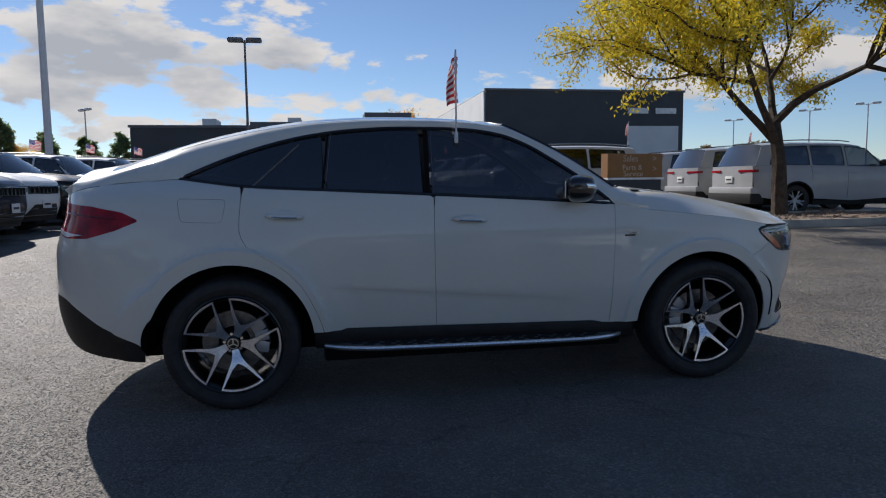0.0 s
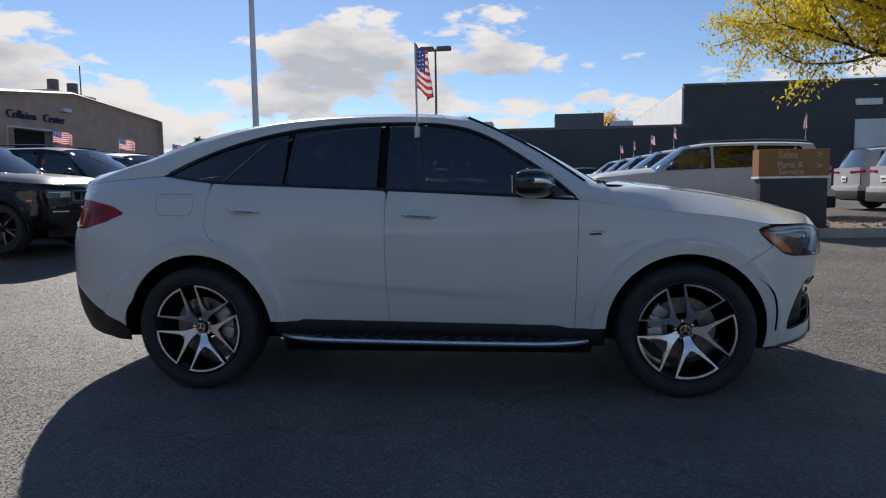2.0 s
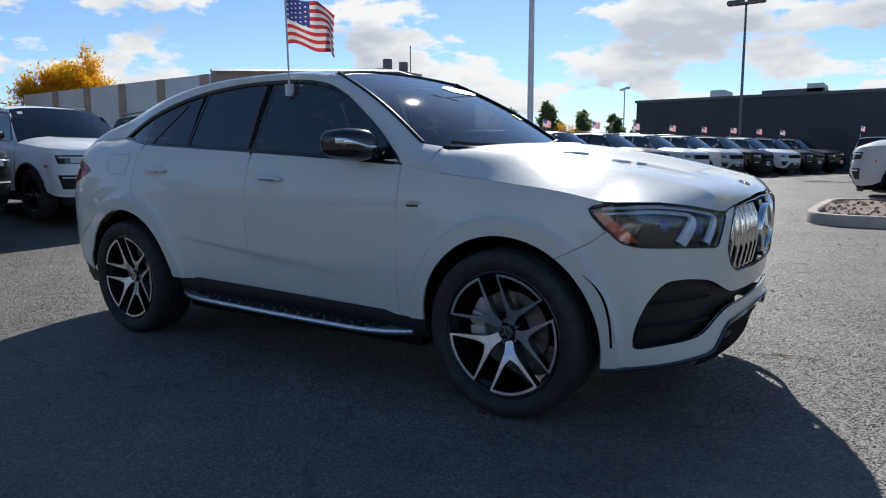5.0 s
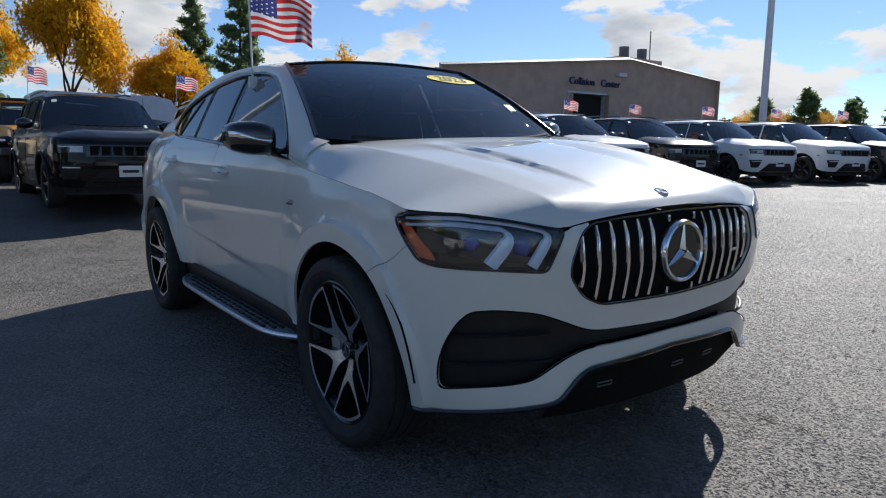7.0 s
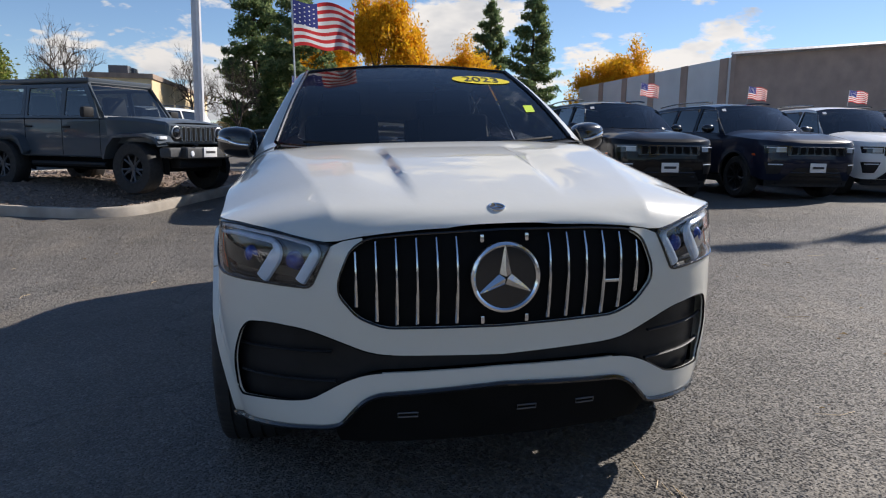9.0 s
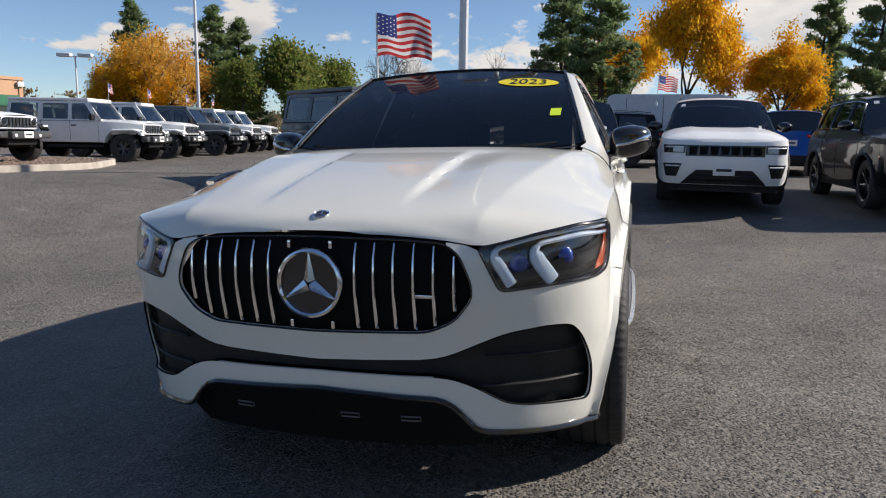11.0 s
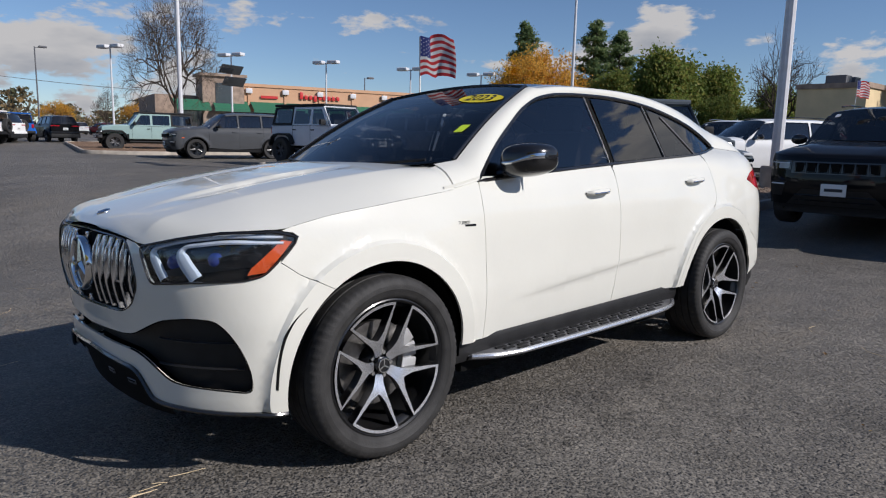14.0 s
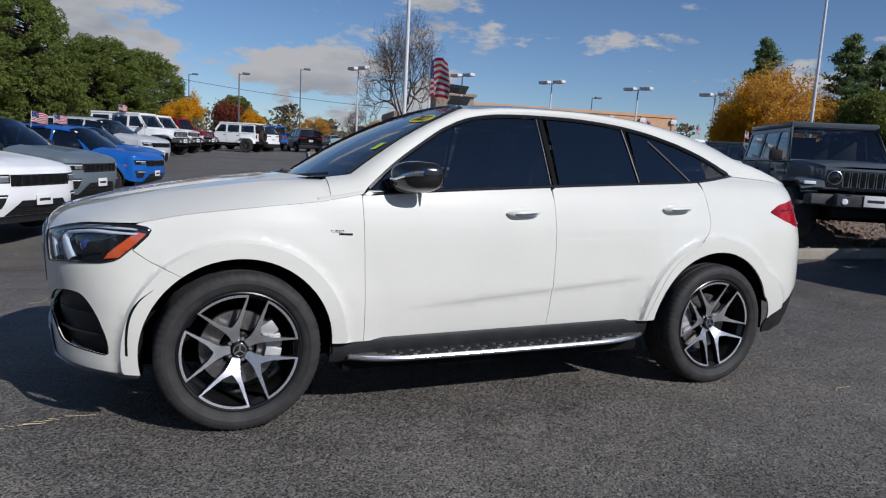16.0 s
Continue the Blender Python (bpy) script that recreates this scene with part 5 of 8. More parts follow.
    tw = lambda x: up(x, top(x)).y
    rows = [[(x, tw(x) * v, top(x) + (roof(x) - top(x)) * (1 - abs(v) ** 3)) for v in np.linspace(-1, 1, 13)] for x in np.linspace(wsx1, bx1, 14)]
    part("roof", grid(rows), M_PAINT, car)
    both("roof_rack", lambda: tube([(x, tw(x) - 0.05, roof(x) + 0.012 + 0.02 * math.sin(math.pi * (x - bx1) / (wsx1 - bx1))) for x in np.linspace(bx1 + 0.1, wsx1 - 0.2, 10)], 0.014, sides=5), M_GLOSS, car)
    yf, yt = yb(wsx0) - 0.02, tw(wsx1)
    rows = [[(wsx0 + 0.14 * (1 - v * v) + (wsx1 - wsx0) * u + (-0.08 * (1 - v * v)) * u, (yf + (yt - yf) * u) * v, belt(wsx0) + 0.004 + (top(wsx1) - belt(wsx0)) * u + 0.05 * (1 - v * v) * u + 0.02 * math.sin(math.pi * u)) for v in np.linspace(-1, 1, 13)] for u in np.linspace(0, 1, 7)]
    wscr = part("windscreen", grid(rows), M_GLASS_BG, car)
    for k_, (ua, va, du, dv) in enumerate(((0.80, -0.86, 0.09, 0.10), (0.10, 0.72, 0.10, 0.05))):
        lab = [[(wsx0 + 0.14 * (1 - v * v) + (wsx1 - wsx0) * u + (-0.08 * (1 - v * v)) * u + 0.008, (yf + (yt - yf) * u) * v, belt(wsx0) + 0.010 + (top(wsx1) - belt(wsx0)) * u + 0.05 * (1 - v * v) * u + 0.02 * math.sin(math.pi * u)) for v in (va, va + dv)] for u in (ua, ua + du)]
        part("windscreen_label", grid(lab), M_PLATE, wscr, "small white paper label")
    rows = [[(bx0 + (bx1 - bx0) * u - 0.06 * (1 - v * v), (yb(bx0) - 0.02 + (tw(bx1) - yb(bx0) + 0.02) * u) * v, belt(bx0) + (top(bx1) - belt(bx0)) * u + 0.05 * (1 - v * v) * u) for v in np.linspace(-1, 1, 11)] for u in np.linspace(0, 1, 6)]
    part("rear_window", grid(rows), M_GLASS_R, car)
    # bonnet
    brim = [Vector((x, plan_(x) + sect_(belt(x)), belt(x))) for x in np.linspace(wsx0 - 0.05, xc1 - 0.02, 10)] + [nose_skin(q, brow(q)) for q in np.linspace(xc1, xc1 + full_, 30)]
    bx_ = [p.x for p in brim]
    rows = []
    for x in list(np.linspace(wsx0 + 0.02, bx_[-1] - 0.12, 16)) + [bx_[-1] - q for q in (0.09, 0.06, 0.035, 0.015, 0.004)]:
        ye, ze = float(np.interp(x, bx_, [p.y for p in brim])), float(np.interp(x, bx_, [p.z for p in brim]))
        lift = 0.075 * smooth((bx_[-1] - x) / 0.5) + 0.03 * smooth((bx_[-1] - x) / 0.05)
        rows.append([(x + (0.12 * (1 - v * v) * (x - wsx0 < 0.1)), ye * v, ze + lift * (1 - abs(v) ** 5) + 0.012 * math.exp(-((abs(v) - 0.5) / 0.08) ** 2) * smooth((bx_[-1] - x) / 0.4)) for v in np.linspace(-1, 1, 25)])
    part("bonnet", grid(rows), M_PAINT, car)
    # nose
    yn = 0.80
    def fr(v, z, d=0.0):
        p = nose_skin(s_at(abs(v) * yn), z)
        return Vector((p.x - d, math.copysign(p.y, v) if v else 0.0, z))
    face_ = [(xc1, 0.41), (xc1 + 0.12, 0.36), (xc1 + 0.3, 0.34), (xc1 + full_, 0.34), (xc1 + full_, brow(xc1 + full_))] + [(q, brow(q)) for q in np.linspace(xc1 + full_ * 0.95, xc1, 14)]
    both("nose_panel", lambda: patch(face_, nose_skin, 0.06), M_PAINT, car)
    def band(z0, z1, v0, v1, d, n=12, lean=0.0, top=None):
        t0, t1 = top or (v0, v1)
        rows_ = []
        for u in (0, 0.25, 0.5, 0.75, 1):
            va, vb = v0 + (t0 - v0) * u, v1 + (t1 - v1) * u
            rows_.append([fr(va + (vb - va) * q, z0 + (z1 - z0) * u, d + lean * u) for q in np.linspace(0, 1, n)])
        return grid(rows_)
    z0, z1 = 0.770 * h, 0.935 * h
    part("lower_grille", band(0.345, 0.565, -0.80, 0.80, -0.008, 22, top=(-0.50, 0.50)), M_SATIN, car, "black lower air intake")
    for zz in (0.41, 0.48):
        part("intake_bar", tube([fr(v, zz, -0.012) for v in np.linspace(-0.62, 0.62, 14)], 0.008, sides=5), M_GLOSS, car)
    part("skirt", band(0.235, 0.345, -1.08, 1.08, 0.010, 24), M_CLOTH, car)
    gr = part("grille", band(z0, z1, -0.70, 0.70, -0.006, 16), M_GLOSS, car)
    for i in range(7):
        v = -0.555 + 0.185 * i
        part("grille_slot", bm_box(fr(v, 0.88 * h).x - 0.01, fr(v, 0.88 * h).x + 0.018, yn * v - 0.055, yn * v + 0.055, z0 + 0.02, z1 - 0.02, 0.012, seg=1), M_DARK, gr)
        part("slot_ring", tube([Vector((fr(v, 0.88 * h).x + 0.016, yn * v + a, b)) for a, b in ((-0.06, z0 + 0.02), (0.06, z0 + 0.02), (0.06, z1 - 0.02), (-0.06, z1 - 0.02))], 0.007, True, 4), M_CHROME if chrome else M_GLOSS, gr)
    for sg in (1, -1):
        hl = part("headlamp", band(z0 + 0.045, z1 + 0.004, 0.71 * sg, 1.09 * sg, -0.006, 12, top=(0.71 * sg, 1.115 * sg)), M_GLOSS, car)
        part("lens", band(z0 + 0.06, z1 - 0.02, 0.74 * sg, 0.93 * sg, -0.010, 8), M_ALLOY_BG, hl, "bright lamp reflector")
        part("light_strip", tube([fr(v * sg, z1 - 0.03, -0.012) for v in np.linspace(0.74, 1.08, 8)], 0.008, sides=5), M_WHITELENS, hl)
        fg = part("fog_pocket", band(0.455, 0.655, 0.86 * sg, 1.06 * sg, -0.006, 10, top=(0.76 * sg, 1.10 * sg)), M_SATIN, car)
        part("fog_light", tube([fr(v * sg, 0.618, -0.010) for v in np.linspace(0.80, 1.05, 6)], 0.010, sides=6), M_WHITELENS, fg)
        part("side_marker", moved(bm_box(-0.05, 0.05, -0.004, 0.004, -0.018, 0.018, 0.003), Matrix.Translation(side_(nose - 0.42, 0.78) * 1.0 + Vector((0, 0, 0))) if sg > 0 else Matrix.Translation(Vector((nose - 0.42, -side_(nose - 0.42, 0.78).y, 0.78)))), M_AMBER, car)
        part("tail_lamp", moved(bm_box(-0.05, 0.1, -0.27, 0.27, -0.032, 0.032, 0.015), pose(tail + 0.03, sg * (half - 0.33), 1.08 * h, 0, 0, -8 * sg)), M_RED, car)
        mb = bmesh.new()
        bmesh.ops.create_uvsphere(mb, u_segments=12, v_segments=8, radius=1)
        part("mirror", moved(mb, Matrix.Translation((wsx0 - 0.33, sg * (half + 0.09), belt(0.6) + 0.10)) @ Matrix.Diagonal((0.09, 0.125, 0.085, 1))), M_GLOSS, car)
        for hx in (0.02, -0.95):
            part("door_handle", moved(bm_box(-0.1, 0.1, -0.012, 0.012, -0.014, 0.014, 0.008), Matrix.Translation((hx, sg * (side_(hx, 1.02 * h).y + 0.015), 1.02 * h))), M_PAINT, car)
        for gx in (fx - 0.47, -0.16, -1.12):
            part("door_gap", tube([Vector((gx, sg * (side_(gx, z).y + 0.001), z)) for z in np.linspace(0.45 if gx > -1 else 0.86, belt(gx), 6)], 0.004, sides=4), M_DARK, car)
    rows = [[(tail + 0.02 - 0.05 * (1 - abs(v) ** 3), (half - 0.11) * v, z) for v in np.linspace(-1, 1, 12)] for z in np.linspace(0.55, belt(tail), 6)]
    part("tailgate", grid(rows), M_PAINT, car)
    part("rear_bumper", bm_box(tail - 0.06, tail + 0.3, -half + 0.06, half - 0.06, 0.52, 0.70, 0.05), M_PAINT, car)
    part("rear_skirt", bm_box(tail - 0.068, tail + 0.3, -half + 0.05, half - 0.05, 0.30, 0.56, 0.04), M_CLOTH, car)
    number_plate(car, Matrix.Translation(fr(0, 0.565, -0.02)))
    number_plate(car, pose(tail - 0.05, 0, 0.88 * h, 0, 0, 180))
    for x in (fx, rx):
        for y in (half - 0.13, -half + 0.13):
            simple_wheel("wheel", car, x, y, zr, zr, 0.25, M_BLACKALLOY if not chrome else M_ALLOY_BG, 0.25)
    part("underbody", bm_box(tail + 0.15, nose - 0.12, -half + 0.27, half - 0.27, 0.26, 0.60, 0.04), M_DARK, car)
    part("cabin_floor", bm_box(tail + 0.2, wsx0 - 0.05, -half + 0.10, half - 0.10, 0.5, 0.80, 0.04), M_DARK, car)
    part("dashboard", bm_box(wsx0 - 0.22, wsx0 + 0.08, -half + 0.16, half - 0.16, 0.85, belt(wsx0) - 0.03, 0.05), M_DARK, car)
    for sx in (0.0, -0.95):
        for sy in (0.38, -0.38):
            part("seat", moved(bm_box(-0.07, 0.07, -0.23, 0.23, 0, 0.72, 0.05), pose(sx - 0.15, sy, 0.78, 0, -14, 0)), M_LEATHER, car)
    return car


def make_wrangler(label, top_black=True, flare_paint=False):
    """A boxy open-top off-roader with a hard top: nose towards +x, wheels on z = 0."""
    car = thing("off_roader", label, "car")
    fx, rx, zr, half = 1.504, -1.504, 0.415, 0.79
    body = bm_box(-2.13, 0.88, -half, half, 0.56, 1.20, 0.05, seg=3)
    part("tub", body, M_PAINT, car)
    rows = []
    for x, w, z in ((0.86, 0.78, 1.22), (1.2, 0.74, 1.215), (1.6, 0.69, 1.19), (1.92, 0.64, 1.15), (1.97, 0.63, 1.12)):
        rows.append([(x, -w, 0.80), (x, -w, z - 0.05), (x, -w + 0.04, z), (x, -0.25, z + 0.03), (x, 0.25, z + 0.03), (x, w - 0.04, z), (x, w, z - 0.05), (x, w, 0.80)])
    b = grid(rows)
    bmesh.ops.recalc_face_normals(b, faces=b.faces)
    part("bonnet", b, M_PAINT, car)
    gr = part("grille_panel", bm_box(1.93, 2.02, -0.645, 0.645, 0.80, 1.125, 0.05, seg=3), M_PAINT, car)
    part("grille_inset", bm_box(2.0, 2.030, -0.595, 0.595, 0.848, 1.092, 0.05, seg=3), M_GLOSS, gr)
    for i in range(7):
        y = -0.336 + 0.112 * i
        part("grille_slot", bm_box(2.0, 2.036, y - 0.040, y + 0.040, 0.852, 1.078, 0.016), M_DARK, gr)
        part("slot_ring", tube([(2.036, y + q, z) for q, z in ((-0.040, 0.855), (0.040, 0.855), (0.040, 1.075), (-0.040, 1.075))], 0.008, True, 4), M_ALLOY_BG, gr)
    for sg in (1, -1):
        hl = part("headlamp", moved(lathe([(0.0, 0.03), (0.07, 0.028), (0.088, 0.01), (0.098, 0.0), (0.098, -0.03)], 24), pose(2.02, sg * 0.49, 0.985, 0, 0, -90)), M_GLOSS, car)
        part("lens", moved(lathe([(0.0, 0.04), (0.05, 0.036), (0.078, 0.02)], 20), pose(2.02, sg * 0.49, 0.985, 0, 0, -90)), M_GLASS_R, hl)
        part("lamp_ring", moved(lathe([(0.088, 0.012), (0.093, 0.022), (0.102, 0.018), (0.106, 0.0)], 24), pose(2.02, sg * 0.49, 0.985, 0, 0, -90)), M_ALLOY_BG, hl)
        # flared wings
        for cx, paint in ((fx, flare_paint), (rx, flare_paint)):
            pr = [(-0.60, 0.62), (-0.52, 0.82), (-0.36, 0.965), (0.30, 0.985), (0.50, 0.94), (0.60, 0.84)] if cx > 0 else [(-0.58, 0.62), (-0.46, 0.86), (-0.30, 0.95), (0.34, 0.95), (0.48, 0.88), (0.60, 0.66)]
            rows = [[(cx + x, sg * y, z - (0.03 if y > 0.9 else 0.0)) for y in (0.62, 0.76, 0.91, 0.945)] + [(cx + x * 0.95, sg * 0.945, z - 0.075), (cx + x * 0.93, sg * 0.70, z - 0.06)] for x, z in pr]
            b = grid(rows)
            bmesh.ops.recalc_face_normals(b, faces=b.faces)
            part("wing_flare", b, M_PAINT if paint else M_CLOTH, car)
            b = grid([[(cx + r * math.cos(a), sg * 0.66, zr + r * math.sin(a)) for r in (0, 0.53)] for a in np.linspace(-0.2, math.pi + 0.2, 14)])
            part("wheel_well", b, M_DARK, car)
        part("turn_signal", moved(bm_box(-0.03, 0.03, -0.08, 0.08, -0.025, 0.025, 0.01), pose(fx + 0.56, sg * 0.83, 0.90)), M_WHITELENS, car)
        part("tail_lamp", bm_box(-2.17, -2.1, sg * 0.70 - 0.07, sg * 0.70 + 0.07, 0.90, 1.14, 0.02), M_RED, car)
        part("mirror", moved(bm_box(-0.05, 0.05, -0.10, 0.10, -0.085, 0.085, 0.03), pose(0.62, sg * 0.93, 1.29)), M_CLOTH, car)
        part("step_bar", tube([(-0.85, sg * 0.80, 0.45), (0.85, sg * 0.80, 0.45)], 0.04, sides=8), M_CLOTH, car)
        for hx in (-0.02, -0.92):
            part("door_handle", bm_box(hx - 0.08, hx + 0.08, sg * 0.80 - 0.014, sg * 0.80 + 0.014, 1.04, 1.075, 0.01), M_CLOTH, car)
        for gx in (0.72, -0.14, -1.02):
            part("door_gap", tube([(gx, sg * 0.7915, z) for z in (0.60, 1.19)], 0.005, sides=4), M_DARK, car)
        part("belt_gap", tube([(-2.1, sg * 0.7915, 1.185), (0.86, sg * 0.7915, 1.185)], 0.005, sides=4), M_DARK, car)
    # cabin and hard top
    yb, yt, zt = 0.775, 0.66, 1.83
    top_m = M_CLOTH if top_black else M_PAINT
    up = lambda x, z: Vector((x, yb + (yt - yb) * (z - 1.2) / (zt - 1.2), z))
    wins = [rounded(w, 0.04, 3) for w in ([(0.60, 1.24), (-0.10, 1.24), (-0.10, 1.70), (0.30, 1.70)], [(-0.20, 1.24), (-0.98, 1.24), (-0.98, 1.70), (-0.20, 1.70)], [(-1.12, 1.26), (-2.0, 1.26), (-1.94, 1.70), (-1.12, 1.70)])]
    frontp = [(0.70, 1.2), (-1.04, 1.2), (-1.04, 1.76), (0.37, 1.76)]
    backp = [(-1.05, 1.2), (-2.1, 1.2), (-2.03, 1.76), (-1.05, 1.76)]
    both("door_frame", lambda: patch(frontp, up, 0.2, holes=wins[:2], thick=0.03), M_PAINT, car)
    both("hard_top_side", lambda: patch(backp, up, 0.2, holes=wins[2:], thick=0.03), top_m, car)
    for w in wins:
        both("side_window", lambda: patch(w, lambda x, z: up(x, z) - Vector((0, 0.012, 0)), 0.3, thick=0.0), M_GLASS_BG, car)
    part("hard_top", bm_box(-2.07, 0.40, -yt - 0.025, yt + 0.022, 1.775, 1.86, 0.035, seg=3), top_m, car)
    rows = [[(0.76 - 0.40 * u, (yb - 0.02 + (yt - yb) * u) * v, 1.22 + 0.55 * u) for v in (-1, -0.5, 0, 0.5, 1)] for u in (0, 0.5, 1)]
    part("windscreen", grid(rows), M_GLASS_BG, car)
    fr_ = bmesh.new()
    tube([(0.775, -0.755, 1.21), (0.365, -0.645, 1.78), (0.365, 0.645, 1.78), (0.775, 0.755, 1.21)], 0.035, True, 6, fr_)
    part("windscreen_frame", fr_, M_PAINT, car)
    part("rear_window", bm_box(-2.09, -2.07, -0.55, 0.55, 1.25, 1.70, 0.0), M_GLASS_R, car)
    fb = part("front_bumper", bm_box(2.03, 2.26, -0.52, 0.52, 0.57, 0.76, 0.05, seg=3), M_BUMPER, car, "dark grey steel bumper")
    for sg in (1, -1):
        part("bumper_wing", moved(bm_box(-0.10, 0.09, -0.20, 0.20, -0.085, 0.075, 0.045, seg=3), pose(2.10, sg * 0.68, 0.675, 0, 0, -14 * sg)), M_BUMPER, fb)
        part("fog_light", moved(lathe([(0.0, 0.012), (0.035, 0.01), (0.045, 0.0), (0.045, -0.03)], 16), pose(2.262, sg * 0.40, 0.655, 0, 0, -90)), M_WHITELENS, fb)
    both("tow_hook", lambda: tube([(2.26, 0.3, 0.78), (2.29, 0.3, 0.80), (2.26, 0.36, 0.80)], 0.012), M_GLOSS, car)
    part("rear_bumper", bm_box(-2.32, -2.12, -0.80, 0.80, 0.55, 0.72, 0.05), M_CLOTH, car)
    number_plate(car, pose(2.27, 0.0, 0.68))
    part("skid_plate", bm_box(1.75, 2.1, -0.5, 0.5, 0.42, 0.58, 0.05), M_CLOTH, car)
    for x in (fx, rx):
        for y in (0.79, -0.79):
            simple_wheel("wheel", car, x, y, zr, zr, 0.29, M_ALLOY_DARK, 0.225)
    sw = simple_wheel("spare_wheel", car, -2.3, 0.0, 1.02, 0.405, 0.25, M_BLACKALLOY, 0.235)
    sw.matrix_basis = pose(-2.28, 0.0, 1.03, 0, 0, 90)
    part("underbody", bm_box(-2.0, 1.9, -0.60, 0.60, 0.36, 0.62, 0.04), M_DARK, car)
    part("cabin_floor", bm_box(-2.0, 0.6, -0.7, 0.7, 1.0, 1.19, 0.02), M_DARK, car)
    for sx in (0.0, -0.9):
        for sy in (0.36, -0.36):
            part("seat", moved(bm_box(-0.07, 0.07, -0.22, 0.22, 0, 0.62, 0.05), pose(sx - 0.1, sy, 0.98, 0, -10, 0)), M_LEATHER, car)
    return car


WHITE, BLACK, SILVER, GREY, NAVY = (0.80, 0.80, 0.79), (0.006, 0.006, 0.007), (0.5, 0.51, 0.52), (0.07, 0.073, 0.078), (0.010, 0.014, 0.03)
BLUE, RED, MINT, ORANGE, SLATE = (0.015, 0.11, 0.42), (0.22, 0.012, 0.02), (0.30, 0.42, 0.40), (0.62, 0.27, 0.05), (0.13, 0.16, 0.18)


def painted(ob, color):
    for o in ob.children_recursive:
        o.color = (*color, 1)
    return ob


def stand(ob, x, y, yaw, dz=0.0):
    return pose(x, y, ground_z(x, y) + dz, 0, 0, yaw)


# ---------------------------------------------------------------- flags
M_FRED, M_FWHITE, M_FBLUE = plain("flag_red", (0.55, 0.03, 0.04), 0.8, var=0.1), plain("flag_white", (0.75, 0.74, 0.72), 0.8, var=0.06), plain("flag_blue", (0.03, 0.045, 0.18), 0.8, var=0.1)
M_POLE_W = plain("white_plastic_pole", (0.7, 0.7, 0.68), 0.5)
for _m, _c in ((M_FRED, (0.55, 0.05, 0.05)), (M_FWHITE, (0.75, 0.74, 0.72)), (M_FBLUE, (0.05, 0.06, 0.2))):
    _n, _l = _m.node_tree.nodes, _m.node_tree.links
    _t, _x = _n.new("ShaderNodeBsdfTranslucent"), _n.new("ShaderNodeMixShader")
    _t.inputs[0].default_value, _x.inputs[0].default_value = (*_c, 1), 0.45
    _l.new(_n["Principled BSDF"].outputs[0], _x.inputs[1])
    _l.new(_t.outputs[0], _x.inputs[2])
    _l.new(_x.outputs[0], _n["Material Output"].inputs[0])


def make_flag(label, pole=0.50, w=0.40, h=0.27, wave=0.035, droop=0.05):
    """A striped window flag on a thin pole; the cloth flies towards +x."""
    fl = thing("window_flag", label, "flag", "window flags")
    part("pole", tube([(0, 0, -0.03), (0, 0, pole)], 0.006, sides=6), M_POLE_W, fl)
    part("clip", bm_box(-0.025, 0.025, -0.012, 0.012, -0.07, 0.0, 0.006), M_POLE_W, fl)
    nx, nz = 40, 39
    bm = bmesh.new()
    vv = [[None] * (nz + 1) for _ in range(nx + 1)]
    for i in range(nx + 1):
        for j in range(nz + 1):
            u, v = i / nx, j / nz
            y = wave * u * math.sin(7.5 * u + 1.3 * v) + 0.4 * wave * u * math.sin(15 * u - 2 * v)
            vv[i][j] = bm.verts.new((w * u * (1 - 0.06 * u), y, pole - 0.005 - h * (1 - v) - droop * u * u + 0.012 * math.sin(9 * u + 2 * v)))
    for i in range(nx):
        for j in range(nz):
            f = bm.faces.new((vv[i][j], vv[i + 1][j], vv[i + 1][j + 1], vv[i][j + 1]))
            stripe = (j // 3) % 2
            f.material_index = 0 if stripe == 0 else 1
            if i < 16 and j >= 18:
                f.material_index = 1 if (i % 3 == 1 and j % 4 == (0 if (i // 3) % 2 else 2) and 1 <= i < 15 and j < 38) else 2
    part("flag_cloth", bm, [M_FRED, M_FWHITE, M_FBLUE], fl, "red and white striped cloth with a blue canton")
    return fl


# ---------------------------------------------------------------- plants
def leaf_material(name, a, b, c):
    m, nt, p = material(name)
    N, L = nt.nodes, nt.links
    g = N.new("ShaderNodeNewGeometry")
    r = N.new("ShaderNodeValToRGB")
    r.color_ramp.elements[0].color, r.color_ramp.elements[1].color = (*a, 1), (*b, 1)
    e = r.color_ramp.elements.new(0.55)
    e.color = (*c, 1)
    L.new(g.outputs["Random Per Island"], r.inputs[0])
    L.new(r.outputs[0], p.inputs["Base Color"])
    p.inputs["Roughness"].default_value = 0.6
    p.inputs["Specular IOR Level"].default_value = 0.25
    tr, mx, out = N.new("ShaderNodeBsdfTranslucent"), N.new("ShaderNodeMixShader"), N["Material Output"]
    L.new(r.outputs[0], tr.inputs[0])
    mx.inputs[0].default_value = 0.55
    L.new(p.outputs[0], mx.inputs[1])
    L.new(tr.outputs[0], mx.inputs[2])
    L.new(mx.outputs[0], out.inputs[0])
    return m


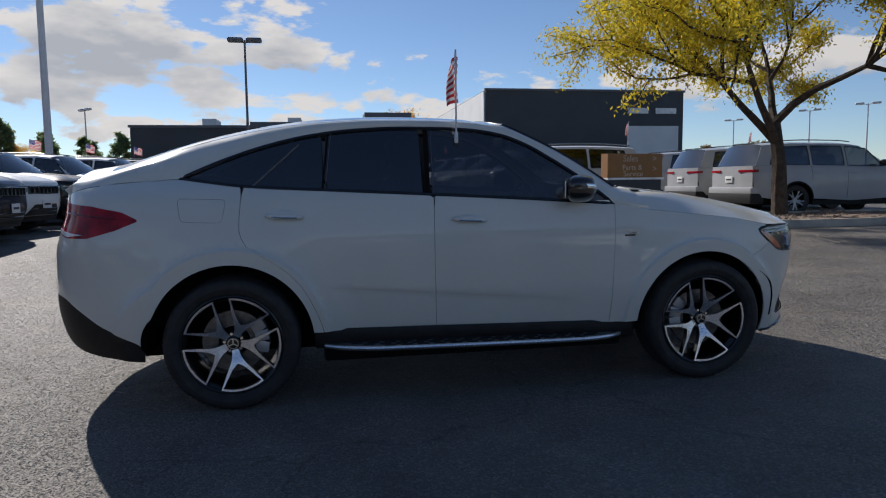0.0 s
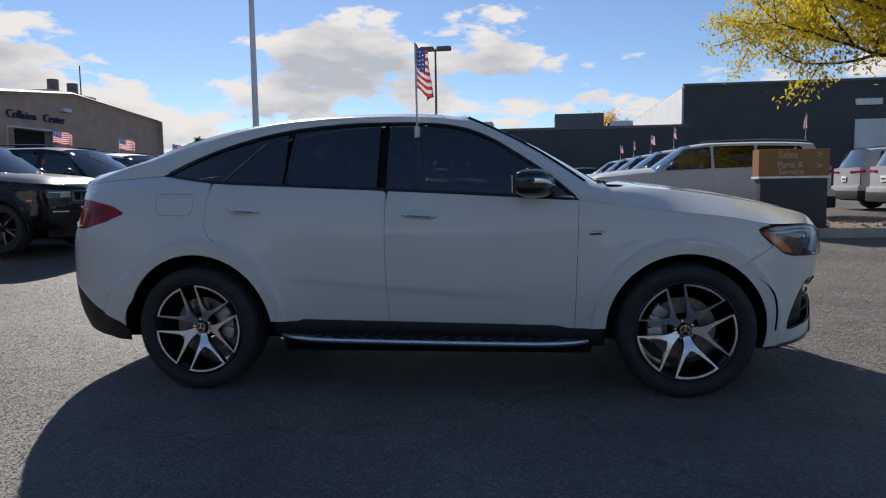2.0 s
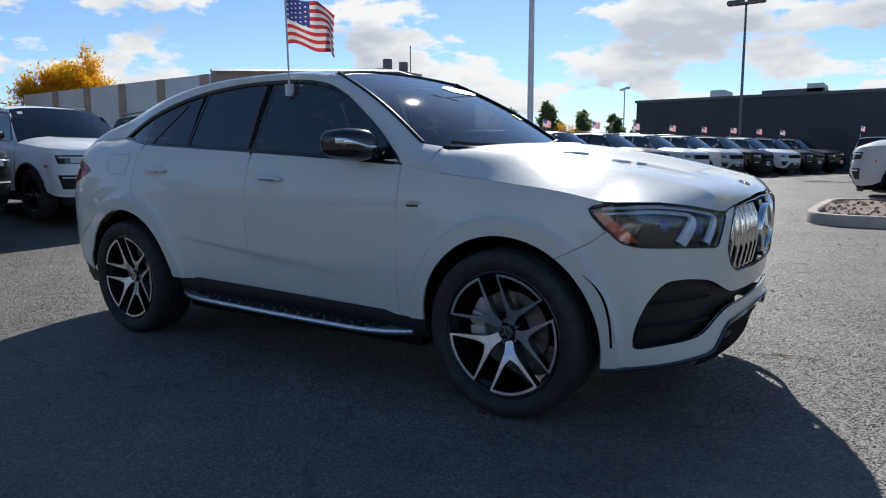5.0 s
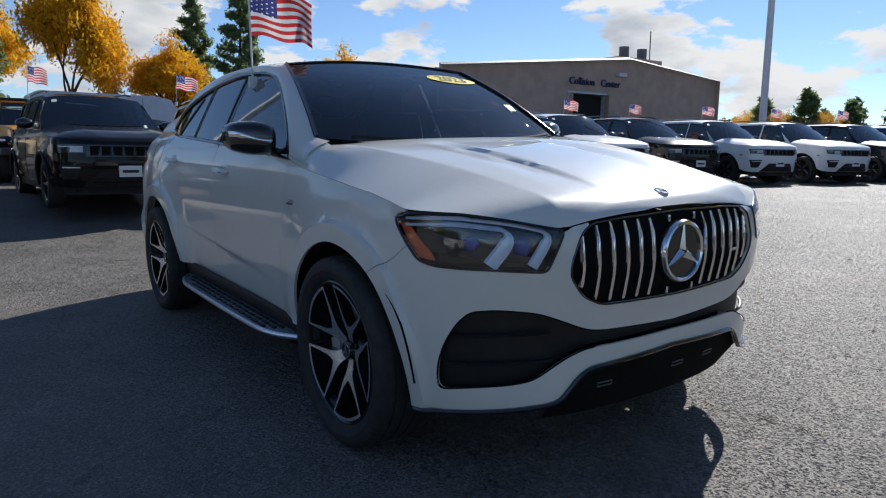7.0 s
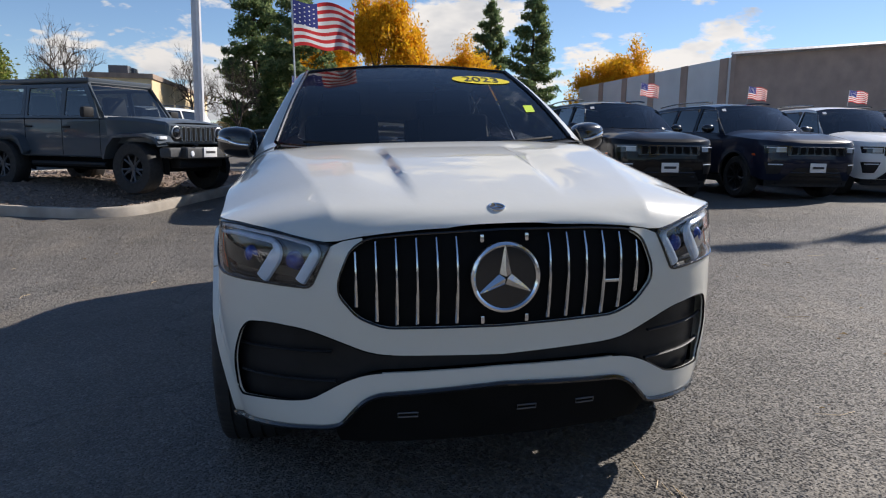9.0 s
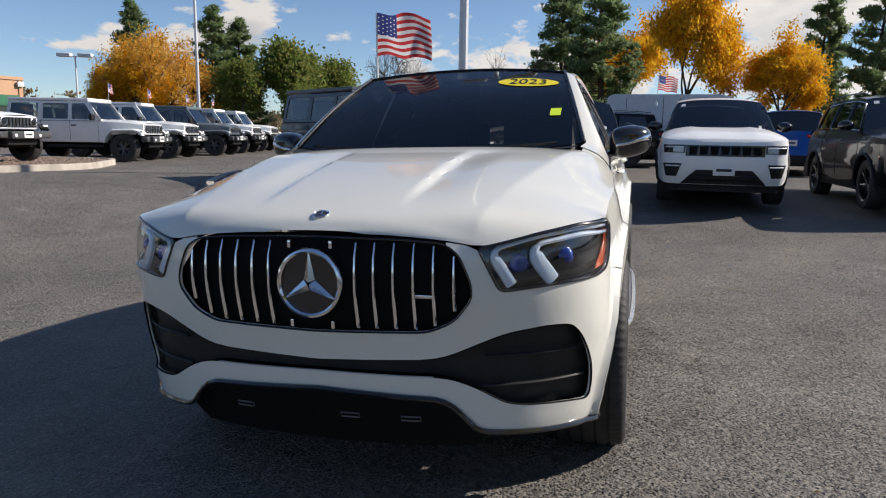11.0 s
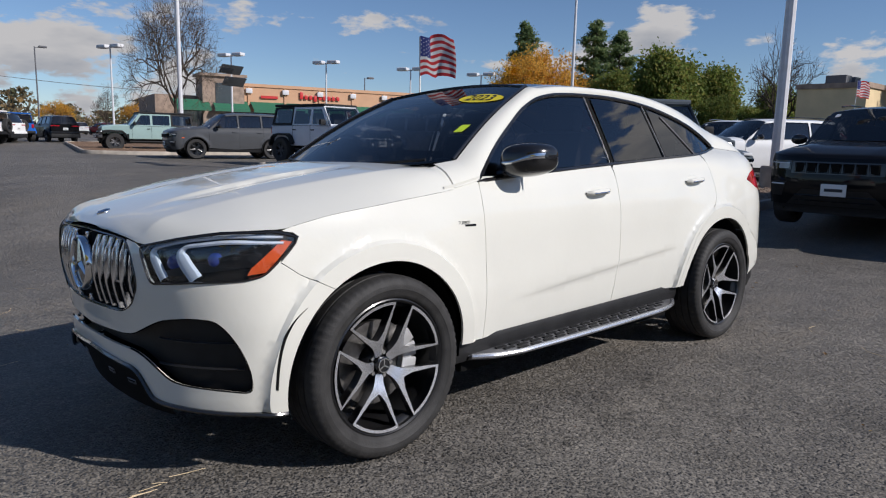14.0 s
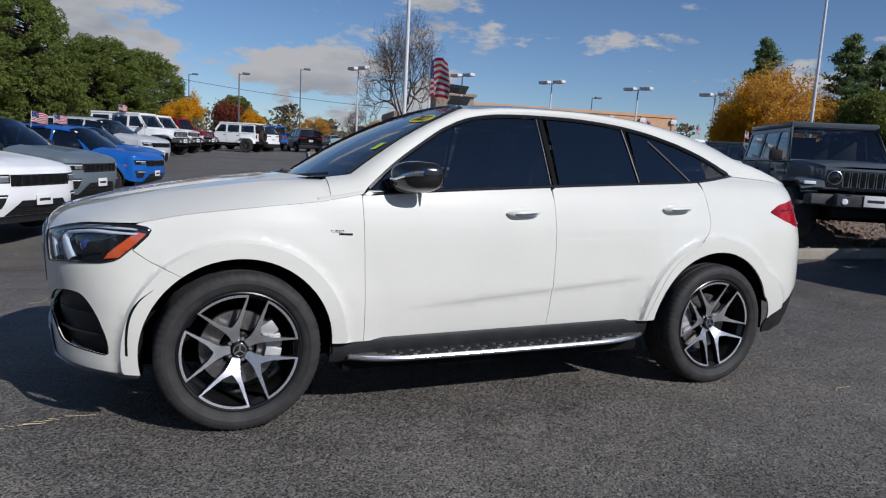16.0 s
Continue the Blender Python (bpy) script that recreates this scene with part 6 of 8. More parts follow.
M_BARK = plain("grey_brown_bark", (0.075, 0.058, 0.045), 0.9, var=0.4, scale=9, bump=0.02, bump_scale=24, spec=0.2)
M_LEAF_MIX = leaf_material("yellow_green_leaves", (0.70, 0.51, 0.03), (0.76, 0.53, 0.03), (0.46, 0.43, 0.05))
M_LEAF_TWIG = leaf_material("dry_twigs_and_buds", (0.30, 0.23, 0.18), (0.42, 0.33, 0.26), (0.34, 0.27, 0.21))
M_LEAF_GOLD = leaf_material("golden_leaves", (0.80, 0.46, 0.02), (0.85, 0.54, 0.03), (0.68, 0.36, 0.02))
M_LEAF_ORANGE = leaf_material("rusty_leaves", (0.78, 0.42, 0.06), (0.80, 0.50, 0.07), (0.60, 0.34, 0.08))
M_LEAF_GREEN = leaf_material("dark_green_leaves", (0.14, 0.195, 0.045), (0.28, 0.31, 0.08), (0.19, 0.235, 0.055))
M_LEAF_OLIVE = leaf_material("olive_leaves", (0.15, 0.21, 0.05), (0.32, 0.28, 0.08), (0.20, 0.25, 0.06))
M_NEEDLE = leaf_material("pine_needles", (0.12, 0.19, 0.085), (0.28, 0.31, 0.14), (0.17, 0.24, 0.10))
M_LEAF_RED = leaf_material("red_leaves", (0.30, 0.05, 0.03), (0.34, 0.12, 0.04), (0.2, 0.05, 0.03))


def cards(name, centres, sizes, mat, parent, rng, aspect=2.0, droop=0.3):
    """Many small leaves, each a folded blade of four triangles, as one mesh."""
    n = len(centres)
    c, s = np.asarray(centres, float), np.asarray(sizes, float)[:, None]
    d = rng.normal(size=(n, 3))
    d[:, 2] -= droop
    d /= np.linalg.norm(d, axis=1, keepdims=True)
    e = np.cross(d, rng.normal(size=(n, 3)))
    e /= np.linalg.norm(e, axis=1, keepdims=True) + 1e-9
    nn = np.cross(d, e)
    tip, tail_ = c + d * s, c - d * s
    l, r, = c + e * s / aspect + nn * s * 0.12, c - e * s / aspect + nn * s * 0.12
    v = np.stack([tail_, l, tip, r], 1).reshape(-1, 3)
    f = np.arange(4 * n).reshape(-1, 4)
    me = bpy.data.meshes.new(name)
    me.from_pydata(v.tolist(), [], [tuple(q[[0, 1, 2]]) for q in f] + [tuple(q[[0, 2, 3]]) for q in f])
    me.materials.append(mat)
    ob = part(name, me, mat, parent)
    return ob


def branching(rng, height, spread, start=0.28, levels=4, kids=3, lean=0.0, up=0.25, r0=0.16):
    """A trunk with limbs that fork; returns the wood and the ends of the twigs."""
    wood, tips = bmesh.new(), []

    def grow_(p, d, length, r, lev):
        pts, q, dd = [p], p.copy(), d.copy()
        steps = 5 if lev == 0 else 4
        for k in range(steps):
            dd = (dd + Vector(rng.normal(size=3) * (0.05 if lev == 0 else 0.13)) + Vector((0, 0, up * 0.12 * lev * 0.4))).normalized()
            q = q + dd * (length / steps)
            pts.append(q.copy())
        tube(pts, r, sides=7 if lev < 2 else (5 if lev < 4 else 3), bm=wood, taper=[1 - (0.5 if lev else 0.35) * k / steps for k in range(steps + 1)])
        if lev >= levels - 1:
            tips.extend(pts[1:])
        elif lev >= levels - 2:
            tips.extend(pts[2:])
        if lev < levels:
            n = kids + (1 if lev == 0 else 0) + int(rng.integers(0, 2))
            a0 = rng.uniform(0, 6.28)
            for k in range(n):
                a = a0 + 6.283 * k / n + rng.uniform(-0.5, 0.5)
                side_v = dd.orthogonal().normalized()
                side_v.rotate(Matrix.Rotation(a, 3, dd))
                ang = rng.uniform(0.45, 0.85) * spread
                nd = (dd * math.cos(ang) + side_v * math.sin(ang)).normalized()
                t = pts[-1] if k == 0 or rng.uniform() < 0.6 else pts[-2]
                grow_(t, nd, length * rng.uniform(0.62, 0.85) * (1.25 if lev == 0 else 1), r * (0.55 if lev else 0.5), lev + 1)

    grow_(Vector((0, 0, -0.1)), Vector((lean, 0, 1)).normalized(), height * start, r0, 0)
    return wood, tips


def make_tree(label, height, spread, mat, seed, leaves=5000, size=0.07, puff=0.35, levels=4, r0=0.14, start=0.28, kids=3, droop=0.3, aspect=2.0, low=0.0):
    rng = np.random.default_rng(seed)
    t = thing("tree", label, "tree")
    wood, tips = branching(rng, height, spread, start, levels, kids, r0=r0)
    zmax = max(p.z for p in tips)
    k = height / zmax
    for v in wood.verts:
        v.co.z *= k
    if low:
        bmesh.ops.delete(wood, geom=[v for v in wood.verts if v.co.z < low - 0.1 and math.hypot(v.co.x, v.co.y) > 0.75], context="VERTS")
    part("trunk", wood, M_BARK, t)
    if leaves:
        tp = np.array([(p.x, p.y, p.z * k) for p in tips])
        pick = tp[rng.integers(0, len(tp), leaves)]
        at_ = pick + rng.normal(size=(leaves, 3)) * puff * np.array([1, 1, 0.75])
        at_ = at_[at_[:, 2] > low + rng.uniform(-0.15, 0.5, leaves)]
        cards("crown", at_, rng.uniform(0.6, 1.3, len(at_)) * size, mat, t, rng, aspect, droop)
    return t


def make_pine(label, height, radius, seed, leaves=6000, mat=None, base=0.06, size=0.16, full=0.9, boughs=9.0):
    """A conifer: straight trunk and uneven boughs with upturned ends, set with clumps of needles."""
    rng = np.random.default_rng(seed)
    t = thing("pine_tree", label, "tree")
    wood = tube([(0.15 * math.sin(k), 0.1 * math.cos(k), height * k / 8) for k in range(9)], 0.017 * height + 0.04, sides=8, taper=[1 - 0.11 * k for k in range(9)])
    pts, n = [], int(height * boughs)
    for k in range(n):
        f = base + (1 - base) * (k + rng.uniform()) / n
        a = rng.uniform(0, 6.283)
        r = radius * (1 - f) ** full * rng.uniform(0.55, 1.15) * (0.6 + 0.4 * smooth((f - base) / 0.2)) + 0.16
        z = height * f
        d = Vector((math.cos(a), math.sin(a), 0))
        ends = [Vector((0, 0, z - 0.1)), d * r * 0.55 + Vector((0, 0, z - 0.06 * r)), d * r + Vector((0, 0, z + r * rng.uniform(-0.05, 0.28)))]
        tube(ends, 0.03, sides=4, bm=wood, taper=[1, 0.7, 0.3])
        across = Vector((-d.y, d.x, 0))
        for j in range(int(3 + 5 * r)):
            u = rng.uniform(0.2, 1.04) ** 0.75
            p = ends[0].lerp(ends[1], u * 2) if u < 0.5 else ends[1].lerp(ends[2], u * 2 - 1)
            pts.append(p + across * rng.normal() * 0.16 * r * u + Vector((0, 0, 0.10 * rng.uniform())))
    part("trunk", wood, M_BARK, t)
    tp = np.array([tuple(p) for p in pts])
    pick = tp[rng.integers(0, len(tp), leaves)]
    spread = rng.normal(size=(leaves, 3)) * np.array([1.0, 1.0, 0.8]) * (0.085 + 0.022 * radius)
    cards("needles", pick + spread, rng.uniform(0.5, 1.4, leaves) * size, mat or M_NEEDLE, t, rng, 3.0, -0.25)
    return t


def make_tufted_pine(label, height, radius, seed, tufts, each, mat):
    """A broad pine whose crown is a dome of rounded needle tufts on short limbs."""
    rng = np.random.default_rng(seed)
    t = thing("pine_tree", label, "tree")
    wood = tube([(0.12 * math.sin(k), 0.1 * math.cos(k), 0.94 * height * k / 8) for k in range(9)], 0.2, sides=8, taper=[1 - 0.11 * k for k in range(9)])
    at_, sizes = [], []
    for k in range(tufts):
        h = 0.06 + 0.94 * (k + 0.5) / tufts
        w = radius * math.sqrt(max(0.02, 1 - ((h - 0.28) / 0.75) ** 2)) * (0.75 + 0.25 * min(1.0, h / 0.28))
        a, r = 2.4 * k + rng.uniform(-0.4, 0.4), w * math.sqrt(rng.uniform(0.40, 1.0)) * rng.uniform(0.88, 1.08)
        c = np.array((r * math.cos(a), r * math.sin(a), h * height - 0.25 + rng.uniform(-0.2, 0.2)))
        tube([(0, 0, max(0.3, c[2] - 0.25 * r)), (0.55 * c[0], 0.55 * c[1], c[2] - 0.12 * r), tuple(c)], 0.035, sides=4, bm=wood, taper=[1, 0.7, 0.3])
        b = rng.uniform(0.30, 0.52)
        d = rng.normal(size=(each, 3))
        d *= (rng.uniform(0.35, 1.0, each) ** 0.5 / np.linalg.norm(d, axis=1))[:, None]
        at_.append(c + d * np.array((b, b, 0.8 * b)))
    at_ = np.concatenate(at_)
    part("trunk", wood, M_BARK, t)
    cards("needles", at_, rng.uniform(0.6, 1.3, len(at_)) * 0.105, mat, t, rng, 3.0, -0.25)
    return t


# ---------------------------------------------------------------- ground
def ground_material():
    m, nt, b = material("worn_asphalt")
    N, L = nt.nodes, nt.links
    tc = N.new("ShaderNodeTexCoord")

    def noise_(scale, detail=5.0, rough=0.6):
        n = N.new("ShaderNodeTexNoise")
        n.inputs["Scale"].default_value, n.inputs["Detail"].default_value, n.inputs["Roughness"].default_value = scale, detail, rough
        L.new(tc.outputs["Object"], n.inputs["Vector"])
        return n

    def math_(op, x, y):
        n = N.new("ShaderNodeMath")
        n.operation = op
        for k, q in enumerate((x, y)):
            if isinstance(q, (int, float)):
                n.inputs[k].default_value = q
            else:
                L.new(q, n.inputs[k])
        return n.outputs[0]

    def voro(scale, feature="F1"):
        n = N.new("ShaderNodeTexVoronoi")
        n.feature = feature
        n.inputs["Scale"].default_value = scale
        L.new(tc.outputs["Object"], n.inputs["Vector"])
        return n

    big, mid, fine = noise_(0.25), noise_(2.0, 7), noise_(70.0, 3.0)
    stone, grit = voro(85.0), voro(34.0)
    ramp = N.new("ShaderNodeValToRGB")
    ramp.color_ramp.elements[0].position, ramp.color_ramp.elements[1].position = 0.34, 0.66
    ramp.color_ramp.elements[0].color, ramp.color_ramp.elements[1].color = (0.114, 0.105, 0.094, 1), (0.200, 0.185, 0.166, 1)
    L.new(math_("ADD", math_("MULTIPLY", mid.outputs["Fac"], 0.45), math_("MULTIPLY", big.outputs["Fac"], 0.55)), ramp.inputs[0])
    # aggregate: some stones pale, most dark
    sr = N.new("ShaderNodeValToRGB")
    sr.color_ramp.elements[0].position, sr.color_ramp.elements[1].position = 0.0, 1.0
    sr.color_ramp.elements[0].color, sr.color_ramp.elements[1].color = (0.84, 0.84, 0.84, 1), (1.42, 1.40, 1.36, 1)
    e = sr.color_ramp.elements.new(0.6)
    e.color = (0.95, 0.95, 0.95, 1)
    sc = N.new("ShaderNodeSeparateColor")
    L.new(stone.outputs["Color"], sc.inputs[0])
    L.new(sc.outputs[0], sr.inputs[0])
    mul = N.new("ShaderNodeMixRGB")
    mul.blend_type = "MULTIPLY"
    mul.inputs[0].default_value = 1.0
    L.new(ramp.outputs[0], mul.inputs[1])
    L.new(sr.outputs[0], mul.inputs[2])
    # cracks and tar seams
    warp = N.new("ShaderNodeVectorMath")
    warp.operation = "ADD"
    wn = noise_(1.3, 4)
    ws = N.new("ShaderNodeVectorMath")
    ws.operation = "SCALE"
    ws.inputs["Scale"].default_value = 0.9
    L.new(wn.outputs["Color"], ws.inputs[0])
    L.new(tc.outputs["Object"], warp.inputs[0])
    L.new(ws.outputs[0], warp.inputs[1])
    crack = voro(0.33, "DISTANCE_TO_EDGE")
    L.new(warp.outputs[0], crack.inputs["Vector"])
    cr = N.new("ShaderNodeMapRange")
    cr.inputs["From Min"].default_value, cr.inputs["From Max"].default_value = 0.0, 0.006
    cr.inputs["To Min"].default_value, cr.inputs["To Max"].default_value = 0.72, 1.0
    L.new(crack.outputs["Distance"], cr.inputs["Value"])
    mul2 = N.new("ShaderNodeVectorMath")
    mul2.operation = "SCALE"
    L.new(mul.outputs[0], mul2.inputs[0])
    L.new(cr.outputs[0], mul2.inputs["Scale"])
    # pale dust blown into long drifts
    lie = N.new("ShaderNodeMapping")
    lie.inputs["Rotation"].default_value, lie.inputs["Scale"].default_value = (0, 0, 0.5), (0.35, 1.1, 1.0)
    L.new(tc.outputs["Object"], lie.inputs["Vector"])
    drift = noise_(0.9, 9.0, 0.68)
    L.new(lie.outputs[0], drift.inputs["Vector"])
    dr = N.new("ShaderNodeMapRange")
    dr.inputs["From Min"].default_value, dr.inputs["From Max"].default_value = 0.52, 0.72
    dr.inputs["To Min"].default_value, dr.inputs["To Max"].default_value = 0.0, 0.55
    L.new(drift.outputs["Fac"], dr.inputs["Value"])
    dusty = N.new("ShaderNodeMixRGB")
    dusty.inputs[2].default_value = (0.265, 0.228, 0.180, 1)
    L.new(dr.outputs[0], dusty.inputs[0])
    L.new(mul2.outputs[0], dusty.inputs[1])
    L.new(dusty.outputs[0], b.inputs["Base Color"])
    b.inputs["Specular IOR Level"].default_value = 0.10
    rr = N.new("ShaderNodeMapRange")
    rr.inputs["To Min"].default_value, rr.inputs["To Max"].default_value = 0.45, 0.72
    L.new(mid.outputs["Fac"], rr.inputs["Value"])
    L.new(rr.outputs[0], b.inputs["Roughness"])
    bp = N.new("ShaderNodeBump")
    bp.inputs["Strength"].default_value, bp.inputs["Distance"].default_value = 1.0, 0.006
    geo_ = N.new("ShaderNodeNewGeometry")
    chip = voro(120.0)
    lean_, tilt_, unit_ = N.new("ShaderNodeVectorMath"), N.new("ShaderNodeVectorMath"), N.new("ShaderNodeVectorMath")
    lean_.operation, tilt_.operation, unit_.operation = "SUBTRACT", "MULTIPLY_ADD", "NORMALIZE"
    lean_.inputs[1].default_value = (0.5, 0.5, 0.5)
    tilt_.inputs[1].default_value = (1.25, 1.25, 0.0)
    L.new(chip.outputs["Color"], lean_.inputs[0])
    L.new(lean_.outputs[0], tilt_.inputs[0])
    L.new(geo_.outputs["Normal"], tilt_.inputs[2])
    L.new(tilt_.outputs[0], unit_.inputs[0])
    L.new(unit_.outputs[0], bp.inputs["Normal"])
    L.new(math_("SUBTRACT", math_("MULTIPLY", fine.outputs["Fac"], 0.6), math_("ADD", math_("MULTIPLY", stone.outputs["Distance"], 0.7), math_("MULTIPLY", grit.outputs["Distance"], 0.22))), bp.inputs["Height"])
    L.new(bp.outputs[0], b.inputs["Normal"])
    return m


M_ASPHALT = ground_material()
rows = []
radii = [0.0] + [0.5 * k for k in range(1, 28)] + [15, 18, 22, 27, 33, 40, 50, 65, 90, 140, 240, 420, 800, 1600, 3000]
for r in radii:
    rows.append([(r * math.cos(a), r * math.sin(a), ground_z(r * math.cos(a), r * math.sin(a))) for a in np.linspace(0, 2 * math.pi, 73)[:-1]])
gb = grid(rows, False, True)
bmesh.ops.remove_doubles(gb, verts=gb.verts, dist=1e-4)
bmesh.ops.recalc_face_normals(gb, faces=gb.faces)
tagged(new("ground", mesh_of("ground", gb, M_ASPHALT)), "dark worn asphalt of a car yard", "ground", kind="structure")



# ---------------------------------------------------------------- kerbed islands
M_KERB = plain("weathered_concrete", (0.42, 0.37, 0.31), 0.85, var=0.25, scale=3, bump=0.004, bump_scale=60, spec=0.2)
M_GRAVEL = plain("brown_gravel", (0.24, 0.18, 0.14), 0.9, var=0.4, scale=14, bump=0.02, bump_scale=45, spec=0.2)
M_MULCH = plain("bark_mulch", (0.22, 0.14, 0.09), 0.9, var=0.4, scale=10, bump=0.02, bump_scale=40, spec=0.2)


def island(outline, label, fill, seed, stones=1400, high=0.15, r=0.8):
    """A planted island: a kerb with a rounded top round a bed with loose stones."""
    ring = [(p.x, p.y) for p in resample(rounded(outline, r, 8), 0.5)]
    n = len(ring)
    rows = []
    c = sum((Vector(p) for p in ring), Vector((0, 0))) / n
    for i, p in enumerate(ring):
        t = (Vector(ring[(i + 1) % n]) - Vector(ring[i - 1])).normalized()
        out = Vector((t.y, -t.x))
        if out.dot(Vector(p) - c) < 0:
            out = -out
        g = ground_z(*p)
        rows.append([(*(Vector(p) + out * d), g + z) for d, z in ((0.0, -0.1), (0.0, high - 0.03), (-0.02, high), (-0.13, high), (-0.15, high - 0.02), (-0.15, -0.1))])
    b = grid(rows, True, False)
    bmesh.ops.recalc_face_normals(b, faces=b.faces)
    k = tagged(new("kerb", mesh_of("kerb", b, M_KERB)), "weathered concrete kerb round an island", "kerb", kind="structure")
    bed = [tuple(Vector(p) + (c - Vector(p)).normalized() * 0.15) for p in ring]
    bb = patch(bed, lambda x, y: Vector((x, y, ground_z(x, y) + high - 0.03 + 0.05 * noise.noise(Vector((x, y, 0)) * 0.8))), 0.45, thick=0.0)
    bmesh.ops.recalc_face_normals(bb, faces=bb.faces)
    tagged(new("bed", mesh_of("bed", bb, fill)), label, "ground", kind="structure")
    rng = np.random.default_rng(seed)
    lo, hi = np.min(ring, 0), np.max(ring, 0)
    vs, fs = [], []
    for _ in range(stones):
        x, y = rng.uniform(lo, hi)
        if not inside((x, y), bed):
            continue
        s, z = rng.uniform(0.02, 0.055), ground_z(x, y) + high - 0.025 + 0.05 * noise.noise(Vector((x, y, 0)) * 0.8)
        o, a = len(vs), rng.uniform(0, 6.28)
        for q in range(5):
            vs.append((x + s * math.cos(a + 1.257 * q) * rng.uniform(0.7, 1.1), y + s * math.sin(a + 1.257 * q) * rng.uniform(0.7, 1.1), z + rng.uniform(-0.2, 0.2) * s))
        vs.append((x, y, z + s * rng.uniform(0.5, 0.9)))
        fs += [(o + q, o + (q + 1) % 5, o + 5) for q in range(5)]
    me = bpy.data.meshes.new("gravel")
    me.from_pydata(vs, [], fs)
    me.materials.append(fill)
    tagged(new("gravel", me), "loose " + label, "gravel", kind="stuff")


island([(1.6, 6.9), (24.0, 6.6), (24.0, 9.4), (7.6, 9.7), (7.2, 10.6), (1.6, 10.6)], "brown gravel bed beside the yard", M_GRAVEL, 3, 3000)
island([(-6.4, -3.4), (-6.3, -6.5), (-9.5, -7.6), (-13.0, -6.0), (-13.2, -2.2), (-9.2, -1.9)], "brown gravel bed round a lamp post", M_GRAVEL, 4, 2200)
island([(-6.9, -16.6), (-6.7, -12.7), (-9.8, -11.8), (-12.4, -13.2), (-12.2, -17.3)], "brown gravel bed under a parked car", M_GRAVEL, 5, 900)
island([(-5.2, -28.0), (-7.5, -26.4), (-15.0, -26.5), (-18.0, -46.0), (-9.0, -46.0)], "brown mulch bed under a bare tree", M_MULCH, 6, 600)


# ---------------------------------------------------------------- buildings
M_TANBRICK = plain("tan_brown_wall", (0.46, 0.335, 0.27), 0.9, var=0.12, scale=1.2, bump=0.01, bump_scale=14)
M_SLATEWALL = plain("charcoal_wall", (0.07, 0.075, 0.08), 0.8, var=0.12, scale=0.6, bump=0.004, bump_scale=10)
M_PALEWALL = plain("pale_grey_panel", (0.74, 0.74, 0.73), 0.7, var=0.06, scale=0.8)
M_CREAM = plain("cream_stucco", (0.72, 0.56, 0.33), 0.9, var=0.08, scale=1.0)
M_PEACH = plain("peach_stucco", (0.56, 0.33, 0.2), 0.9, var=0.06, scale=0.7)
M_BROWNWALL = plain("brown_stone_wall", (0.32, 0.235, 0.18), 0.9, var=0.3, scale=2.0)
M_AWNING = plain("green_awning", (0.02, 0.13, 0.07), 0.7, var=0.1)
M_SIGNRED = plain("red_sign_face", (0.55, 0.03, 0.03), 0.4)
M_SIGNNAVY = plain("navy_sign_letters", (0.03, 0.03, 0.09), 0.5)
M_DOORWAY = plain("doorway_shade_black", (0.012, 0.012, 0.012), 0.9)
M_FRAMEGREY = plain("grey_metal_frame", (0.6, 0.6, 0.6), 0.5, 0.3)
M_SHOPGLASS = plain("shop_window_glass", (0.03, 0.035, 0.04), 0.08, 0.0, 1.0)
M_WHITEPOST = plain("white_painted_steel", (0.62, 0.62, 0.64), 0.45, var=0.06)
M_GREYPOST = plain("dark_painted_steel", (0.12, 0.12, 0.13), 0.5, var=0.1)
M_SIGNORANGE = plain("ochre_sign_panel", (0.31, 0.14, 0.04), 0.55, var=0.06)
M_SIGNGREY = plain("dark_sign_base", (0.03, 0.03, 0.032), 0.5)
M_SIGNTEXT = plain("faded_sign_letters", (0.55, 0.44, 0.33), 0.6)
M_LETTER = plain("white_letters", (0.8, 0.8, 0.78), 0.5)


def slab(x0, x1, y0, y1, z0, z1, name, mat, parent, bevel=0.0, label=""):
    return part(name, bm_box(x0, x1, y0, y1, z0, z1, bevel), mat, parent, label)


# body shop: gable front towards the yard, pale panels along its side
shop = thing("workshop_building", "low tan brick workshop with a dark garage doorway", "building")
X0, YL, YR = -29.0, 20.6, 46.8
out = [(YL, 0.0), (30.9, 0.0), (30.9, 4.95), (34.3, 4.95), (34.3, 0.0), (YR, 0.0), (YR, 6.7), (36.5, 7.5), (YL, 5.9)]
b = patch(out, lambda y, z: Vector((X0, y, z)), 1.2, thick=0.4)
bmesh.ops.recalc_face_normals(b, faces=b.faces)
part("front_wall", b, M_TANBRICK, shop)
# a near-black sheet behind the opening paints the unlit inside of the garage
part("doorway", bm_box(X0 - 0.39, X0 - 0.33, 30.9, 34.3, 0, 4.95), M_DOORWAY, shop, "near-black sheet for the shade inside an open garage doorway")
for y0, y1 in ((30.75, 30.9), (34.3, 34.45)):
    slab(X0 - 0.4, X0 + 0.05, y0, y1, 0.0, 5.0, "door_jamb", M_FRAMEGREY, shop)
slab(X0 - 0.4, X0 + 0.05, 30.75, 34.45, 4.95, 5.1, "door_lintel", M_FRAMEGREY, shop)
part("parapet", tube([(X0 + 0.05, YL, 5.95), (X0 + 0.05, 36.5, 7.55), (X0 + 0.05, YR, 6.75)], 0.12, sides=4), M_FRAMEGREY, shop)
slab(-50.0, X0 - 0.02, YL, YL + 0.35, 0.0, 5.8, "side_wall", M_PALEWALL, shop)
slab(-50.0, X0 - 0.4, YL + 0.36, YR, 0.0, 5.6, "main_body", M_TANBRICK, shop)
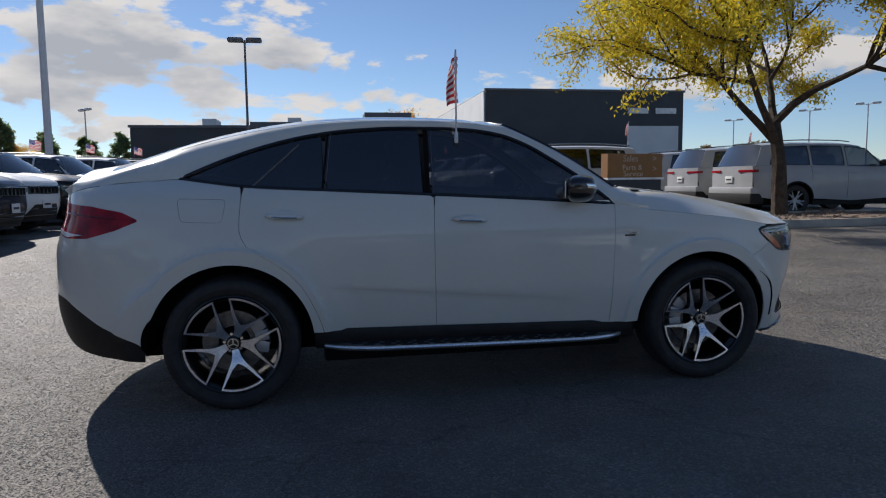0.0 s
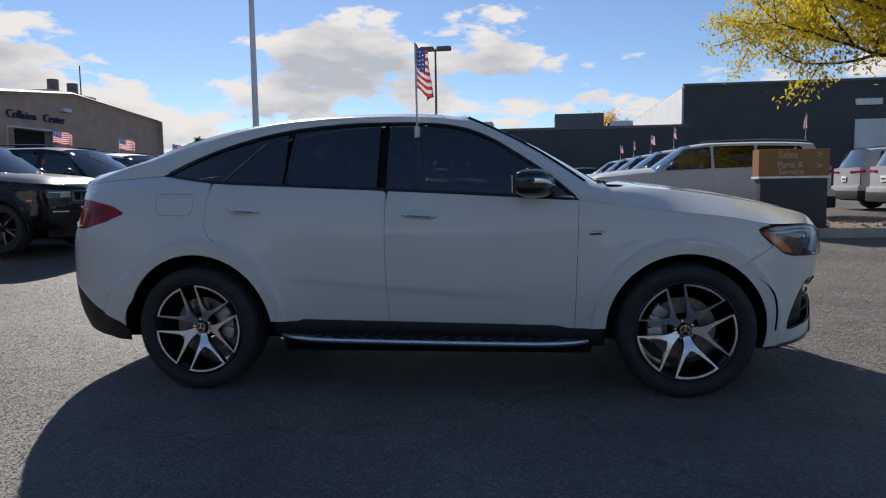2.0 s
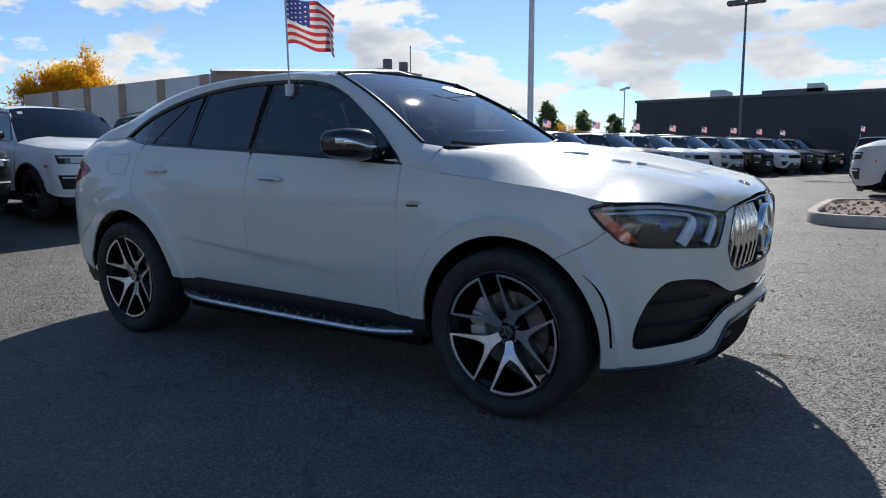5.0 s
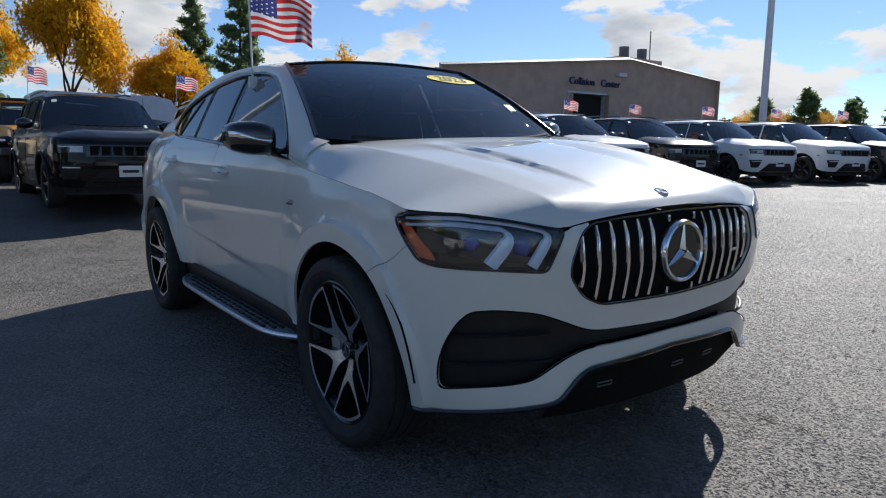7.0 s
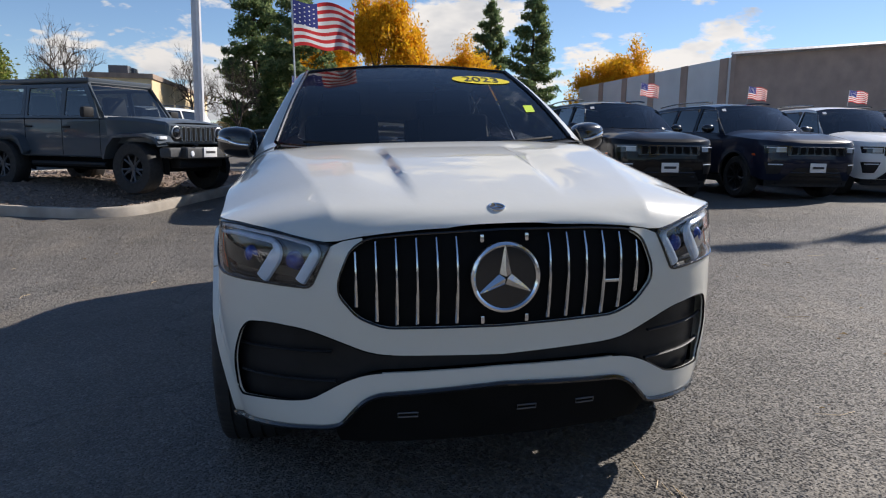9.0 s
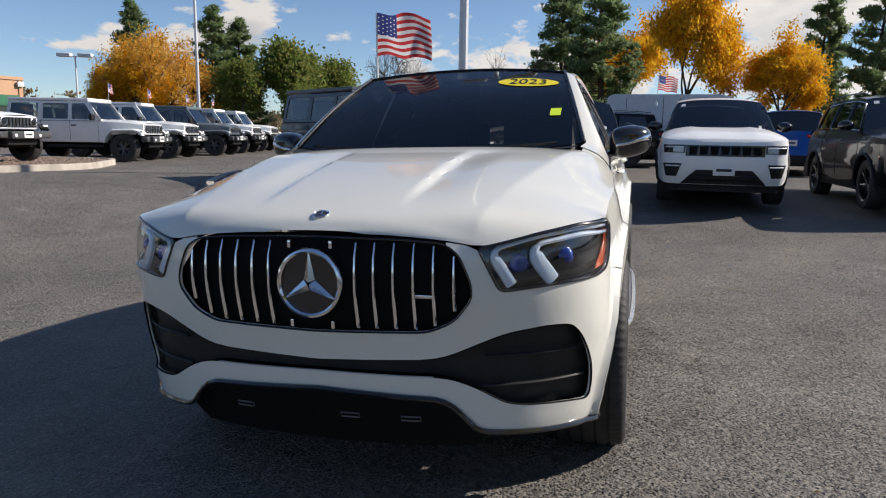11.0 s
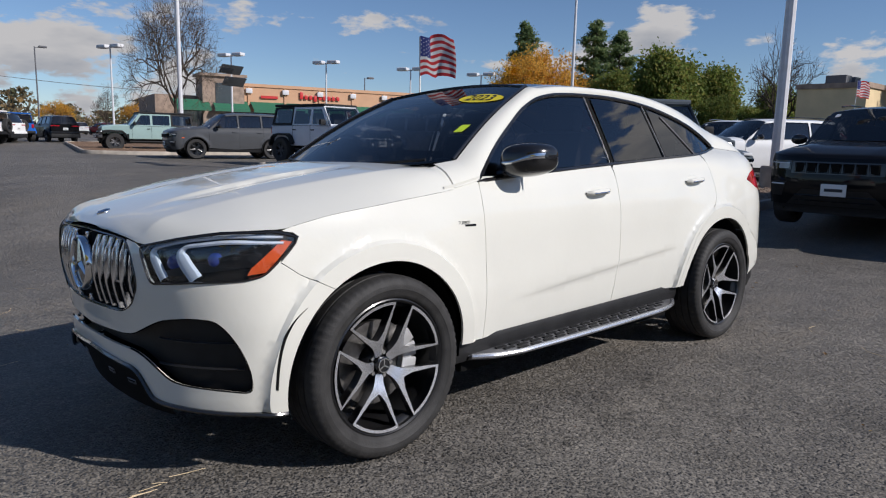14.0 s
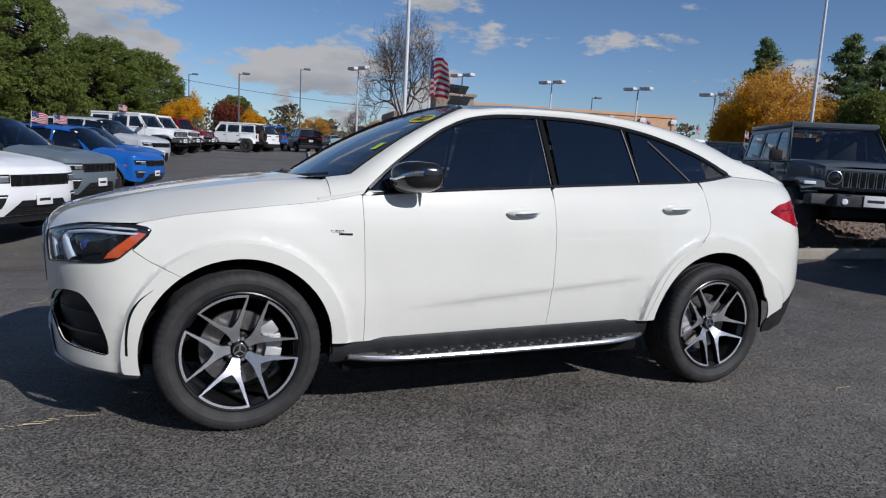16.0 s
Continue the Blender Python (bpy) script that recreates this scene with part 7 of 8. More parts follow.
for k in range(5):
    slab(X0 - 4.0 * k - 0.9, X0 - 4.0 * k - 0.2, YL - 0.08, YL - 0.01, 0.0, 5.8, "pilaster", M_TANBRICK, shop)
slab(-50.0, X0 - 0.02, YL - 0.1, YL - 0.02, 0.0, 1.6, "plinth", M_TANBRICK, shop)
slab(-42.0, -34.0, 41.3, 46.6, 5.6, 8.7, "roof_house", M_TANBRICK, shop)
for y in (43.0, 45.2):
    part("roof_vent", moved(lathe([(0.0, 0.95), (0.40, 0.95), (0.40, 0.0)], 16, "z"), pose(-35, y, 8.7)), M_GREYPOST, shop)
part("roof_mast", tube([(-35, 46.2, 8.7), (-35, 46.2, 11.2)], 0.05, sides=5), M_GREYPOST, shop)
part("wall_lamp", bm_box(X0, X0 + 0.35, 35.3, 36.1, 6.3, 6.55, 0.05), M_WHITEPOST, shop)
for body, y in (("Collision", 32.0), ("Center", 34.75)):
    part("sign_lettering", moved(text_mesh(body, 0.66, 0.05), pose(X0 + 0.08, y, 5.75, 90, 0, 90)), M_SIGNNAVY, shop)

# long charcoal showroom
show = thing("showroom_building", "long charcoal grey showroom with a tall end block", "building")
slab(-13.2, 10.6, 42.6, 70.0, 0.0, 5.0, "long_wing", M_SLATEWALL, show)
slab(-13.3, 10.6, 42.5, 42.62, 4.95, 5.12, "coping", M_GREYPOST, show)
slab(10.4, 25.4, 43.2, 66.0, 0.0, 7.7, "tall_block", M_SLATEWALL, show)
slab(10.3, 25.5, 43.1, 43.3, 7.65, 7.8, "coping", M_GREYPOST, show)
slab(10.28, 10.4, 43.4, 66.0, 5.0, 7.6, "pale_end_wall", M_PALEWALL, show)
slab(21.0, 25.0, 43.1, 43.19, 2.6, 5.2, "display_window", M_PALEWALL, show)
for k in range(2):
    slab(21.0 + 2.2 * k, 22.6 + 2.2 * k, 43.1, 43.19, 6.1, 6.5, "sign_bar", M_LETTER, show)
for x, w, hh in ((2.0, 3.4, 1.3), (5.8, 1.6, 0.7), (-6.0, 3.6, 0.6), (-3.4, 0.9, 0.9), (-9.2, 0.9, 0.8), (-12.8, 2.6, 0.35)):
    slab(x, x + w, 45.5, 48.0, 5.0, 5.0 + hh, "roof_unit", M_PALEWALL if w < 3 else M_GREYPOST, show)

# shop with awnings beyond the lot
mart = thing("shop_building", "long peach stucco shop with green awnings and red sign", "building")
mart.matrix_basis = pose(-34.3, -72.3, 0, 0, 0, 168.2)
slab(0, 27, -14.0, 0.0, 0, 7.0, "wall", M_PEACH, mart)
slab(-0.3, 27.1, -14.2, 0.12, 6.8, 7.15, "cornice", M_PEACH, mart)
slab(-9, 0, -15.0, -2.0, 0, 5.6, "brown_end", M_BROWNWALL, mart)
slab(-4.4, 0.2, -3.0, 0.5, 0, 7.9, "corner_tower", M_BROWNWALL, mart)
slab(-4.7, 0.5, -3.2, 0.8, 7.7, 8.0, "tower_cap", M_BROWNWALL, mart)
slab(-3.0, -1.2, 0.5, 0.56, 4.6, 7.0, "tower_window", M_SHOPGLASS, mart)
for k in range(-2, 6):
    x = 1.0 + 4.3 * k
    rows = [[(x, 0.02, 5.1), (x + 3.9, 0.02, 5.1)], [(x, 1.5, 4.15), (x + 3.9, 1.5, 4.15)], [(x, 1.5, 3.85), (x + 3.9, 1.5, 3.85)]]
    part("awning", grid(rows), M_AWNING, mart)
    slab(x + 0.3, x + 3.6, 0.01, 0.06, 0.7, 4.0, "shop_window", M_SHOPGLASS, mart)
    slab(x + 4.0, x + 4.25, 0.0, 0.12, 0, 6.75, "pier", M_PEACH, mart)
    slab(x + 3.75, x + 4.5, 0.1, 0.35, 6.05, 6.6, "wall_light", M_WHITEPOST, mart, 0.05)
rng = np.random.default_rng(2)
xs_ = 6.9
for k in range(9):
    hgt = 0.5 if k else 0.85
    slab(xs_, xs_ + 0.4, 0.12, 0.22, 5.65 - (0.2 if k == 3 else 0), 5.65 + hgt, "sign_bar", M_SIGNRED, mart, 0.08)
    xs_ += 0.58
slab(2.2, 4.2, 0.12, 0.2, 5.55, 5.85, "sign_bar", M_SIGNRED, mart)
for o in mart.children:
    for q in o.data.vertices:
        q.co.y = -q.co.y
    o.data.flip_normals()

cream = thing("cream_building", "low cream stucco building with roof units", "building")
slab(-66.0, -43.0, -14.6, -10.7, 0.0, 5.1, "wall", M_CREAM, cream)
slab(-66.1, -42.9, -14.7, -10.6, 4.9, 5.2, "cornice", M_BROWNWALL, cream)
for x in (-46.5, -48.2):
    slab(x, x + 1.0, -13.9, -12.7, 5.1, 5.9, "roof_unit", M_GREYPOST, cream)

white_b = thing("white_building", "distant white flat-roofed building", "building")
slab(-6.0, 3.0, -170, -155, 0, 8.5, "wall", M_PALEWALL, white_b)
for k in range(3):
    slab(-5.2 + 2.8 * k, -3.6 + 2.8 * k, -155.0, -154.95, 5.0, 6.8, "window", M_SHOPGLASS, white_b)


# ---------------------------------------------------------------- lamp posts
def make_lamp(label, x, y, height, r, mat, heads=2, yaw=0.0, base=0.0, reach=0.8, big=1.0):
    p = thing("street_lamp", label, "lamp post", m=pose(x, y, ground_z(x, y), 0, 0, yaw))
    part("post", tube([(0, 0, -0.1), (0, 0, height)], r, sides=10, taper=[1.0, 0.62]), mat, p)
    if base:
        part("footing", moved(lathe([(0.0, base), (0.28, base), (0.3, base - 0.04), (0.3, -0.2)], 20, "z"), pose(0, 0, 0)), M_KERB, p)
    for k in range(heads):
        sg = 1 if k == 0 else -1
        part("arm", tube([(0, 0, height - 0.15), (0, sg * (reach - 0.25), height - 0.05)], 0.045, sides=6), mat, p)
        part("lamp_head", moved(bm_box(-0.24 * big, 0.24 * big, -0.42 * big, 0.42 * big, -0.12 * big, 0.12 * big, 0.09 * big, seg=3), pose(0, sg * reach, height)), mat, p)
    return p


make_lamp("tall grey steel lamp post rising above parked cars", -11.2, 23.5, 13.5, 0.15, M_WHITEPOST, 2)
make_lamp("tall white lamp post on a gravel island", -12.5, -3.2, 12.0, 0.125, M_WHITEPOST, 2, base=0.6)
make_lamp("tall white lamp post behind a grey car", -13.4, -38.0, 16.0, 0.14, M_WHITEPOST, 2)
make_lamp("tall thin white steel lamp post", -37.0, -27.5, 14.5, 0.12, M_WHITEPOST, 2)
for x, y, h in ((-19.2, -69.8, 8.7), (-29.5, -65.7, 8.6), (-37.9, -61.2, 8.3), (-45.0, -55.9, 7.9), (-50.4, -50.7, 7.5)):
    tagged(make_lamp("white twin-headed lamp post in a car park", x, y + 1.0, h, 0.11, M_WHITEPOST, 2, 20, reach=0.95, big=1.5), group="car park lamps")
make_lamp("dark twin-headed lamp post before the showroom", -5.1, 35.3, 8.7, 0.09, M_GREYPOST, 2, 90, reach=0.5)
for x, y in ((56.8, 70.6), (58.1, 63.0), (55.3, 84.0), (40.0, 78.0), (-26.0, 75.0), (36.0, 70.0)):
    tagged(make_lamp("distant grey steel lamp post", x, y, 8.6, 0.1, M_WHITEPOST, 2, 40), group="distant lamps")
for x, y, h in ((-34.0, -78.0, 8.5), (-8.3, -80.0, 8.0), (-16.6, -86.0, 9.7), (-50.0, -70.0, 8.0), (-4.0, -100.0, 9.0)):
    tagged(make_lamp("dark distant utility post", x, y, h, 0.1, M_GREYPOST, 1, 80), group="distant posts")
wire = tagged(new("overhead_wire", mesh_of("overhead_wire", tube([(-1.0 - 30.0 * q, -96.0 + 5.5 * q, 8.9 - 2.2 * q - 1.6 * q * (1 - q)) for q in np.linspace(0, 1, 24)], 0.035, sides=5), M_GREYPOST)), "thin dark wire between utility posts", "wire", kind="structure")
solar = thing("solar_panel", "tilted solar panel on a post", "solar panel", m=pose(-22.5, -50.2, ground_z(-22, -50), 0, 0, 20))
part("post", tube([(0, 0, 0), (0, 0, 5.0)], 0.08), M_WHITEPOST, solar)
for k in (0, 1):
    part("panel", moved(bm_box(-1.15, 1.15, -0.03, 0.03, -0.40, 0.40, 0.01), pose(0, 0.3 * k, 4.9 + 0.95 * (1 - k) - 0.0, -35, 0, 0)), M_SHOPGLASS, solar)

# direction sign on the island
sign = thing("direction_sign", "ochre direction sign on a dark base", "sign", m=pose(5.0, 7.75, ground_z(5.0, 7.75) + 0.1, 0, 0, 8))
part("base", bm_box(-0.58, 0.58, -0.12, 0.12, 0.0, 0.86, 0.01), M_SIGNGREY, sign)
part("ledge", bm_box(-0.62, 0.62, -0.15, 0.15, 0.86, 0.9), M_LETTER, sign)
part("panel", bm_box(-0.60, 0.60, -0.13, 0.13, 0.9, 1.36, 0.008), M_SIGNORANGE, sign)
part("panel_side", bm_box(-0.615, -0.60, -0.12, 0.12, 0.9, 1.36), M_SIGNORANGE, sign)
for body, x, z, s in (("Sales", -0.12, 1.26, 0.17), (">", 0.42, 1.26, 0.17), ("Parts &", -0.08, 1.09, 0.15), ("Service", -0.06, 0.97, 0.15), (">", 0.42, 1.06, 0.17)):
    part("lettering", moved(text_mesh(body, s, 0.003), pose(x, -0.134, z, 90, 0, 0)), M_SIGNTEXT, sign)

# ---------------------------------------------------------------- trees
def planted(t, x, y, yaw=0.0, s=1.0):
    t.matrix_basis = pose(x, y, ground_z(x, y), 0, 0, yaw) @ Matrix.Diagonal((s, s, s, 1))
    return t


locust = make_tree("honey locust with thin yellow and green autumn leaves", 7.2, 1.08, M_LEAF_MIX, 11, 80000, 0.05, 0.17, levels=4, r0=0.19, start=0.30, kids=3, droop=0.6, aspect=2.6, low=2.35)
planted(locust, 9.0, 8.8, 40)
gold = make_tree("broad golden autumn tree behind parked cars", 11.0, 1.05, M_LEAF_GOLD, 21, 34000, 0.13, 0.36, r0=0.2, start=0.2)
planted(gold, -45.5, 4.0, 0, 1.1)
gold.scale = (0.78, 0.78, 1.12)
for x, y, s, a in ((-44.5, 9.6, 0.72, 80), (-50.3, 24.2, 0.84, 140), (-60.0, 0.0, 1.05, 200), (-40.0, -34.5, 0.66, 30), (-42.0, -38.0, 0.6, 300), (-11.0, -88.0, 0.42, 10), (-0.7, -44.4, 0.34, 250)):
    t = copy_thing(gold, pose(x, y, ground_z(x, y), 0, 0, a))
    t.scale = (s, s, s)
rust = make_tree("thin rust-coloured autumn tree", 8.0, 1.0, M_LEAF_ORANGE, 31, 13000, 0.10, 0.27, r0=0.15)
planted(rust, -40.0, -33.4)
for x, y, s, a in ((8.0, 75.0, 1.1, 0), (-34.0, 62.0, 0.62, 50), (-40.0, 70.0, 0.6, 90), (-27.6, 54.0, 0.52, 15), (-24.6, 56.0, 0.5, 140), (-31.2, 57.0, 0.55, 260), (-30.0, -95.0, 0.55, 20), (-38.0, -90.0, 0.5, 200), (-24.0, -110.0, 0.6, 100), (-70.0, -62.0, 0.8, 60), (-66.0, -58.0, 0.7, 10)):
    t = copy_thing(rust, pose(x, y, ground_z(x, y), 0, 0, a))
    t.scale = (s, s, s)
redt = make_tree("small red autumn tree far off", 5.5, 1.0, M_LEAF_RED, 41, 2500, 0.17, 0.4, r0=0.12)
planted(redt, -8.5, -92.0)
green = make_tree("dense dark green leafy tree", 6.6, 0.95, M_LEAF_OLIVE, 51, 24000, 0.14, 0.38, r0=0.18, start=0.14)
planted(green, -45.0, -25.0)
green.scale = (1.1, 1.1, 1.15)
for x, y, s, a in ((-49.5, -23.4, 1.0, 60), (-42.0, -27.5, 0.9, 120), (-53.0, -20.0, 0.8, 10), (-44.5, -20.6, 0.62, 200), (-43.4, -17.4, 0.5, 330), (-43.6, -23.2, 0.66, 250)):
    t = copy_thing(green, pose(x, y, ground_z(x, y), 0, 0, a))
    t.scale = (s, s, s)
bushy = make_tufted_pine("broad bushy green pine with rounded tufts", 8.3, 3.0, 61, 330, 130, M_LEAF_GREEN)
planted(bushy, 7.8, -41.5)
for x, y, s, a in ((11.5, -37.0, 1.02, 30), (4.4, -46.5, 0.92, 75), (1.9, -51.5, 0.9, 120), (9.5, -46.0, 0.9, 250), (6.0, -52.0, 0.9, 20), (14.5, -32.5, 1.04, 310), (-9.8, -96.0, 0.85, 70)):
    t = copy_thing(bushy, pose(x, y, ground_z(x, y), 0, 0, a))
    t.scale = (s * 1.25, s * 1.25, s * 0.88)
pine = make_pine("tall dark green pine tree", 12.8, 3.0, 71, 26000, None, 0.05, 0.16, 0.62, 10.0)
planted(pine, -52.2, 17.2, 0, 1.0)
for x, y, w, h, a in ((-55.6, 14.4, 0.9, 0.97, 40), (-55.0, -5.2, 1.25, 1.12, 90), (-52.0, -2.0, 1.3, 1.08, 130), (-45.5, -31.8, 0.95, 0.82, 170), (-44.0, -38.1, 0.95, 0.84, 15), (-47.1, -30.4, 0.9, 0.76, 220)):
    t = copy_thing(pine, pose(x, y, ground_z(x, y), 0, 0, a))
    t.scale = (w, w, h)
far_pine = make_pine("small dark pine tree on the skyline", 5.2, 1.9, 72, 5000, None, 0.05, 0.2, 0.8, 12.0)
planted(far_pine, -34.0, 62.0)
for x, y, s, a in ((-30.0, 66.0, 0.9, 60), (-18.0, 58.0, 0.95, 33), (-21.5, 60.0, 0.9, 99), (-29.4, 54.4, 1.0, 25), (-26.2, 55.4, 1.1, 77), (-23.2, 56.6, 0.9, 170), (-19.9, 57.2, 0.8, 230), (-25.0, 61.0, 1.0, 150), (-38.0, 68.0, 1.0, 200), (-62.0, 36.0, 1.4, 0), (-64.0, 42.0, 1.35, 60), (-63.0, 47.0, 1.3, 110)):
    t = copy_thing(far_pine, pose(x, y, ground_z(x, y), 0, 0, a))
    t.scale = (s, s, s)
barren = make_tree("leafless tree with fine grey branches", 9.5, 1.2, M_LEAF_GOLD, 81, 0, levels=5, r0=0.17, start=0.14, kids=3)
planted(barren, -46.0, -17.0, 40, 0.95)
wide = make_tree("wide leafless tree with fine pale twigs", 11.4, 1.35, M_LEAF_TWIG, 83, 14000, 0.05, 0.22, levels=5, r0=0.19, start=0.22, kids=4, aspect=7.0)
planted(wide, -15.1, -43.2)
wide.children[0].data.materials[0] = plain("pale_bark", (0.30, 0.24, 0.19), 0.9, var=0.3, scale=14, spec=0.2)
reach_ = max(math.hypot(v.co.x, v.co.y) for v in wide.children[0].data.vertices)
wide.scale = (4.6 / reach_, 4.6 / reach_, 1.0)
for x, y, s, a in ((-47.5, -9.0, 0.8, 100), (-44.0, -5.5, 0.7, 200), (-28.0, -100.0, 0.8, 10), (-60.0, -4.0, 0.9, 77)):
    t = copy_thing(barren, pose(x, y, ground_z(x, y), 0, 0, a))
    t.scale = (s, s, s)

# woods at the edge of sight
rng = np.random.default_rng(5)
vs_, cs_ = [], []
for k in range(420):
    a, r = rng.uniform(0, 6.283), rng.uniform(140, 260)
    hgt, w = rng.uniform(4.0, 8.5), rng.uniform(1.3, 2.8)
    for j in range(300):
        h = rng.uniform(0.0, 1.0) ** 0.8
        u = w * (1.05 - 0.75 * h * h)
        cs_.append((r * math.cos(a) + rng.normal() * u, r * math.sin(a) + rng.normal() * u, 0.5 + hgt * h))
M_FARWOOD = leaf_material("far_autumn_wood", (0.12, 0.13, 0.07), (0.38, 0.25, 0.10), (0.22, 0.18, 0.12))
woods = tagged(new("far_woods"), "distant mixed autumn trees on the skyline", "trees", kind="stuff")
cards("foliage", cs_, rng.uniform(0.25, 0.65, len(cs_)), M_FARWOOD, woods, rng, 1.6, 0.0)

# ---------------------------------------------------------------- parked cars
make_coupe()
suv = painted(make_suv("white SUV with black slotted grille, parked in a row"), WHITE)
suv.matrix_basis = stand(suv, -9.3, 2.35, -2)
off = painted(make_wrangler("grey boxy off-roader parked on a gravel island", False, True), (0.085, 0.10, 0.115))
off.matrix_basis = stand(off, -8.8, -4.2, 57, 0.06)


def park(src, label, color, x, y, yaw, group="", dz=0.0, s=(1, 1, 1)):
    c = painted(copy_thing(src, stand(src, x, y, yaw, dz)), color)
    c.scale = s
    tagged(c, label, group=group)
    return c


ROW = "cars in the front row"
tagged(suv, group=ROW)
park(suv, "black SUV with a white plate, parked in a row", BLACK, -9.2, -0.25, 3, ROW)
names = {WHITE: "white SUV parked in a long row", BLACK: "black SUV parked in a long row", NAVY: "dark blue SUV parked in a long row", SILVER: "silver SUV parked in a long row"}
line_up = [(-8.7, 5.2, BLACK), (-8.6, 7.9, NAVY), (-8.9, 10.5, WHITE), (-8.9, 13.3, BLACK), (-8.4, 16.1, WHITE), (-7.7, 18.8, WHITE), (-7.0, 21.5, BLACK), (-6.3, 24.2, WHITE), (-5.6, 26.9, SILVER), (-4.9, 29.6, BLACK), (-4.2, 32.3, WHITE), (-3.5, 35.0, BLACK), (-2.8, 37.7, BLACK)]
for i, (x, y, col) in enumerate(line_up):
    park(suv, names[col], col, x, y, 0 if y < 10 else -8 - 0.4 * (y - 10), ROW)
for x, y in ((0.9, 37.5), (3.4, 39.0), (5.2, 39.2)):
    park(suv, "silver SUV seen from behind before the showroom", SILVER, x, y, 92, "cars before the showroom")
long_suv = painted(make_suv("long silver-white SUV parked beyond a gravel island", 5.2, 3.09, 1.82, 0.98, True), (0.56, 0.56, 0.56))
long_suv.matrix_basis = stand(long_suv, 4.35, 11.95, 180)
for x, y in ((11.75, 10.9), (12.0, 13.8), (12.3, 16.8)):
    park(long_suv, "long silver SUV with its tail towards the drive", (0.42, 0.43, 0.44), x, y, 0, "silver cars tail first")
for x, y in ((4.25, 14.85), (4.15, 17.8), (4.05, 20.8), (3.9, 23.8)):
    park(long_suv, "long silver SUV standing in a row with its twins", (0.5, 0.5, 0.5), x, y, 180, "silver cars in a row")
# behind the front row
off2 = painted(make_wrangler("orange boxy off-roader with a black top"), ORANGE)
off2.matrix_basis = stand(off2, -15.2, -0.6, 2)
park(suv, "white SUV beyond a gravel island", WHITE, -17.4, -5.75, -32)
park(suv, "white SUV beyond a lamp post", WHITE, -18.6, -7.2, 8)
park(suv, "blue SUV parked far behind", BLUE, -18.6, 5.4, 170)
park(suv, "black SUV standing broadside behind the island", BLACK, -19.8, -0.7, -90)
JEEPS = "off-roaders in a row"
park(off2, "silver-grey off-roader with a black top on a kerbed island", (0.72, 0.74, 0.78), -9.2, -15.6, 97, JEEPS, 0.12)
for x, y in ((-13.6, -15.3), (-16.4, -15.9), (-19.6, -16.2), (-22.6, -17.0), (-25.6, -17.8)):
    park(off, "white off-roader with a white top", WHITE if x > -17 else (SLATE if x > -22 else WHITE), x, y, 103, JEEPS)
park(suv, "dark grey SUV standing alone", GREY, -9.3, -23.2, -8.5)
park(off, "bright blue off-roader seen from behind", BLUE, -6.9, -50.6, -82)
park(suv, "black SUV seen from behind", BLACK, -9.8, -51.4, -88)
park(off2, "pale mint off-roader beside a mulch bed", MINT, -9.2, -32.0, -10)
park(off, "blue off-roader behind other cars", BLUE, -15.8, -27.0, 100, JEEPS)
park(off, "white off-roader behind other cars", WHITE, -18.5, -27.5, 100, JEEPS)
LOT = "cars along the far aisle"
park(suv, "white SUV with black grille parked at an angle to the aisle", WHITE, 5.25, -8.9, 146, LOT)
park(suv, "grey SUV parked at an angle to the aisle", SLATE, 4.8, -12.3, 153, LOT)
park(suv, "bright blue compact SUV parked at an angle", BLUE, 3.55, -16.3, 156, LOT, 0, (0.9, 0.95, 0.91))
park(suv, "bright blue compact SUV parked at an angle", BLUE, 3.45, -20.0, 156, LOT, 0, (0.9, 0.95, 0.91))
park(suv, "silver SUV parked at an angle to the aisle", SILVER, 3.3, -24.6, 148, LOT, 0, (1, 1, 0.95))
for x, y, col, nm in ((2.0, -31.6, WHITE, "white"), (1.2, -35.2, WHITE, "white"), (0.1, -39.3, RED, "dark red")):
    park(off, nm + " off-roader parked at an angle to the aisle", col, x, y, 148, LOT)
park(off, "white off-roader with its tail to the aisle", WHITE, -3.3, -43.2, -32, LOT)
park(suv, "white SUV with its tail to the aisle", WHITE, -4.6, -47.6, -40, LOT)
for k in range(7):
    park(suv, "car on a distant lot", (WHITE, BLACK, GREY, SILVER, RED, BLUE, WHITE)[k], -17.0 - 3.2 * k, -113.0 + 1.1 * k, -85 + 10 * (k % 3), "distant cars")
van = thing("white_van", "white panel van parked behind the front row", "van", m=stand(None, -22.4, 2.55, 92))
prof = rounded([(-2.70, 0.42), (-2.74, 1.2), (-2.66, 2.36), (-2.45, 2.46), (1.05, 2.46), (1.55, 2.36), (2.15, 1.50), (2.62, 1.28), (2.74, 0.95), (2.74, 0.42)], 0.10, 4)
rows = [[(p.x, w * (1 - 0.055 * smooth((p.y - 1.2) / 1.2)), p.y) for p in prof] for w in (-0.98, -0.94, 0.94, 0.98)]
rows[0] = [(x, y * 0.995, z) for x, y, z in rows[0]]
vb = grid(rows, False, True)
vb.verts.ensure_lookup_table()
vb.faces.new(vb.verts[: len(prof)])
vb.faces.new(vb.verts[-len(prof):])
bmesh.ops.recalc_face_normals(vb, faces=vb.faces)
part("body", vb, M_WHITEPOST, van)
part("windscreen", grid([[(1.60 + 0.52 * (1 - u), w * (0.86 + 0.06 * (1 - u)), 2.30 - 0.74 * (1 - u)) for w in (-1, 0, 1)] for u in (0, 0.5, 1)]), M_GLASS_BG, van)
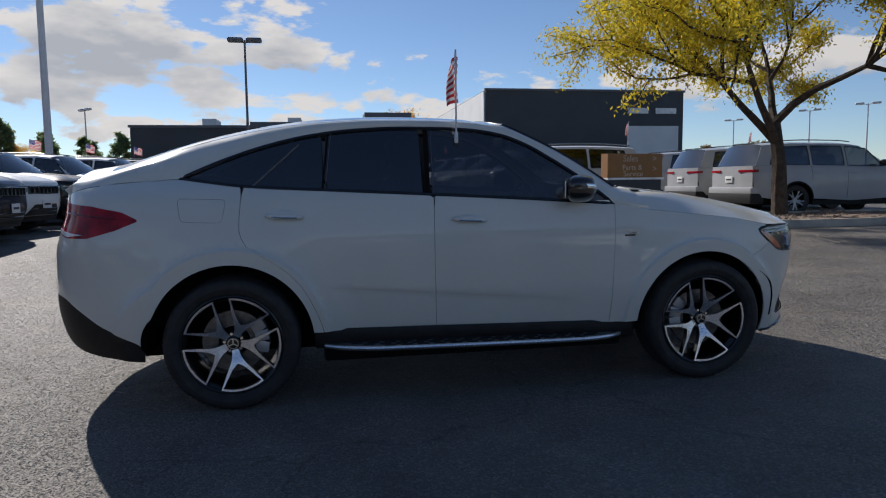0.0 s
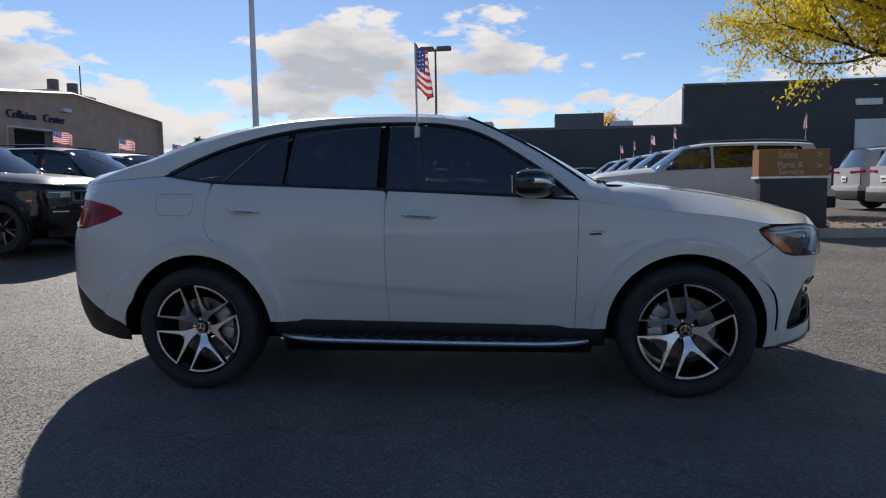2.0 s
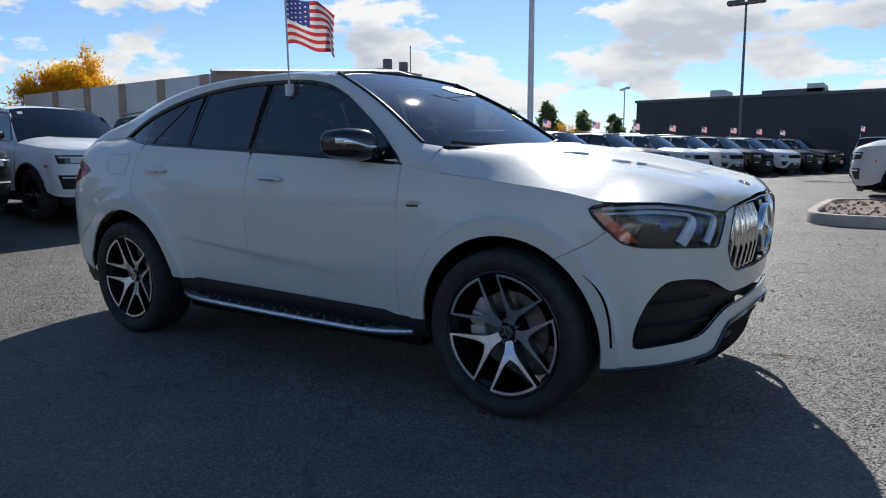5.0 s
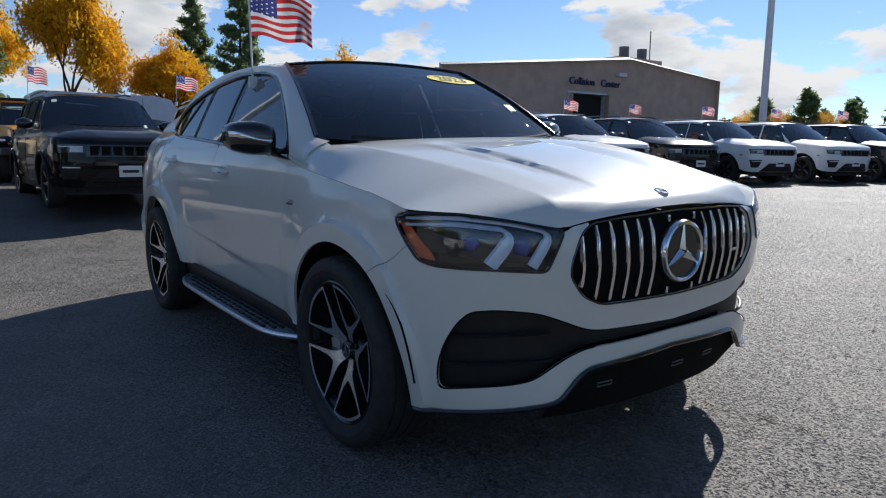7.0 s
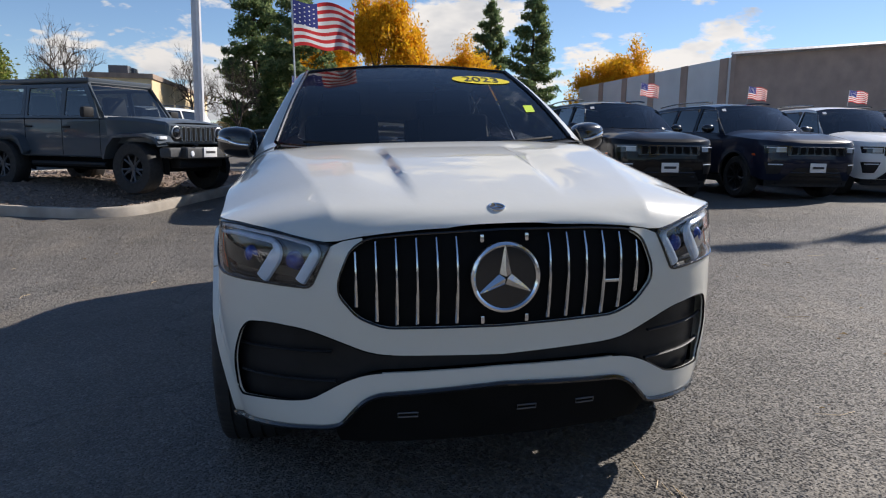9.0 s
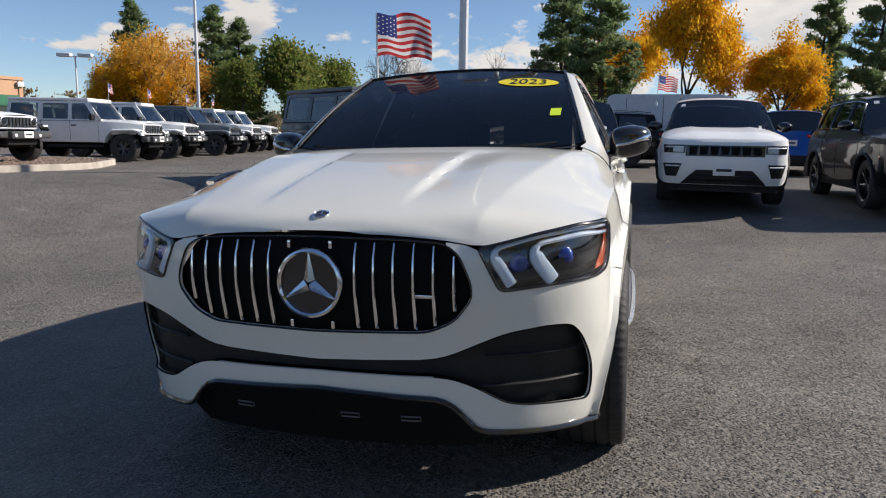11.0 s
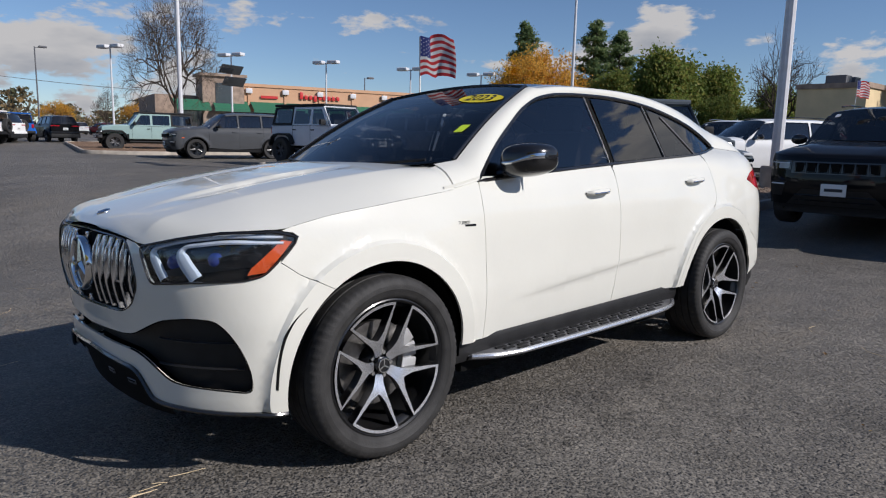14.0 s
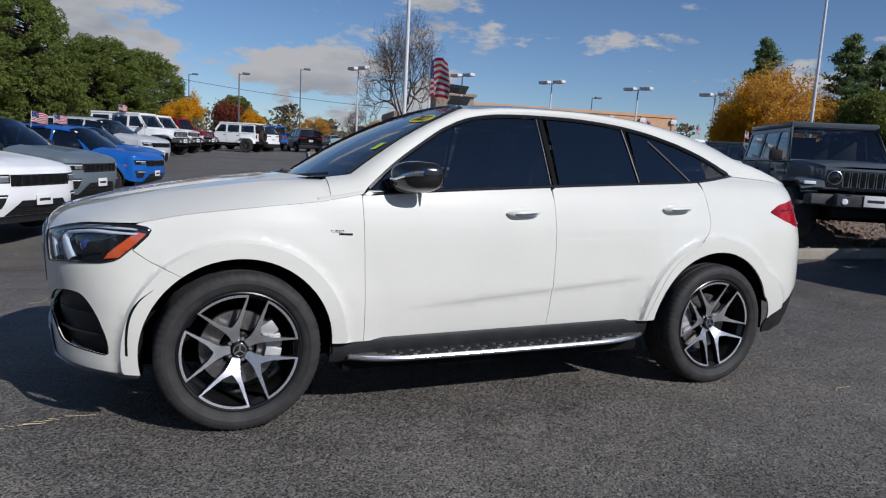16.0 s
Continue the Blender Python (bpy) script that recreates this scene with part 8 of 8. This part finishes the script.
for sg in (1, -1):
    part("cab_window", grid([[(x, sg * (0.975 - 0.05 * smooth((z - 1.2) / 1.2)), z) for x in (0.75, 1.35 + (2.1 - z) * 0.5)] for z in (1.45, 2.1)]), M_SHOPGLASS, van)
    for x in (0.62, -0.75, -2.0):
        part("door_seam", tube([(x, sg * (0.983 - 0.054 * smooth((z - 1.2) / 1.2)), z) for z in np.linspace(0.6, 2.35, 8)], 0.008, sides=4), M_DARK, van)
    part("rub_strip", tube([(x, sg * 0.985, 0.95) for x in (-2.6, 2.5)], 0.03, sides=5), M_CLOTH, van)
    part("sill", bm_box(-1.3, 1.35, sg * 0.96 - 0.03, sg * 0.96 + 0.03, 0.30, 0.50, 0.02), M_CLOTH, van)
    part("tail_lamp", bm_box(-2.78, -2.70, sg * 0.86 - 0.07, sg * 0.86 + 0.07, 0.95, 1.5, 0.02), M_RED, van)
for x in (1.75, -1.7):
    for y in (0.85, -0.85):
        simple_wheel("wheel", van, x, y, 0.36, 0.36, 0.24, M_ALLOY_BG, 0.22)

# ---------------------------------------------------------------- flags on cars
flag = make_flag("striped flag clipped to a car window")
CAR_M = Matrix.Rotation(radians(-0.38), 4, "Y") @ Matrix.Rotation(radians(1.85), 4, "X")
p = CAR_M @ Vector((-0.093, -0.672, 1.60))
flag.matrix_basis = pose(p.x, p.y, p.z, 0, -1.5, 82)
for x, y, z, a in ((-9.75, 1.30, 1.80, 60), (-10.2, -1.05, 1.80, 40), (-9.6, 6.2, 1.82, 50), (-9.7, 8.8, 1.82, 45), (-9.9, 11.5, 1.82, 40), (-10.0, 14.3, 1.84, 60), (-9.4, 17.0, 1.86, 50), (-8.7, 19.7, 1.86, 60), (-7.9, 22.4, 1.88, 50), (-7.2, 25.1, 1.9, 60), (-6.5, 27.8, 1.9, 55), (-5.8, 30.5, 1.9, 60), (-5.1, 33.2, 1.92, 50), (-4.4, 35.9, 1.92, 50), (-3.7, 38.6, 1.92, 50), (0.2, 37.4, 2.0, 60), (6.0, 39.0, 2.0, 60), (6.4, 11.0, 1.95, 70), (4.2, 13.9, 1.95, 70), (4.1, 16.9, 1.95, 60), (4.0, 19.9, 1.95, 75), (3.9, 22.9, 1.95, 65), (12.2, 14.8, 1.95, 60), (-13.0, -14.0, 1.9, 200), (-16.0, -15.0, 1.92, 200), (-19.2, -15.8, 1.92, 200), (-22.4, -16.8, 1.92, 200), (5.4, -11.6, 1.7, 200), (4.4, -15.5, 1.55, 200), (4.3, -19.2, 1.55, 200), (2.9, -30.9, 1.8, 200), (-17.6, -27.0, 1.9, 200)):
    copy_thing(flag, pose(x, y, ground_z(x, y) + z - 0.1, 0, 3, a))

# ---------------------------------------------------------------- litter on the asphalt
M_DRYLEAF = leaf_material("dry_fallen_leaves", (0.26, 0.15, 0.06), (0.40, 0.29, 0.12), (0.20, 0.12, 0.06))
rng = np.random.default_rng(9)
vs_, fs_ = [], []
for k in range(900):
    r, an = 1.5 + 12.0 * rng.uniform() ** 0.7, rng.uniform(0, 6.283)
    x, y, s, t = r * math.cos(an), r * math.sin(an), rng.uniform(0.008, 0.026), rng.uniform(0, 6.283)
    if y < -1.3 and abs(x) < 3.5:
        s *= 0.5
    if abs(x) < 2.8 and abs(y) < 1.3:
        continue
    z, o = ground_z(x, y) + 0.004, len(vs_)
    ca, sa = math.cos(t) * s, math.sin(t) * s
    w = rng.uniform(0.3, 0.6)
    vs_ += [(x - ca, y - sa, z), (x - sa * w, y + ca * w, z + s * 0.35), (x + ca, y + sa, z + s * 0.1), (x + sa * w, y - ca * w, z + s * 0.3)]
    fs_ += [(o, o + 1, o + 2), (o, o + 2, o + 3)]
me = bpy.data.meshes.new("fallen_leaves")
me.from_pydata(vs_, [], fs_)
me.materials.append(M_DRYLEAF)
tagged(new("fallen_leaves", me), "small dry leaves scattered on the asphalt", "leaves", kind="stuff")
M_STRAW = plain("dry_straw", (0.58, 0.45, 0.28), 0.8, var=0.2, scale=20)
straws = bmesh.new()
for k in range(60):
    r, an = 2.2 + 4.0 * rng.uniform(), rng.uniform(0, 6.283)
    x, y, t, l = r * math.cos(an), r * math.sin(an), rng.uniform(0, 6.283), rng.uniform(0.03, 0.12)
    tube([(x + l * q * math.cos(t + 0.3 * q), y + l * q * math.sin(t + 0.3 * q), ground_z(x, y) + 0.006) for q in (-1, 0, 1)], 0.0016, sides=3, bm=straws)
for k in range(10):
    # a drift of straw caught along a crack
    q, l, t = rng.uniform(), rng.uniform(0.02, 0.07), rng.normal() * 0.35 + 2.95
    x, y = 2.62 - 0.45 * q + rng.normal() * 0.01, 0.655 - 0.09 * q + rng.normal() * 0.014
    tube([(x + l * w * math.cos(t), y + l * w * math.sin(t), ground_z(x, y) + 0.006 + 0.004 * rng.uniform()) for w in (-1, 0, 1)], 0.0016, sides=3, bm=straws)
tagged(new("straws", mesh_of("straws", straws, M_STRAW)), "dry grass straws scattered on the asphalt", "straw", kind="stuff")
